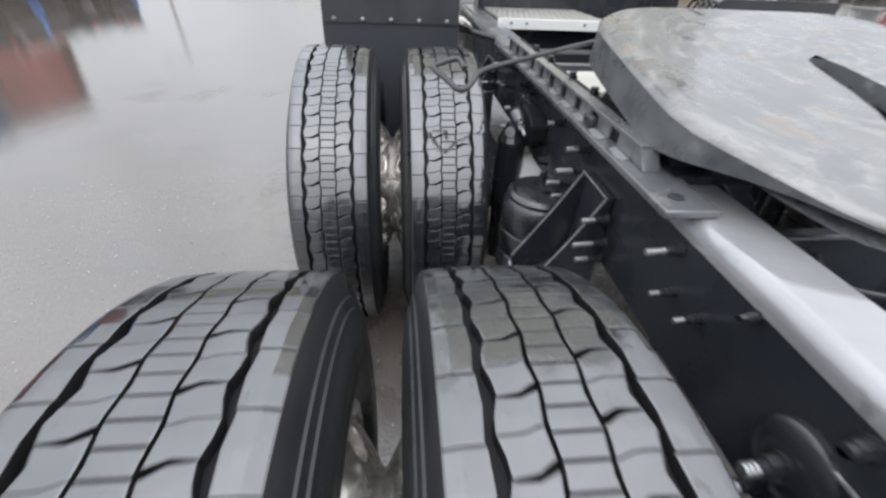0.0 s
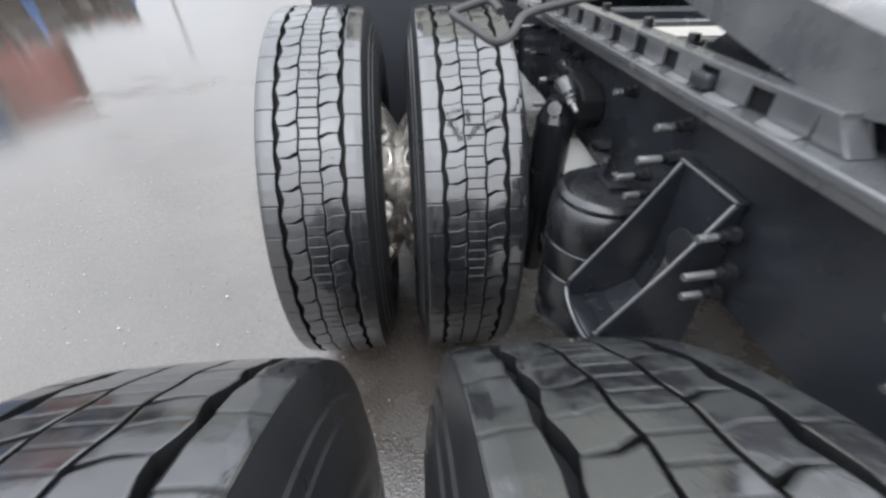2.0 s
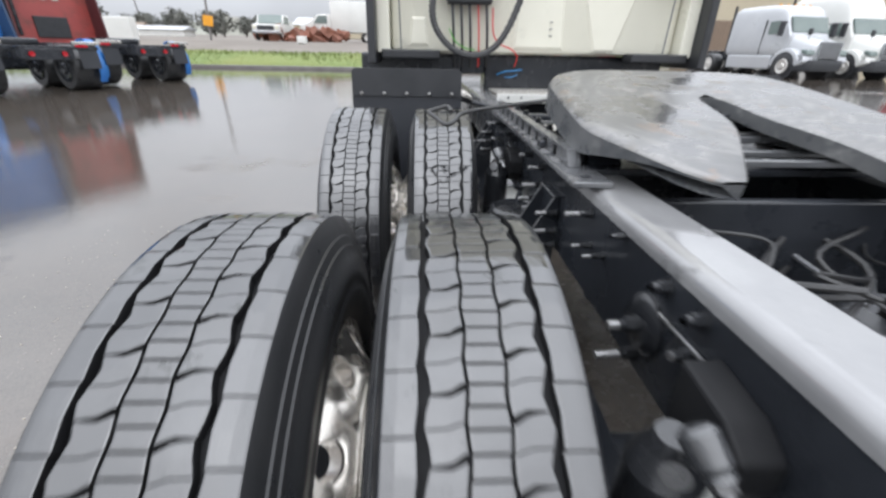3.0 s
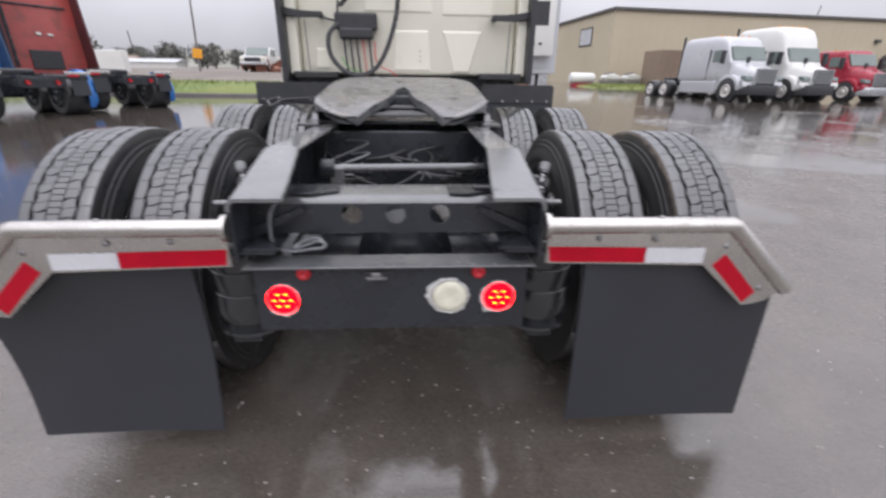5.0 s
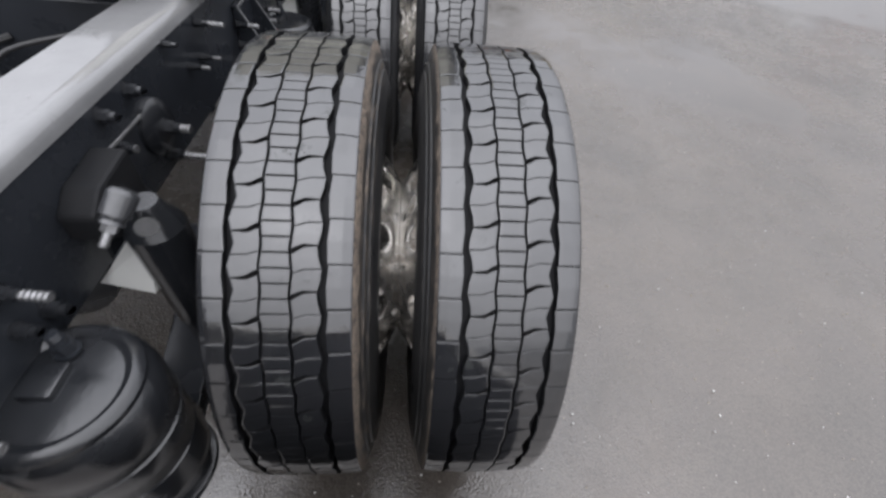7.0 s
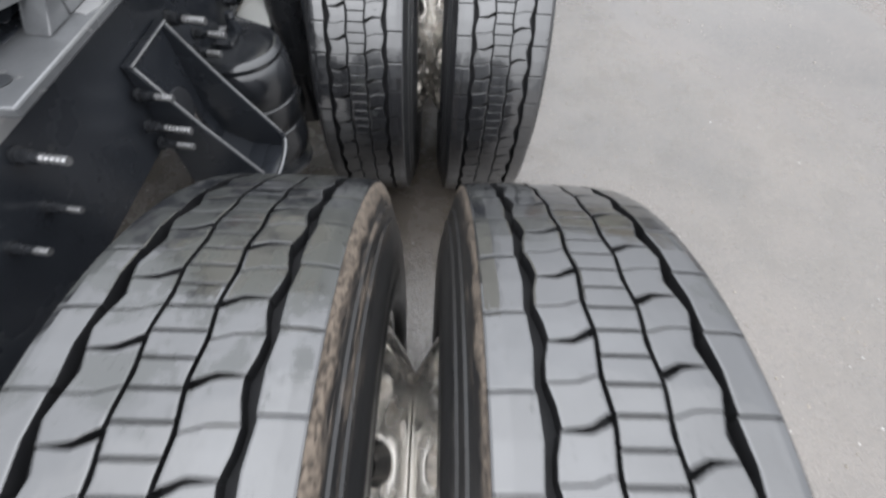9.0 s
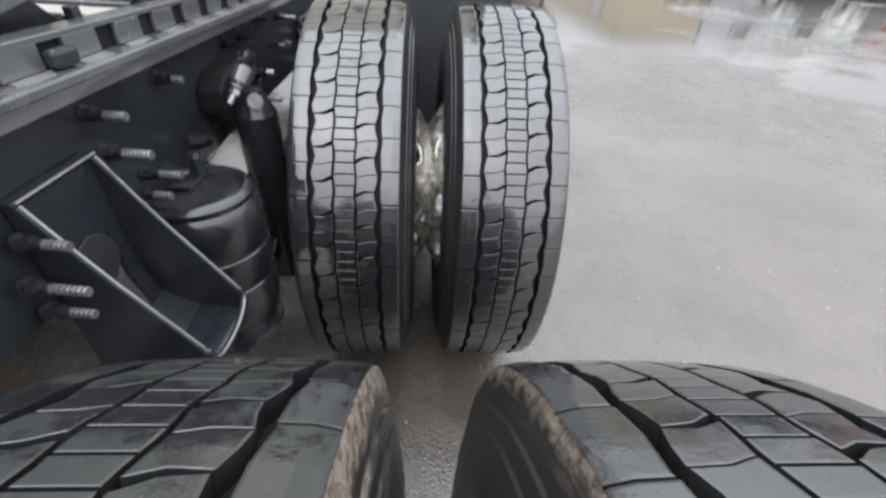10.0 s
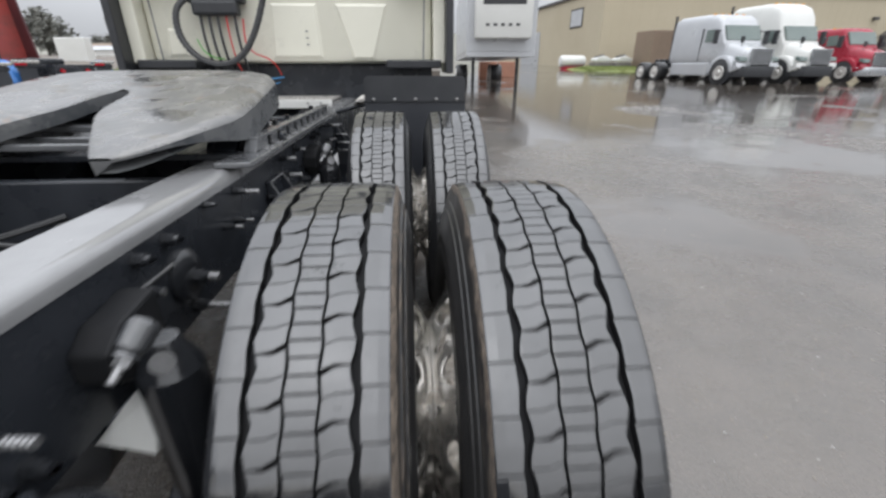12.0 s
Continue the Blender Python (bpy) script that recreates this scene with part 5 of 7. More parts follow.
        lathe(bm, [(s * 0.420, 0.056), (s * 0.428, 0.055), (s * 0.438, 0.044), (s * 0.441, 0.02)], "x", (0, ax + 0.006, 0.855), n=28)
        mount = part("round_mount", bm, CASTING, rails[s], smooth=40)
        web_bolts = ((-0.42, 0.946, 0.018, 0.0085), (-0.613, 0.948, 0.030, 0.0085), (-0.607, 0.890, 0.042, 0.0095), (-0.542, 0.825, 0.036, 0.009), (-0.575, 0.803, 0.028, 0.009), (-0.396, 0.823, 0.0, 0.011))
        if ax == 0.0:
            web_bolts = ((-0.428, 0.882, 0.036, 0.0085), (-0.595, 0.881, 0.040, 0.0095), (-0.584, 0.813, 0.036, 0.0095), (-0.445, 0.826, 0.0, 0.008), (-0.396, 0.805, 0.0, 0.010))
        for dy, bz, ln, br in ((0.006, 0.855, 0.02, 0.011), (0.02, 0.782, 0.045, 0.0095), (0.285, 0.877, 0.018, 0.006), (0.215, 0.884, 0.018, 0.006), (0.138, 0.962, 0.0, 0.005),
                               (-0.12, 0.948, 0.0, 0.009), (-0.028, 0.947, 0.0, 0.009), (-0.116, 0.886, 0.004, 0.009), *web_bolts):
            bm = B()
            bolt(bm, (s * (0.44 if br == 0.011 else 0.42), ax + dy, bz), (s, -0.08, 0), ln, br)
            part("bolt", bm, (BOLT, CASTING), mount, "black nut with a bright threaded end")

        # levelling rod along the web, and the bare gusset under the rail
        bm = B()
        rod(bm, (s * 0.4245, ax - 0.168, 0.899), (s * 0.4245, ax + 0.002, 0.896), 0.0035, n=8)
        part("levelling_rod", bm, BOLT, mount, "thin steel rod")
        bm = B()
        rows = [[bm.verts.new((s * x, ax + y + d, z)) for x, y, z in ((0.400, -0.285, 0.725), (0.480, -0.285, 0.698), (0.470, -0.235, 0.772), (0.438, -0.235, 0.772))] for d in (0.0, 0.008)]
        bm.faces.new(rows[0]), bm.faces.new(rows[1][::-1])
        for i in range(4):
            bm.faces.new((rows[0][i], rows[0][(i + 1) % 4], rows[1][(i + 1) % 4], rows[1][i]))
        part("gusset", bm, WHITE, truck, "bare pale metal gusset under the rail")

# rods, air lines and cables between the rails
bm = B()
rod(bm, (-0.28, -0.1, 0.884), (0.355, -0.1, 0.891), 0.015, n=14)
part("cross_rod", bm, RAIL_TOP, truck, "wet grey torque rod")
bm = B()
rod(bm, (-0.295, -0.1, 0.884), (-0.245, -0.1, 0.884), 0.036, n=18)
part("rod_bushing", bm, FRAME, truck)
bm = B()
rod(bm, (0.335, -0.1, 0.891), (0.40, -0.1, 0.891), 0.036, n=18)
part("rod_bushing", bm, FRAME, truck)
bm = B()
box(bm, (-0.265, -0.12, 0.78), (-0.21, -0.08, 0.89), 0.006)
part("rod_bracket", bm, RAIL_TOP, truck)
rng = random.Random(4)
for k in range(18):
    bm = B()
    x0, y0 = rng.uniform(-0.34, 0.3), rng.uniform(-0.05, 0.15)
    pts = [(x0, y0, 0.86 + rng.uniform(-0.06, 0.05))]
    for q in range(3):
        p = pts[-1]
        pts.append((min(0.35, max(-0.35, p[0] + rng.uniform(-0.18, 0.2))), p[1] + rng.uniform(0.05, 0.16), min(0.95, p[2] + rng.uniform(-0.06, 0.09))))
    tube(bm, curve_points(pts, 6), rng.uniform(0.004, 0.008), 7)
    part("air_line", bm, GREY_HOSE if k % 3 == 0 else HOSE, truck)
bm = B()
tube(bm, curve_points([(-0.33, -0.565, 0.875), (-0.345, -0.59, 0.85), (-0.349, -0.60, 0.80), (-0.345, -0.60, 0.76), (-0.32, -0.61, 0.743), (-0.28, -0.62, 0.742), (-0.235, -0.62, 0.748), (-0.20, -0.62, 0.752), (-0.195, -0.615, 0.764), (-0.215, -0.61, 0.769),
                       (-0.25, -0.61, 0.757), (-0.285, -0.61, 0.748), (-0.26, -0.60, 0.765), (-0.22, -0.60, 0.775), (-0.20, -0.605, 0.768)], 5), 0.0042, 6)
part("lamp_cable", bm, GREY_HOSE, truck, "looped grey cable")
bm = B()
tube(bm, curve_points([(0.25, -0.5, 0.9), (0.31, -0.52, 0.905), (0.37, -0.45, 0.885)], 5), 0.008, 6)
part("lamp_cable", bm, HOSE, truck)

# loose grit lying on the wet asphalt round the tractor, thickened to give glints
bm = B()
rg = random.Random(77)
for k in range(3200):
    x, y = rg.uniform(-3.2, 3.2), rg.uniform(-2.6, 2.6)
    r = rg.choice((0.0015, 0.0018, 0.002, 0.0022, 0.0025, 0.003, 0.004, 0.005))
    z = ground_z(y) - 0.008
    top = bm.verts.new((x, y, z + r * 1.1))
    ring = [bm.verts.new((x + r * rg.uniform(0.7, 1.4) * math.cos(a), y + r * rg.uniform(0.7, 1.4) * math.sin(a), z + r * 0.2)) for a in (0.0, 1.3, 2.5, 3.8, 5.0)]
    for i in range(5):
        bm.faces.new((ring[i], ring[(i + 1) % 5], top))
tagged(part("loose_grit", bm, GRIT), "pale grit scattered on the wet asphalt, also standing in for glints", "grit", kind="stuff")
# white chips sown as stand-ins for bright glints on the wet asphalt
bm = B()
rng_chips = random.Random(31)
for k in range(420):
    x, y = rng_chips.uniform(-2.4, 3.2), rng_chips.uniform(-1.9, 1.6)
    r, a0 = rng_chips.uniform(0.0015, 0.0036) * (1.5 if k % 9 == 0 else 1.0), rng_chips.uniform(0, 3)
    z = ground_z(y)
    ring = [bm.verts.new((x + r * rng_chips.uniform(0.6, 1.3) * math.cos(a0 + i * 1.2566), y + r * rng_chips.uniform(0.6, 1.3) * math.sin(a0 + i * 1.2566), z - 0.0005)) for i in range(5)]
    peak = bm.verts.new((x + r * 0.2, y, z + r * 0.9))
    for i in range(5):
        bm.faces.new((ring[i], ring[(i + 1) % 5], peak))
tagged(part("white_glint_chips", bm, CHIPS), "small white chips standing in for glints on the wet asphalt", "stone chips", kind="stuff")

# cab: back wall with pressed panels, side extenders, handles, connection box and hoses
CAB_Y = 2.9
bm = B()
box(bm, (-1.06, CAB_Y, 1.265), (1.06, CAB_Y + 2.0, 3.75), 0.05)
cab = part("cab", bm, CAB_PAINT, truck, "cream-white sleeper cab back wall", smooth=40)
for lo, hi in (((-0.18, 1.30), (0.235, 1.67)), ((0.33, 1.29), (0.72, 1.67)), ((-0.45, 1.82), (0.25, 2.7)), ((0.30, 1.80), (0.85, 2.7)), ((-0.95, 1.31), (-0.76, 1.5))):
    bm = B()
    lean = -0.09 if lo[0] == 0.33 else 0.04
    o = [(lo[0] + 0.02 - min(lean, 0), lo[1]), (hi[0] - 0.02 + min(lean, 0), lo[1]), (hi[0] - max(lean, 0), hi[1]), (lo[0] + max(lean, 0), hi[1])]
    mx, mz = sum(q[0] for q in o) / 4, sum(q[1] for q in o) / 4
    rings = []
    for grow, dy in ((0.0, 0.004), (0.0, -0.001), (0.010, -0.007), (0.018, -0.011)):
        rings.append([bm.verts.new((x - math.copysign(grow, x - mx), CAB_Y + dy, z - math.copysign(grow, z - mz))) for x, z in o])
    for ra, rb in zip(rings, rings[1:]):
        for i in range(4):
            bm.faces.new((ra[i], ra[(i + 1) % 4], rb[(i + 1) % 4], rb[i]))
    bm.faces.new(rings[-1])
    part("pressed_panel", bm, CAB_PAINT, cab, smooth=12)
for x0, x1 in ((-0.985, -1.0), (0.985, 1.0), (-0.60, -0.80), (0.56, 0.86)):
    bm = B()
    z1 = 1.75 if abs(x1) > 0.95 else 2.6
    tube(bm, [(x1, CAB_Y - 0.001, z1), ((x0 + x1) / 2, CAB_Y - 0.001, (z1 + 1.28) / 2), (x0, CAB_Y - 0.001, 1.28)], 0.005, 6)
    part("seam", bm, GREY_HOSE if abs(x1) > 0.95 else CAB_PAINT, cab)
for x in (-0.187, 0.108):
    bm = B()
    ring = [(x + 0.065 * math.cos(a * 0.3927), CAB_Y - 0.008, 2.035 + 0.065 * math.sin(a * 0.3927)) for a in range(17)]
    tube(bm, ring, 0.012, 8)
    part("cap_ring", bm, GREY_HOSE, cab)
bm = B()
box(bm, (0.44, CAB_Y - 0.02, 1.96), (0.53, CAB_Y + 0.004, 2.3), 0.006)
part("vent_slot", bm, PLASTIC, cab)
for k in range(3):
    bm = B()
    box(bm, (0.098, CAB_Y - 0.018, 1.39 + k * 0.045), (0.120, CAB_Y - 0.0135, 1.397 + k * 0.045))
    part("label_mark", bm, GREY_HOSE, cab)
for s in (-1, 1):
    bm = B()
    lo, hi = sorted((s * 1.15, s * 1.205))
    box(bm, (lo, CAB_Y - 0.22, 1.19), (hi, CAB_Y + 0.35, 3.7), 0.012)
    ext = part("side_extender", bm, PLASTIC, cab, "black rubber-edged side extender")
    bm = B()
    lo, hi = sorted((s * 1.06, s * 1.15))
    box(bm, (lo, CAB_Y - 0.1, 1.26), (hi, CAB_Y + 0.30, 3.65), 0.01)
    part("fairing_panel", bm, CAB_PAINT, ext)
    bm = B()
    prism(bm, [(s * 0.80, 1.752), (s * 1.02, 1.745), (s * 1.155, 1.765), (s * 1.155, 1.835), (s * 1.02, 1.80), (s * 0.80, 1.80)], "y", CAB_Y - 0.15, CAB_Y - 0.108, 0.008)
    box(bm, (s * 0.83 - 0.02, CAB_Y - 0.11, 1.757), (s * 0.83 + 0.02, CAB_Y + 0.002, 1.795), 0.004)
    part("grab_handle", bm, PLASTIC, cab, "black strut")
    bm = B()
    lo, hi = sorted((s * 0.70, s * 1.12))
    box(bm, (lo, CAB_Y - 0.12, 1.225), (hi, CAB_Y + 0.05, 1.285), 0.01)
    part("cab_mount", bm, PLASTIC, cab)
bm = B()
box(bm, (-0.70, CAB_Y - 0.10, 1.655), (-0.30, CAB_Y - 0.005, 1.805), 0.02)
box(bm, (-0.66, CAB_Y - 0.12, 1.575), (-0.34, CAB_Y - 0.03, 1.675), 0.02)
stand = B()
tube(stand, curve_points([(-0.70, CAB_Y - 0.06, 2.05), (-0.672, CAB_Y - 0.06, 2.045), (-0.655, CAB_Y - 0.06, 2.01), (-0.662, CAB_Y - 0.06, 1.90), (-0.674, CAB_Y - 0.05, 1.78)], 5), 0.009, 8)
lathe(stand, [(CAB_Y - 0.085, 0.004), (CAB_Y - 0.082, 0.02), (CAB_Y - 0.045, 0.02), (CAB_Y - 0.003, 0.01)], "y", (-0.70, 0, 2.05), n=14)
part("hose_hook", stand, PLASTIC, cab, "black bent hose hook", smooth=40)
stand = B()
tube(stand, [(-0.82, CAB_Y - 0.11, 1.76), (-0.76, CAB_Y - 0.08, 1.745), (-0.69, CAB_Y - 0.05, 1.735)], 0.01, 8)
part("support_rod", stand, PLASTIC, cab)
plug = part("connection_box", bm, PLASTIC, truck, "black box of air and power connections on the cab wall")
for k, (x, mat) in enumerate(((-0.62, WIRE_RED), (-0.56, HOSE), (-0.50, HOSE), (-0.44, WIRE_RED), (-0.38, HOSE))):
    bm = B()
    tube(bm, curve_points([(x, CAB_Y - 0.08, 1.595), (x + 0.01, CAB_Y - 0.10, 1.455), (x + 0.02, CAB_Y - 0.08, 1.305), (x + 0.03, CAB_Y + 0.0, 1.175)], 5), 0.010 if mat is HOSE or k == 0 else 0.0055, 7)
    part("line", bm, mat if k else HOSE, plug)
bm = B()
pts = curve_points([(-0.66, CAB_Y - 0.08, 1.715), (-0.75, CAB_Y - 0.14, 1.605), (-0.74, CAB_Y - 0.18, 1.435), (-0.62, CAB_Y - 0.22, 1.295), (-0.45, CAB_Y - 0.23, 1.255), (-0.30, CAB_Y - 0.22, 1.335), (-0.18, CAB_Y - 0.18, 1.555),
                    (-0.10, CAB_Y - 0.14, 1.855), (-0.12, CAB_Y - 0.12, 2.135), (-0.25, CAB_Y - 0.1, 2.205), (-0.45, CAB_Y - 0.1, 2.035), (-0.64, CAB_Y - 0.1, 1.855)], 9)
tube(bm, pts, 0.021, 10)
part("hose", bm, HOSE, plug, "thick braided black hose hanging in a loop")
bm = B()
spiral = []
for i in range(len(pts) * 5):
    f = i / 5
    a = min(int(f), len(pts) - 2)
    p = pts[a].lerp(pts[a + 1], f - a)
    spiral.append((p.x + 0.022 * math.cos(i * 0.8), p.y + 0.022 * math.sin(i * 0.8), p.z + 0.010 * math.sin(i * 0.8)))
tube(bm, spiral, 0.005, 5)
part("hose_wrap", bm, PLASTIC, plug)
for mat, r, pts in ((WIRE_RED, 0.005, ((-0.33, -0.06, 1.56), (-0.322, -0.10, 1.40), (-0.27, -0.10, 1.331), (-0.187, -0.10, 1.298), (-0.135, -0.08, 1.25), (-0.13, 0.02, 1.18))),
                    (WIRE_GREEN, 0.004, ((-0.64, -0.16, 1.42), (-0.60, -0.18, 1.345), (-0.53, -0.19, 1.30), (-0.46, -0.19, 1.29))),
                    (WIRE_BLUE, 0.0055, ((-0.275, -0.06, 1.125), (-0.22, -0.10, 1.148), (-0.15, -0.10, 1.155), (-0.09, -0.06, 1.163))),
                    (WIRE_BLUE, 0.004, ((-0.22, -0.08, 1.108), (-0.17, -0.10, 1.112), (-0.12, -0.08, 1.128)))):
    bm = B()
    tube(bm, curve_points([(x, CAB_Y + y, z) for x, y, z in pts], 6), r, 7)
    part("line", bm, mat, plug)
bm = B()
coil = [(0.90 + i * 0.0027, CAB_Y - 0.30 + 0.05 * math.cos(i * 0.42), 1.075 + 0.06 * math.sin(i * 0.42) - 0.00025 * i) for i in range(120)]
tube(bm, coil, 0.008, 6)
part("coiled_line", bm, HOSE, truck, "coiled black air line")
bm = B()
box(bm, (-0.40, 3.25, 0.55), (0.40, 4.8, 0.97), 0.05)
box(bm, (-1.30, 3.02, 0.97), (-0.53, 3.30, 1.262), 0.02)
box(bm, (-0.34, 3.02, 0.97), (1.06, 3.30, 1.262), 0.02)
box(bm, (-0.53, 3.04, 1.12), (-0.34, 3.28, 1.262), 0.01)
part("cab_underside", bm, FRAME, truck)
bm = B()
box(bm, (-0.31, 2.40, 1.006), (0.31, 3.0, 1.02), 0.003)
deck = part("deck_plate", bm, DECK, truck, "bright tread plate across the rails")
bm = B()
box(bm, (-0.33, 2.388, 0.972), (0.33, 2.3995, 1.026), 0.003)
part("folded_lip", bm, WHITE, deck, "pale painted folded lip")
for x in (-0.255, -0.166, 0.166, 0.255):
    bm = B()
    lathe(bm, [(2.383, 0.003), (2.384, 0.007), (2.388, 0.008)], "y", (x, 0, 1.004), n=12)
    part("bolt", bm, BOLT, deck)
for k in range(18):
    for row in range(7):
        bm = B()
        x, y = -0.29 + k * 0.034 + 0.017 * (row % 2), 2.44 + row * 0.08
        box(bm, (x - 0.004, y - 0.016, 1.020), (x + 0.004, y + 0.016, 1.0225))
        part("tread_rib", bm, DECK, deck)
for s in (-1, 1):
    bm = B()
    lathe(bm, [(2.3, 0.02), (2.32, 0.26), (2.36, 0.30), (4.4, 0.30), (4.45, 0.02)], "y", (s * 0.80, 0, 0.70), n=32)
    part("fuel_tank", bm, FRAME, truck, smooth=40)
    bm = B()
    lathe(bm, [(s * 1.01, 0.29), (s * 1.0, 0.42), (s * 1.02, 0.485), (s * 1.05, 0.50), (s * 1.22, 0.50), (s * 1.25, 0.485), (s * 1.27, 0.42), (s * 1.26, 0.29)], "x", (0, 5.2, 0.585), n=48)
    steer = part("steer_tyre", bm, RUBBER, truck, smooth=40)
    bm = B()
    lathe(bm, [(s * 1.258, 0.292), (s * 1.265, 0.28), (s * 1.22, 0.25), (s * 1.20, 0.14), (s * 1.27, 0.11), (s * 1.29, 0.02)], "x", (0, 5.2, 0.585), n=36)
    part("rim", bm, ALLOY, steer, smooth=40)

# ---- parked vehicles ----


def road_wheel(parent, x, y, r=0.5, w=0.28, rim=DECK):
    """A wheel with its axle along local x."""
    bm = B()
    lathe(bm, [(x - w / 2, r * 0.6), (x - w / 2, r * 0.9), (x - w * 0.4, r), (x + w * 0.4, r), (x + w / 2, r * 0.9), (x + w / 2, r * 0.6)], "x", (0, y, r), n=28)
    tyre = part("wheel", bm, RUBBER, parent, smooth=40)
    for s in (-1, 1):
        bm = B()
        lathe(bm, [(x + s * (w * 0.5 + 0.002), r * 0.62), (x + s * (w * 0.5 + 0.02), r * 0.58), (x + s * (w * 0.5 + 0.004), r * 0.52), (x + s * (w * 0.5 + 0.006), r * 0.28), (x + s * (w * 0.5 + 0.05), r * 0.22), (x + s * (w * 0.5 + 0.055), 0.02)], "x", (0, y, r), n=24)
        part("rim", bm, rim, tyre, smooth=40)


def conventional_truck(name, at, turn, paint, roof, label, sleeper=2.0, group="parked tractors by the hall"):
    """A long-nosed road tractor facing its local -y, with the steer axle at y = 0."""
    t = thing(name, at, turn, label, "truck", group)
    bm = B()
    back, brow = 2.3 + sleeper, min(2.72, roof - 0.1)
    loft(bm, [(0.10, 1.02, 0.95, 1.84, 0.02), (0.22, 1.08, 0.85, 1.95, 0.03), (0.40, 1.10, 0.85, 2.32, 0.07), (0.56, 1.10, 0.85, brow, 0.10), (0.68, 1.11, 0.85, brow + 0.06 + 0.40 * (roof - brow - 0.06), 0.10), (0.92, 1.13, 0.85, roof - 0.20 * (roof - 2.7), 0.10),
              (1.30, 1.15, 0.85, roof - 0.03, 0.11), (1.80, 1.15, 0.85, roof, 0.10), (back - 0.2, 1.15, 0.85, roof - 0.01, 0.08), (back, 1.12, 0.9, roof - 0.07, 0.08)], 40, 9.0)
    body = part("cab", bm, paint, t, smooth=50)
    bm = B()
    loft(bm, [(-0.97, 0.52, 0.72, 1.40, 0.05), (-0.90, 0.66, 0.66, 1.48, 0.10), (-0.7, 0.78, 0.62, 1.55, 0.16), (-0.4, 0.86, 0.62, 1.66, 0.18), (-0.1, 0.93, 0.65, 1.75, 0.18), (0.2, 1.02, 0.7, 1.85, 0.12), (0.35, 1.05, 0.7, 1.88, 0.1)], 36, 6.0)
    part("hood", bm, paint, t, smooth=50)
    for s in (-1, 1):
        bm = B()
        arch = [(0.72 * math.cos(radians(a)) - 0.02, 0.55 + 0.70 * math.sin(radians(a))) for a in range(-5, 176, 12)] + [(-0.90, 0.95), (-0.97, 0.72), (-0.85, 0.60)]
        inner = [(0.59 * math.cos(radians(a)), 0.53 + 0.60 * math.sin(radians(a))) for a in range(183, -10, -12)]
        prism(bm, arch + inner, "x", *sorted((s * 0.62, s * 1.15)), 0.035)
        part("fender", bm, paint, t, smooth=50)
    bm = B()
    prism(bm, [(0.175, 1.90), (0.48, 2.54), (0.40, 2.56), (0.13, 1.93)], "x", -0.93, 0.93, 0.01)
    part("windscreen", bm, GLASS, t)
    for s in (-1, 1):
        bm = B()
        lo, hi = sorted((s * 0.85, s * 1.128))
        # dark drum set in the fender stands for the arch's inner shade
        lathe(bm, [(lo, 0.60), (hi, 0.60)], "x", (0, 0.0, 0.53), n=28)
        part("arch_shade_disc", bm, PLASTIC, t)
        bm = B()
        lo, hi = sorted((s * 1.10, s * 1.165))
        box(bm, (lo, 1.5, 1.0), (hi, 1.515, 2.45), 0.0)
        part("door_gap", bm, PLASTIC, t)
        bm = B()
        rod(bm, (s * 0.62, -0.4, 1.55), (s * 0.62, -0.42, 1.95), 0.012)
        box(bm, (s * 0.62 - 0.09, -0.46, 1.78), (s * 0.62 + 0.09, -0.36, 2.05), 0.03)
        part("hood_mirror", bm, PLASTIC, t)
    for s in (-1, 1):
        bm = B()
        prism(bm, [(0.66, 1.86), (1.28, 1.84), (1.28, 2.38), (0.80, 2.40)], "x", *sorted((s * 1.04, s * 1.135)))
        part("side_window", bm, GLASS, t)
        bm = B()
        box(bm, (s * 1.4 - 0.06, 0.22, 1.75), (s * 1.4 + 0.06, 0.45, 2.35), 0.03)
        rod(bm, (s * 1.1, 0.40, 2.3), (s * 1.4, 0.40, 2.3), 0.02)
        part("mirror", bm, PLASTIC, t)
        bm = B()
        prism(bm, [(-0.97, 0.98), (-0.66, 1.05), (-0.64, 1.22), (-0.92, 1.16)], "x", *sorted((s * 0.62, s * 1.05)), 0.03)
        part("headlight", bm, GLASS, t)
        bm = B()
        lo, hi = sorted((s * 0.85, s * 1.13))
        box(bm, (lo, 0.75, 0.35), (hi, 2.1 + sleeper, 0.95), 0.06)
        part("side_skirt", bm, paint, t)
        bm = B()
        rod(bm, (s * 0.98, 2.45 + sleeper, 0.9), (s * 0.98, 2.45 + sleeper, roof + 0.1), 0.065, n=14)
        part("exhaust_stack", bm, PLASTIC, t, smooth=40)
        road_wheel(t, s * 1.02, 0.0)
        for y in (4.55, 5.8):
            road_wheel(t, s * 0.95, y, w=0.6)
    bm = B()
    box(bm, (-0.50, -1.035, 0.80), (0.50, -0.95, 1.46), 0.02)
    grille = part("grille", bm, PLASTIC, t)
    bm = B()
    for lo, hi in (((-0.56, -1.055, 0.78), (-0.505, -0.95, 1.51)), ((0.505, -1.055, 0.78), (0.56, -0.95, 1.51)), ((-0.505, -1.055, 1.465), (0.505, -0.95, 1.51))):
        box(bm, lo, hi, 0.01)
    part("grille_frame", bm, CHROME, grille)
    for k in range(7):
        bm = B()
        box(bm, (-0.49, -1.054, 0.87 + k * 0.084), (0.49, -1.032, 0.905 + k * 0.084), 0.003)
        part("grille_bar", bm, CHROME, grille)
    bm = B()
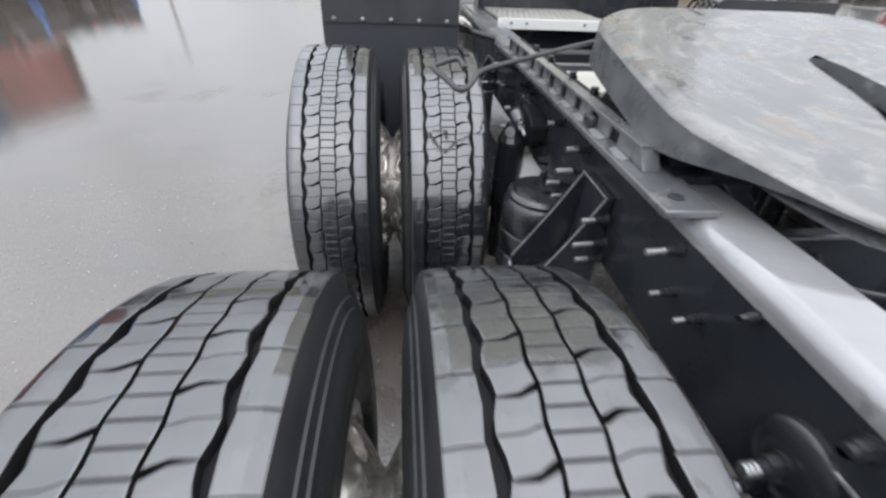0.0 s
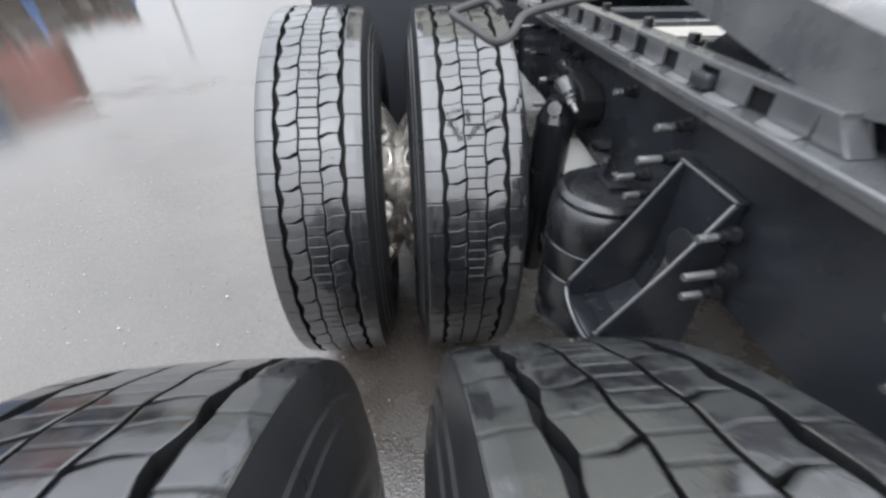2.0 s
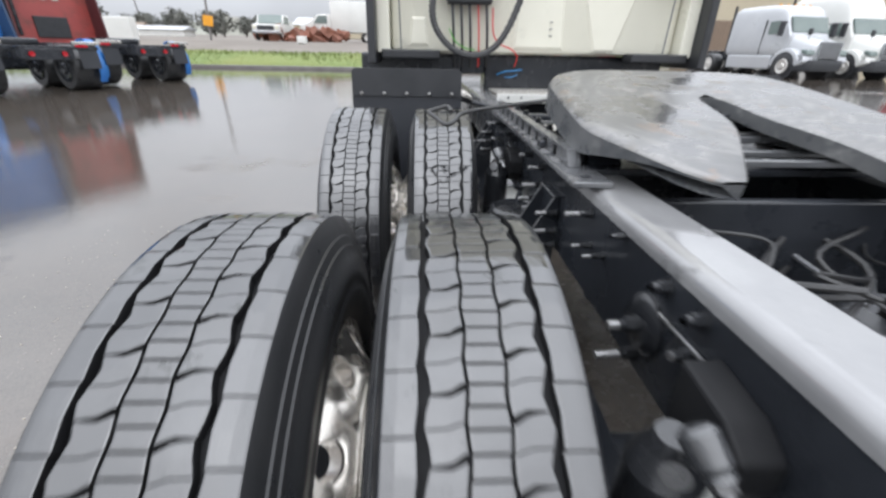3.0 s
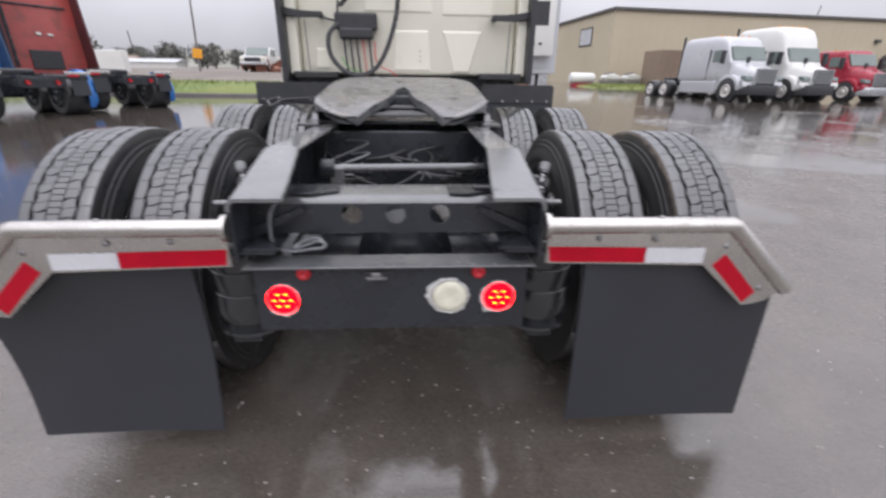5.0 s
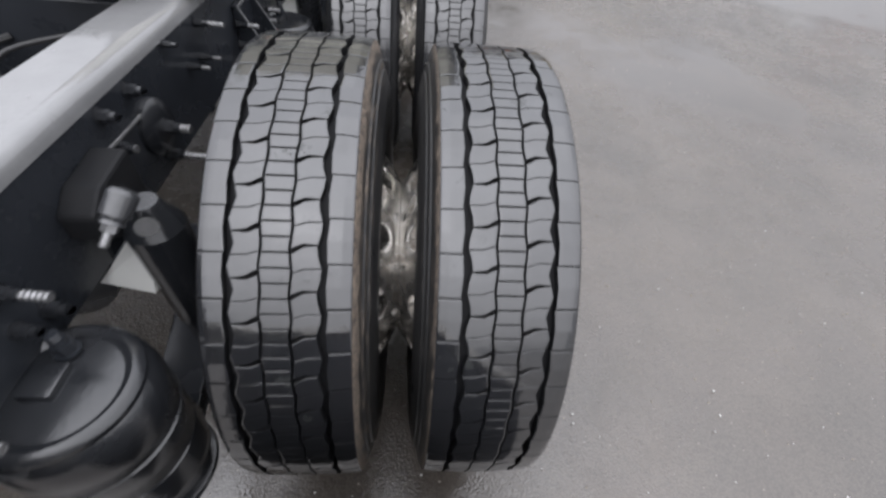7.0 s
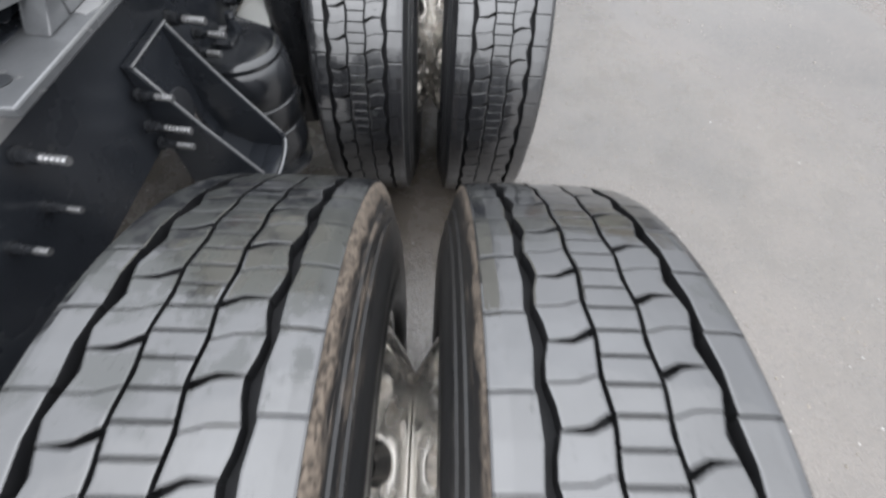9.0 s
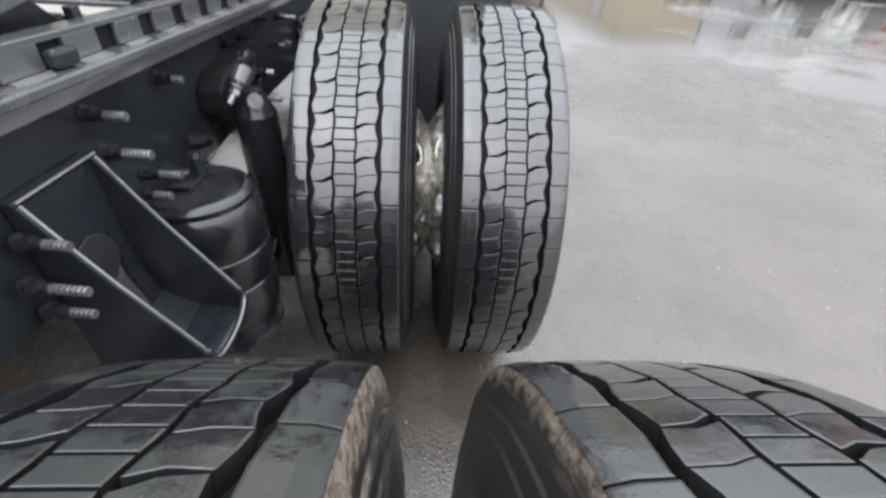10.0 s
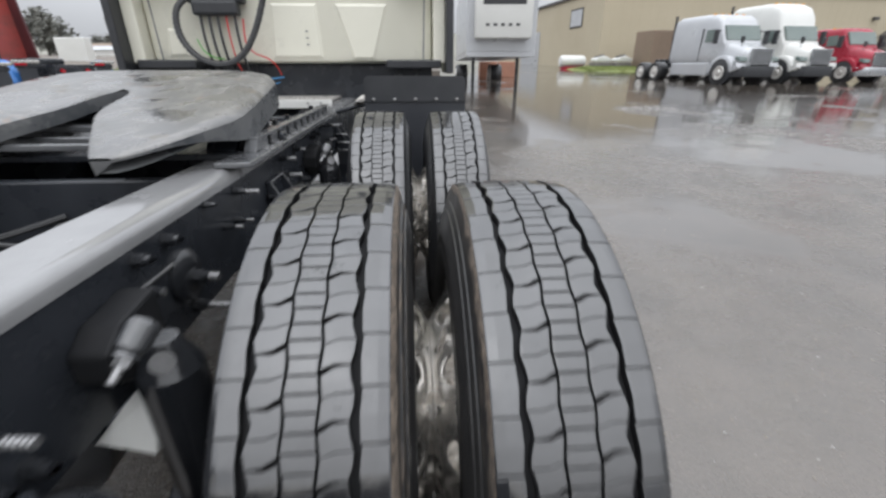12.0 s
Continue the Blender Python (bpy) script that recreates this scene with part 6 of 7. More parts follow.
    prism(bm, [(-1.15, -0.30), (-1.12, -0.72), (-0.78, -1.10), (0.78, -1.10), (1.12, -0.72), (1.15, -0.30), (0.95, -0.30), (0.7, -0.85), (-0.7, -0.85), (-0.95, -0.30)], "z", 0.32, 0.78, 0.04)
    part("bumper", bm, PLASTIC if paint is not RED else CHROME, t, smooth=40)
    bm = B()
    for s in (-1, 1):
        box(bm, (s * 0.43 - 0.05, 0.6, 0.7), (s * 0.43 + 0.05, 6.7, 0.95), 0.01)
    box(bm, (-0.45, 4.7, 0.95), (0.45, 5.7, 1.15), 0.03)
    part("chassis", bm, FRAME, t)
    for k in range(5):
        bm = B()
        box(bm, (-0.8 + k * 0.4 - 0.05, 1.32, roof - 0.05), (-0.8 + k * 0.4 + 0.05, 1.4, roof + 0.02), 0.01)
        part("roof_lamp", bm, ORANGE, t)
    return t


conventional_truck("silver_tractor", (16.6, 20.3, ground_z(20.3) - 0.008), 8, SILVER, 3.1, "silver sleeper tractor parked on the wet yard", sleeper=1.3)
conventional_truck("white_tractor", (19.85, 20.7, ground_z(20.7) - 0.008), 8, WHITE, 3.62, "white high-roof sleeper tractor parked beside the silver one", sleeper=1.3)
conventional_truck("red_tractor", (23.8, 21.4, ground_z(21.4) - 0.008), 8, RED, 2.78, "red day-cab tractor parked beside the white one", sleeper=0.0).scale = (0.92, 0.92, 0.92)


def parked_chassis(name, at, turn, paint, label, roof=3.9):
    """A tractor seen from behind: sleeper at the far end, bare rails, dual wheels and fenders."""
    t = thing(name, at, turn, label, "truck", "tractors parked at the yard's edge")
    bm = B()
    loft(bm, [(3.9, 1.17, 1.0, roof - 0.12, 0.05), (4.0, 1.2, 0.95, roof, 0.06), (4.9, 1.2, 0.95, roof - 0.05, 0.10)], 36, 10.0)
    loft(bm, [(4.9, 1.12, 0.95, roof - 0.6, 0.12), (6.0, 1.1, 0.9, roof - 1.1, 0.12), (6.6, 1.08, 0.9, 1.9, 0.06), (8.2, 1.0, 0.7, 1.6, 0.1)], 28, 7.0)
    body = part("cab", bm, paint, t, smooth=50)
    for s in (-1, 1):
        bm = B()
        rows = [[bm.verts.new((s * (x + d), y, z)) for x, y, z in ((1.17, 3.25, 1.05), (1.17, 4.1, 1.0), (1.08, 4.1, roof - 0.08), (1.08, 3.5, roof - 0.2))] for d in (0.0, 0.05)]
        bm.faces.new(rows[0]), bm.faces.new(rows[1][::-1])
        for i in range(4):
            bm.faces.new((rows[0][i], rows[0][(i + 1) % 4], rows[1][(i + 1) % 4], rows[1][i]))
        part("side_extender", bm, MAROON if paint is RUST_RED else NAVY, body, "side extender in a shade-darkened tone of the cab paint")
    bm = B()
    prism(bm, [(3.84, roof - 0.42), (3.98, roof - 0.46), (4.2, roof + 0.05), (3.94, roof - 0.02)], "x", -1.10, 1.10, 0.02)
    part("roof_fairing", bm, MAROON if paint is RUST_RED else NAVY, body, "dark roof fairing edge")
    for x0, x1, z0, z1, mat in ((-0.45, 0.45, 1.15, 1.75, PLASTIC), (-0.95, 0.9, 3.05, 3.12, FRAME), (-0.12, 0.02, 2.2, 2.3, WHITE), (0.18, 0.36, 2.2, 2.27, WHITE), (-0.9, -0.8, 1.2, 3.0, FRAME)):
        bm = B()
        box(bm, (x0, 3.86, z0), (x1, 3.91, z1), 0.02)
        part("back_fitting", bm, mat, body)
    bm = B()
    for s in (-1, 1):
        box(bm, (s * 0.43 - 0.05, -1.0, 0.75), (s * 0.43 + 0.05, 4.6, 1.0), 0.01)
    box(bm, (-0.45, -0.98, 0.72), (0.45, -0.9, 0.95), 0.01)
    box(bm, (-0.45, 0.3, 1.0), (0.45, 1.2, 1.16), 0.05)
    box(bm, (-1.0, 2.3, 0.4), (1.0, 4.6, 1.02), 0.08)
    box(bm, (-1.15, -0.70, 0.92), (1.15, -0.62, 1.0), 0.01)
    part("chassis", bm, FRAME, t)
    for s in (-1, 1):
        for y in (0.0, 1.33):
            road_wheel(t, s * 0.95, y, w=0.62, rim=FRAME)
        bm = B()
        lo, hi = sorted((s * 0.62, s * 1.22))
        prism(bm, [(-0.70, 0.52), (-0.69, 0.52), (-0.66, 1.02), (-0.67, 1.02)], "x", s * 0.92 - 0.2, s * 0.92 + 0.2)
        part("mud_flap", bm, FLAP, t)
        bm = B()
        box(bm, (lo, -0.72, 1.02), (hi, -0.66, 1.10), 0.015)
        part("flap_bar", bm, STAINLESS, t)
        bm = B()
        box(bm, (lo + 0.05, -0.726, 0.98), (lo + 0.3, -0.718, 1.03), 0.0)
        part("tape", bm, TAPE_RED, t)
        bm = B()
        arch = [(0.62 * math.cos(radians(a)), 0.5 + 0.62 * math.sin(radians(a))) for a in range(64, 212, 12)]
        prism(bm, arch + [(y * 0.95, 0.5 + (z - 0.5) * 0.95) for y, z in arch[::-1]], "x", *((hi - 0.13, hi + 0.02) if s > 0 else (lo - 0.02, lo + 0.16)))
        part("fender", bm, BLUE, t, smooth=40)
        bm = B()
        lathe(bm, [(-1.02, 0.002), (-1.03, 0.05), (-1.0, 0.055)], "y", (s * 0.3, 0, 0.84), n=20)
        part("tail_lamp", bm, LENS_RED, t)
    return t


for k, (name, paint, label) in enumerate((("red_sleeper_tractor", RUST_RED, "faded red sleeper tractor with bare black rails"), ("blue_sleeper_tractor", BLUE, "blue sleeper tractor with bare black rails"),
                                         ("red_sleeper_tractor", RUST_RED, "faded red sleeper tractor next to the blue one"))):
    x, y = (-9.1, -9.85, -11.6)[k], 13.0 - 2.65 * k
    parked_chassis(name, (x, y, ground_z(y) - 0.008), 61, paint, label, 4.3)

# refrigerated trailer beyond the cab
tr = thing("refrigerated_trailer", (4.05, 15.4, ground_z(15.4) - 0.008), -4, "white refrigerated trailer standing on its landing legs", "trailer")
bm = B()
box(bm, (-1.2, 0.0, 1.35), (1.2, 12.0, 4.0), 0.04)
part("box", bm, SILVER, tr)
bm = B()
box(bm, (-0.95, -0.55, 1.75), (0.95, 0.0, 3.9), 0.08)
unit = part("cooling_unit", bm, WHITE, tr, "white cooling unit with black grille", smooth=40)
bm = B()
box(bm, (-0.7, -0.565, 2.75), (0.7, -0.548, 3.5), 0.004)
part("grille", bm, PLASTIC, unit)
for k in range(5):
    bm = B()
    box(bm, (-0.6 + k * 0.25, -0.56, 2.12), (-0.48 + k * 0.25, -0.548, 2.2))
    part("vent", bm, PLASTIC, unit)
bm = B()
box(bm, (-1.2, -0.02, 1.2), (1.2, 12.0, 1.36), 0.01)
part("bottom_rail", bm, SILVER, tr)
for s in (-1, 1):
    bm = B()
    box(bm, (s * 0.85 - 0.06, 1.6, 0.03), (s * 0.85 + 0.06, 1.72, 1.2), 0.01)
    box(bm, (s * 0.85 - 0.14, 1.5, 0.0), (s * 0.85 + 0.14, 1.82, 0.03), 0.01)
    part("landing_leg", bm, FRAME, tr)
    for y in (9.6, 10.9):
        road_wheel(tr, s * 0.95, y, w=0.6)

for k in range(2):
    bm = B()
    x = 5.2 + k * 1.15
    z = ground_z(28.0) - 0.03
    prism(bm, [(27.6, z), (28.4, z), (28.25, z + 0.9), (27.75, z + 0.9)], "x", x, x + 1.05, 0.04)
    tagged(part("barrier", bm, BARRIER), "faded orange plastic barrier beyond the trailer", "barrier", "barriers beyond the trailer")

# ---- hall, yard clutter and distance ----
hall = thing("warehouse", (20.4, 46.5, ground_z(46.5) - 0.05), 6.6, "long beige metal-clad warehouse with a low dark-edged roof", "building")
bm = B()
box(bm, (0, 0, 0), (39.5, 34, 7.2))
part("wall", bm, BEIGE, hall)
for k in range(39):
    bm = B()
    box(bm, (k + 0.02, -0.012, 0.1), (k + 0.12, 0.0, 7.15))
    part("siding_rib", bm, BEIGE, hall)
for k in range(34):
    bm = B()
    box(bm, (-0.012, k + 0.02, 0.1), (0.0, k + 0.12, 7.15))
    part("siding_rib", bm, BEIGE, hall)
bm = B()
box(bm, (-0.25, -0.25, 7.2), (39.75, 34.25, 7.5), 0.03)
roof = part("roof", bm, TRIM, hall, "low roof with dark edge")
bm = B()
box(bm, (-0.06, 4.3, 4.2), (-0.035, 7.3, 6.15), 0.0)
frame_win = part("window", bm, TRIM, hall, "large pale window in a dark frame")
bm = B()
box(bm, (-0.08, 4.5, 4.38), (-0.06, 7.1, 5.97), 0.0)
part("pane", bm, SILVER, frame_win)
bm = B()
box(bm, (-0.07, 16, 0), (-0.036, 23, 4.5))
part("door", bm, SILVER, hall, "roll-up door")
for x, z in ((24, 5.0), (33, 5.0)):
    bm = B()
    box(bm, (x, -0.35, z), (x + 0.7, -0.036, z + 0.35), 0.05)
    part("wall_lamp", bm, TRIM, hall)
for x in (5.5,):
    bm = B()
    rod(bm, (x + 24, 5, 7.5), (x + 24.4, 5, 9.4), 0.06)
    part("mast", bm, POLE, roof)

container = thing("storage_container", (22.3, 39.5, ground_z(39.5) - 0.05), 8, "weathered brown storage container beside the hall", "container")
bm = B()
box(bm, (0, 0, 0), (7.5, 2.6, 3.3), 0.02)
part("body", bm, TAN, container)
for k in range(24):
    bm = B()
    box(bm, (0.15 + k * 0.31, -0.05, 0.15), (0.30 + k * 0.31, 0.0, 3.15))
    part("corrugation", bm, TAN, container)

rm = random.Random(77)
bm = B()
rings = []
for i in range(41):
    x = 15.6 + i * 0.17
    end = min(1.0, i / 8, (40 - i) / 8)
    rings.append([bm.verts.new((x, 36.8 + 1.2 * (1 - end) + j * 0.55 + (rm.uniform(-0.3, 0.3) if j < 3 else 0), ground_z(36.8 + j * 0.55) - 0.03 + end * 0.26 * math.sin(min(1.0, j / 7) * math.pi / 2) + rm.uniform(0.0, 0.07) * (0 < j < 9))) for j in range(11)])
for a, b in zip(rings, rings[1:]):
    for j in range(10):
        bm.faces.new((a[j], b[j], b[j + 1], a[j + 1]))
for _ in range(2000):
    x, y = rm.uniform(16.0, 22.0), rm.uniform(37.2, 41.5)
    z = ground_z(y) + 0.22 * min(1.0, (y - 36.9) / 3.0) * min(1.0, (x - 15.6) / 1.4, (22.4 - x) / 1.4)
    w, h, a = 0.05, rm.uniform(0.08, 0.18), rm.uniform(0, 3.14)
    bm.faces.new([bm.verts.new(p) for p in ((x - w * math.cos(a), y - w * math.sin(a), z), (x + w * math.cos(a), y + w * math.sin(a), z), (x + rm.uniform(-0.08, 0.08), y + rm.uniform(-0.08, 0.08), z + h))])
tagged(part("rough_grass", bm, GRASS), "ragged strip of yellow-green grass at the yard's edge", "grass", kind="stuff")

tank = thing("water_tank", (16.6, 43.5, ground_z(43.5) - 0.03), 6, "white horizontal tank lying on a red skid", "tank")
bm = B()
lathe(bm, [(-1.3, 0.05), (-1.25, 0.4), (-1.1, 0.5), (1.1, 0.5), (1.25, 0.4), (1.3, 0.05)], "x", (0, 0, 0.75), n=28)
part("barrel", bm, WHITE, tank, smooth=40)
bm = B()
box(bm, (-1.0, -0.45, 0.0), (1.0, 0.45, 0.25), 0.03)
part("skid", bm, RED, tank)
for k, (x, mat) in enumerate(((18.6, WHITE), (20.6, WHITE))):
    ski = thing("covered_boat", (x, 41.5, ground_z(41.5) + 0.30), 20, "small covered boat on a low trailer", "boat", "small boats by the hall")
    ski.scale = (0.8, 0.8, 0.72)
    bm = B()
    prism(bm, [(-1.1, 0.5), (1.2, 0.45), (1.45, 0.85), (0.2, 1.25), (-0.5, 1.1), (-1.15, 0.85)], "y", -0.45, 0.45, 0.12)
    part("hull", bm, mat, ski, smooth=40)
    bm = B()
    prism(bm, [(-0.9, 1.0), (0.5, 1.1), (0.3, 1.42), (0.0, 1.3), (-0.8, 1.18)], "y", -0.2, 0.2, 0.05)
    part("seat", bm, TRIM, ski, smooth=40)
    bm = B()
    box(bm, (-1.2, -0.5, 0.0), (1.2, 0.5, 0.42), 0.05)
    part("trailer", bm, POLE, ski)

bm = B()
bank_rows = [(20.9, 0.0), (21.0, 0.10), (21.6, 0.24), (22.6, 0.42), (24.0, 0.52), (25.0, 0.52), (26.0, 0.40)]
cols = [-82 + 2 * i for i in range(42)]
grid = [[bm.verts.new((x, y - 0.4 + 0.02 * x + 0.25 * math.sin(x * 0.6), z + ground_z(y) + 0.05 * math.sin(x * 0.9 + y))) for x in cols] for y, z in bank_rows]
for a, b in zip(grid, grid[1:]):
    for j in range(len(cols) - 1):
        bm.faces.new((a[j], a[j + 1], b[j + 1], b[j]))
tagged(part("grass_bank", bm, GRASS, smooth=60), "low bank of wet green grass along the yard", "grass", kind="stuff")
bm = B()
rg = random.Random(9)
for k in range(9000):
    x, v = rg.uniform(-40, 0), rg.random()
    y = 20.9 + 3.6 * v ** 1.3
    z = max(0.0, min(0.5, (y - 21.0) * 0.26)) + ground_z(y)
    y += -0.4 + 0.02 * x + 0.25 * math.sin(x * 0.6)
    h, w, a = rg.uniform(0.06, 0.2), rg.uniform(0.015, 0.035), rg.uniform(0, 3.14)
    q = [bm.verts.new((x - w * math.cos(a), y - w * math.sin(a), z - 0.03)), bm.verts.new((x + w * math.cos(a), y + w * math.sin(a), z - 0.03)), bm.verts.new((x + rg.uniform(-0.06, 0.06), y + rg.uniform(-0.06, 0.06), z + h))]
    bm.faces.new(q)
tagged(part("grass_tufts", bm, GRASS), "tufts of wet grass on the bank", "grass", kind="stuff")
bm = B()
box(bm, (-90, 20.15, ground_z(20.3) - 0.03), (0.5, 20.5, ground_z(20.3) + 0.11), 0.02, pose(0, 0, 0, 0, 0, 1.1))
tagged(part("kerb", bm, POLE), "low concrete kerb below the bank", "kerb", kind="structure")
bm = B()
prism(bm, [(24.2, 0.3), (24.2, 1.02), (28.5, 1.42), (33.0, 1.70), (420, 11.2), (420, 9.0)], "x", -300, 2.5)
tagged(part("upper_road", bm, LOT), "raised gravel lot beyond the bank", "ground", kind="structure")


def light_vehicle(name, at, turn, van, label):
    t = thing(name, at, turn, label, "van" if van else "pickup", "pickups on the raised lot")
    bm = B()
    if van:
        prism(bm, [(-2.4, 0.5), (-2.4, 1.2), (-1.5, 1.35), (-1.0, 1.95), (0.0, 2.0), (0.0, 0.5)], "x", -0.95, 0.95, 0.08)
        box(bm, (-1.1, 0.0, 0.7), (1.1, 4.2, 2.9), 0.05)
    else:
        prism(bm, [(-2.6, 0.45), (-2.65, 1.05), (-1.2, 1.15), (-0.7, 1.8), (1.0, 1.85), (1.35, 1.2), (2.7, 1.2), (2.7, 0.45)], "x", -0.97, 0.97, 0.07)
    part("body", bm, WHITE, t, smooth=40)
    bm = B()
    if van:
        prism(bm, [(-1.52, 1.4), (-1.08, 1.9), (-1.1, 1.92), (-1.55, 1.42)], "x", -0.85, 0.85)
    else:
        prism(bm, [(-1.22, 1.2), (-0.75, 1.78), (-0.78, 1.80), (-1.25, 1.22)], "x", -0.86, 0.86)
    part("windscreen", bm, GLASS, t)
    bm = B()
    y = -2.41 if van else -2.66
    box(bm, (-0.6, y - 0.02, 0.7), (0.6, y + 0.03, 1.0), 0.02)
    part("grille", bm, PLASTIC, t)
    bm = B()
    box(bm, (-0.98, y - 0.12, 0.45), (0.98, y + 0.05, 0.65), 0.04)
    part("bumper", bm, CHROME, t)
    for s in (-1, 1):
        bm = B()
        lo, hi = sorted((s * 0.95, s * 0.985))
        prism(bm, [(-1.0, 1.2), (0.95, 1.2), (0.85, 1.72), (-0.65, 1.72)] if not van else [(-1.35, 1.3), (-0.3, 1.3), (-0.3, 1.85), (-0.95, 1.85)], "x", lo, hi)
        part("side_window", bm, GLASS, t)
        bm = B()
        box(bm, (s * 0.8 - 0.12, y - 0.025, 0.78), (s * 0.8 + 0.12, y + 0.02, 0.98), 0.02)
        part("headlight", bm, LENS_WHITE, t)
        for wy in (-1.65, 1.7 if not van else 2.8):
            road_wheel(t, s * 0.85, wy, 0.37, 0.24)
    return t


light_vehicle("pickup", (-12.9, 38.0, 1.82), 4, False, "white pickup parked on the raised lot")
light_vehicle("box_van", (-8.6, 39.0, 1.84), -78, True, "white box van parked beside the pickup on the raised lot")
bm = B()
rs = random.Random(5)
for k in range(40):
    x, y, s = rs.uniform(-13.5, -7.0), rs.uniform(36.0, 38.0), rs.uniform(0.2, 0.55)
    box(bm, (-s, -s * 0.6, -s * 0.5), (s, s * 0.6, s * 0.5), 0.0, pose(x, y, 1.75 + rs.uniform(0.1, 0.75), rs.uniform(-40, 40), rs.uniform(-40, 40), rs.uniform(0, 180)))
tagged(part("scrap_heap", bm, RUST), "low pile of rusty red scrap on the raised lot", "scrap", kind="stuff")
bm = B()
box(bm, (-9.35, 31.0, 1.6), (-8.75, 31.4, 2.05), 0.04)
tagged(part("white_crate", bm, WHITE), "small white crate on the raised lot", "crate")
bm = B()
box(bm, (-21.6, 30.9, 1.5), (-19.75, 31.6, 2.95), 0.05)
tagged(part("white_trailer", bm, WHITE), "white box trailer beyond the parked tractors", "trailer")

street_lamp = thing("street_lamp", (-16.66, 35.0, 1.75), 0, "leaning grey street lamp with a curved arm", "lamp post")
bm = B()
rod(bm, (0.0, 0, -0.2), (0.1, 0, 3.0), 0.085, 0.075, n=10)
rod(bm, (0.1, 0, 3.0), (0.2, 0, 6.0), 0.075, 0.055, n=10)
part("post", bm, POLE, street_lamp)
bm = B()
tube(bm, curve_points([(0.2, 0, 6.0), (0.1, 0, 6.2), (-0.5, 0, 6.4), (-1.2, 0, 6.55)], 5), 0.04, 8)
part("arm", bm, POLE, street_lamp)
bm = B()
box(bm, (-1.75, -0.12, 6.52), (-1.1, 0.12, 6.66), 0.04)
part("head", bm, POLE, street_lamp)
bm = B()
prism(bm, [(-0.36, 0.95), (0.34, 0.88), (0.42, 1.55), (-0.28, 1.63)], "y", 34.86, 34.90, 0.01)
tagged(part("warning_sign", bm, ORANGE), "orange warning sign on the lamp post", "sign").location = (-16.62, 0, 1.75)
bm = B()
rod(bm, (-53.0, 90, 2.8), (-53.6, 90, 9.4), 0.16, 0.11, n=10)
tagged(part("utility_pole", bm, POLE), "weathered wooden utility pole", "pole")


def tree(at, height, seed):
    r = random.Random(seed)
    t = thing("tree", at, r.uniform(0, 360), "bare-looking grey-green tree in the distance", "tree", "distant trees")
    bm = B()
    rod(bm, (0, 0, 0), (0.1, 0, height * 0.5), height * 0.035, height * 0.02, n=8)
    for k in range(9):
        a = r.uniform(0, 6.28)
        z = height * r.uniform(0.3, 0.6)
        rod(bm, (0.05, 0, z), (height * 0.3 * math.cos(a), height * 0.3 * math.sin(a), z + height * r.uniform(0.12, 0.32)), height * 0.013, height * 0.004, n=6)
    part("trunk", bm, BARK, t)
    bm = B()
    for k in range(520):
        a, v, q = r.uniform(0, 6.28), r.uniform(-1, 1), r.random() ** 0.4
        rr = height * 0.5 * q * (0.75 + 0.5 * math.sin(3 * a + seed))
        c = Vector((rr * math.cos(a) * math.sqrt(1 - v * v), rr * math.sin(a) * math.sqrt(1 - v * v), height * 0.55 + height * 0.45 * v * q))
        for m in range(3):
            s = height * r.uniform(0.04, 0.08)
            o = [Vector((r.uniform(-s, s), r.uniform(-s, s), r.uniform(-s, s))) for _ in range(3)]
            bm.faces.new([bm.verts.new(c + p) for p in o])
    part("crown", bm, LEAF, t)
    return t


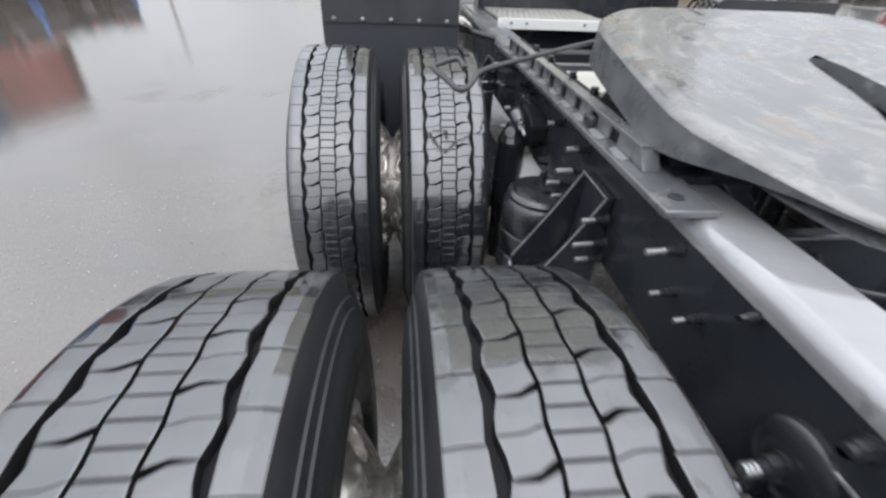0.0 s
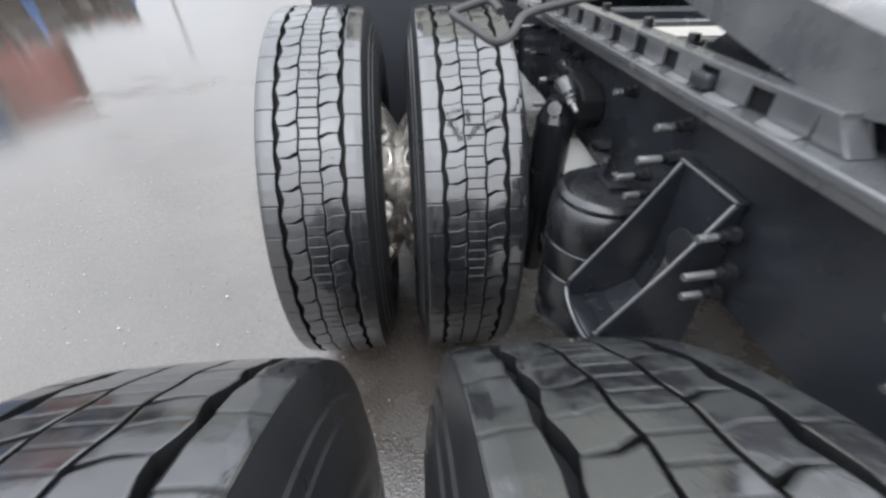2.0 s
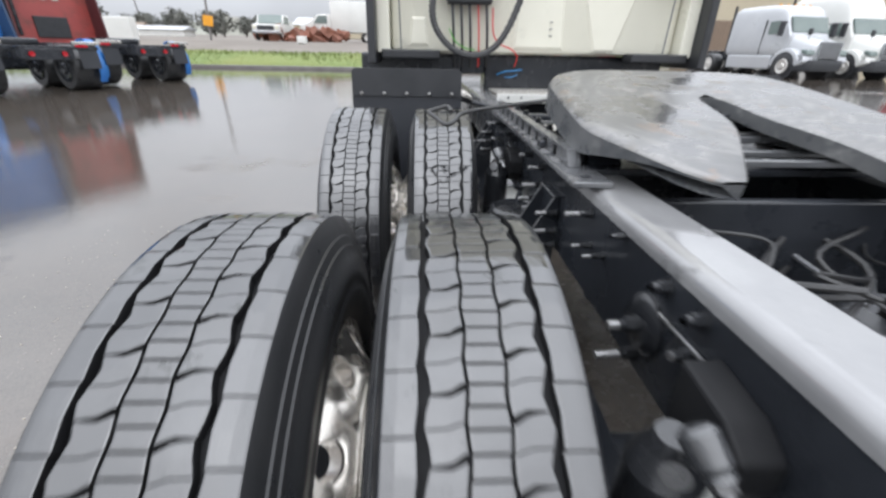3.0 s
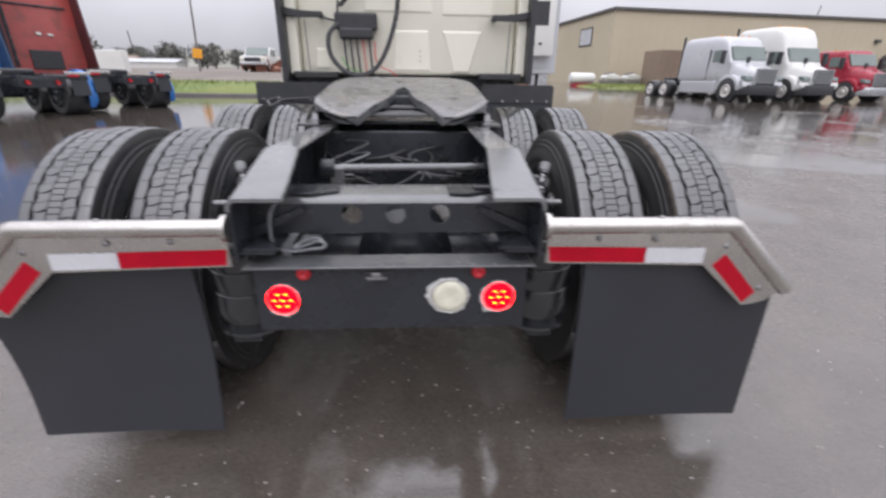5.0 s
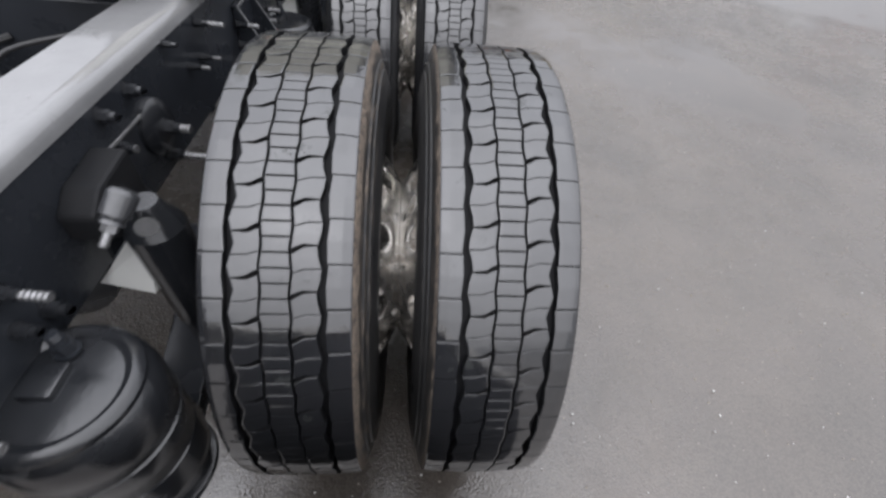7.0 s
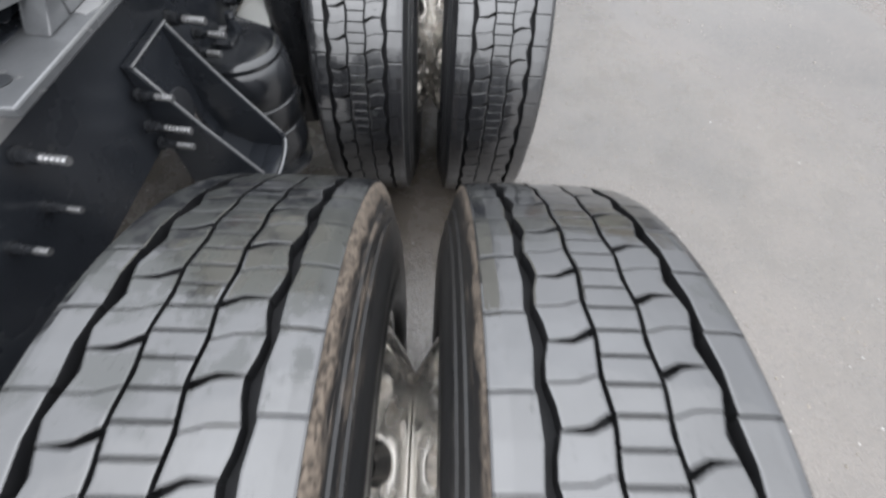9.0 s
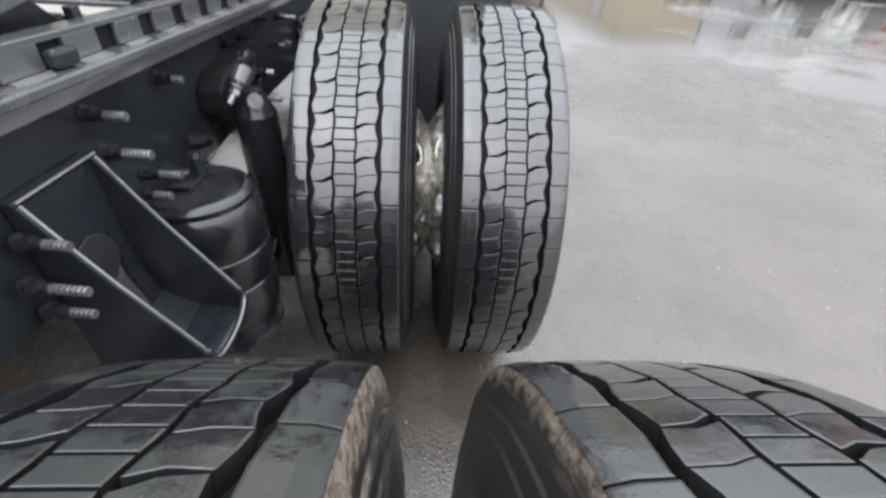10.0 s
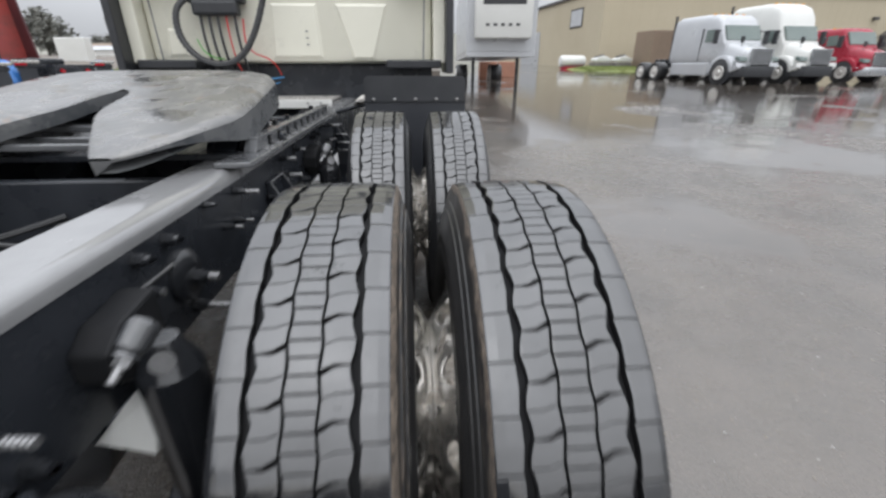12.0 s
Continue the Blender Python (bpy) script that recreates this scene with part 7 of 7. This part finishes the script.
rt = random.Random(31)
for k in range(15):
    x, y = -59 + k * 2.05 + rt.uniform(-0.8, 0.8), 86 + rt.uniform(-3, 5)
    tree((x, y, 1.55 + (y - 28.5) * 0.0245), rt.uniform(3.3, 4.4), 20 + k)
for k, (x, y, h) in enumerate(((-60.5, 84, 7.5), (-62, 88, 6.5), (-24, 118, 4.0), (-18, 122, 4.5), (-10, 126, 4.2))):
    tree((x, y, 1.55 + (y - 28.5) * 0.0245), h, 60 + k)
for k, (x, y, w, d, h, wall, cover) in enumerate(((-46, 80, 12, 4, 0.9, WHITE, SILVER), (-50.3, 82, 4.5, 5, 1.2, TAN, TAN), (-20, 104, 16, 10, 2.4, BEIGE, SILVER))):
    b = thing("far_shed", (x, y, 1.55 + (y - 28.5) * 0.0245), 0, "low pale shed in the distance" if k != 1 else "small reddish-brown shed in the distance", "building", "far sheds")
    bm = B()
    box(bm, (-w / 2, -d / 2, 0), (w / 2, d / 2, h))
    part("wall", bm, wall, b)
    bm = B()
    prism(bm, [(-d / 2 - 0.3, h), (0, h + 0.16 * d), (d / 2 + 0.3, h)], "x", -w / 2 - 0.3, w / 2 + 0.3)
    part("roof", bm, cover, b)
bm = B()
verts = []
for i in range(81):
    x = -420 + i * 11
    h = 20 + 3.5 * math.sin(i * 0.21 + 0.5) + 2.5 * math.sin(i * 0.77 + 1) + 1.2 * math.sin(i * 2.3)
    verts.append((bm.verts.new((x, 330, -0.5)), bm.verts.new((x, 345, h)), bm.verts.new((x, 420, h * 0.4))))
for a, b in zip(verts, verts[1:]):
    bm.faces.new((a[0], b[0], b[1], a[1])), bm.faces.new((a[1], b[1], b[2], a[2]))
tagged(part("far_hills", bm, HILLS, smooth=60), "low misty hills on the horizon", "hills", kind="structure")

# beyond the end of the warehouse
shed = thing("grey_barn", (56.0, 48.0, ground_z(48) - 0.05), 14, "weathered grey barn beyond the warehouse", "building")
bm = B()
prism(bm, [(0, 0), (7, 0), (7, 3.4), (3.5, 5.6), (0, 3.4)], "y", 0, 10)
part("wall", bm, POLE, shed)
bm = B()
prism(bm, [(-0.3, 3.3), (3.5, 5.75), (7.3, 3.3), (7.3, 3.5), (3.5, 5.95), (-0.3, 3.5)], "y", -0.3, 10.3)
part("roof", bm, TRIM, shed)
light_vehicle("pickup", (54.6, 44.2, ground_z(44.2) - 0.02), 60, False, "white pickup parked beyond the warehouse")
bm = B()
rb = random.Random(8)
for k in range(160):
    c, s = Vector((rb.uniform(44.5, 53.0), rb.uniform(36.0, 38.0), ground_z(37) + rb.uniform(0.0, 0.9))), rb.uniform(0.15, 0.4)
    bm.faces.new([bm.verts.new(c + Vector((rb.uniform(-s, s), rb.uniform(-s, s), rb.uniform(-s, s)))) for _ in range(3)])
    bm.faces.new([bm.verts.new(c + Vector((rb.uniform(-s, s), rb.uniform(-s, s), rb.uniform(-s, s)))) for _ in range(3)])
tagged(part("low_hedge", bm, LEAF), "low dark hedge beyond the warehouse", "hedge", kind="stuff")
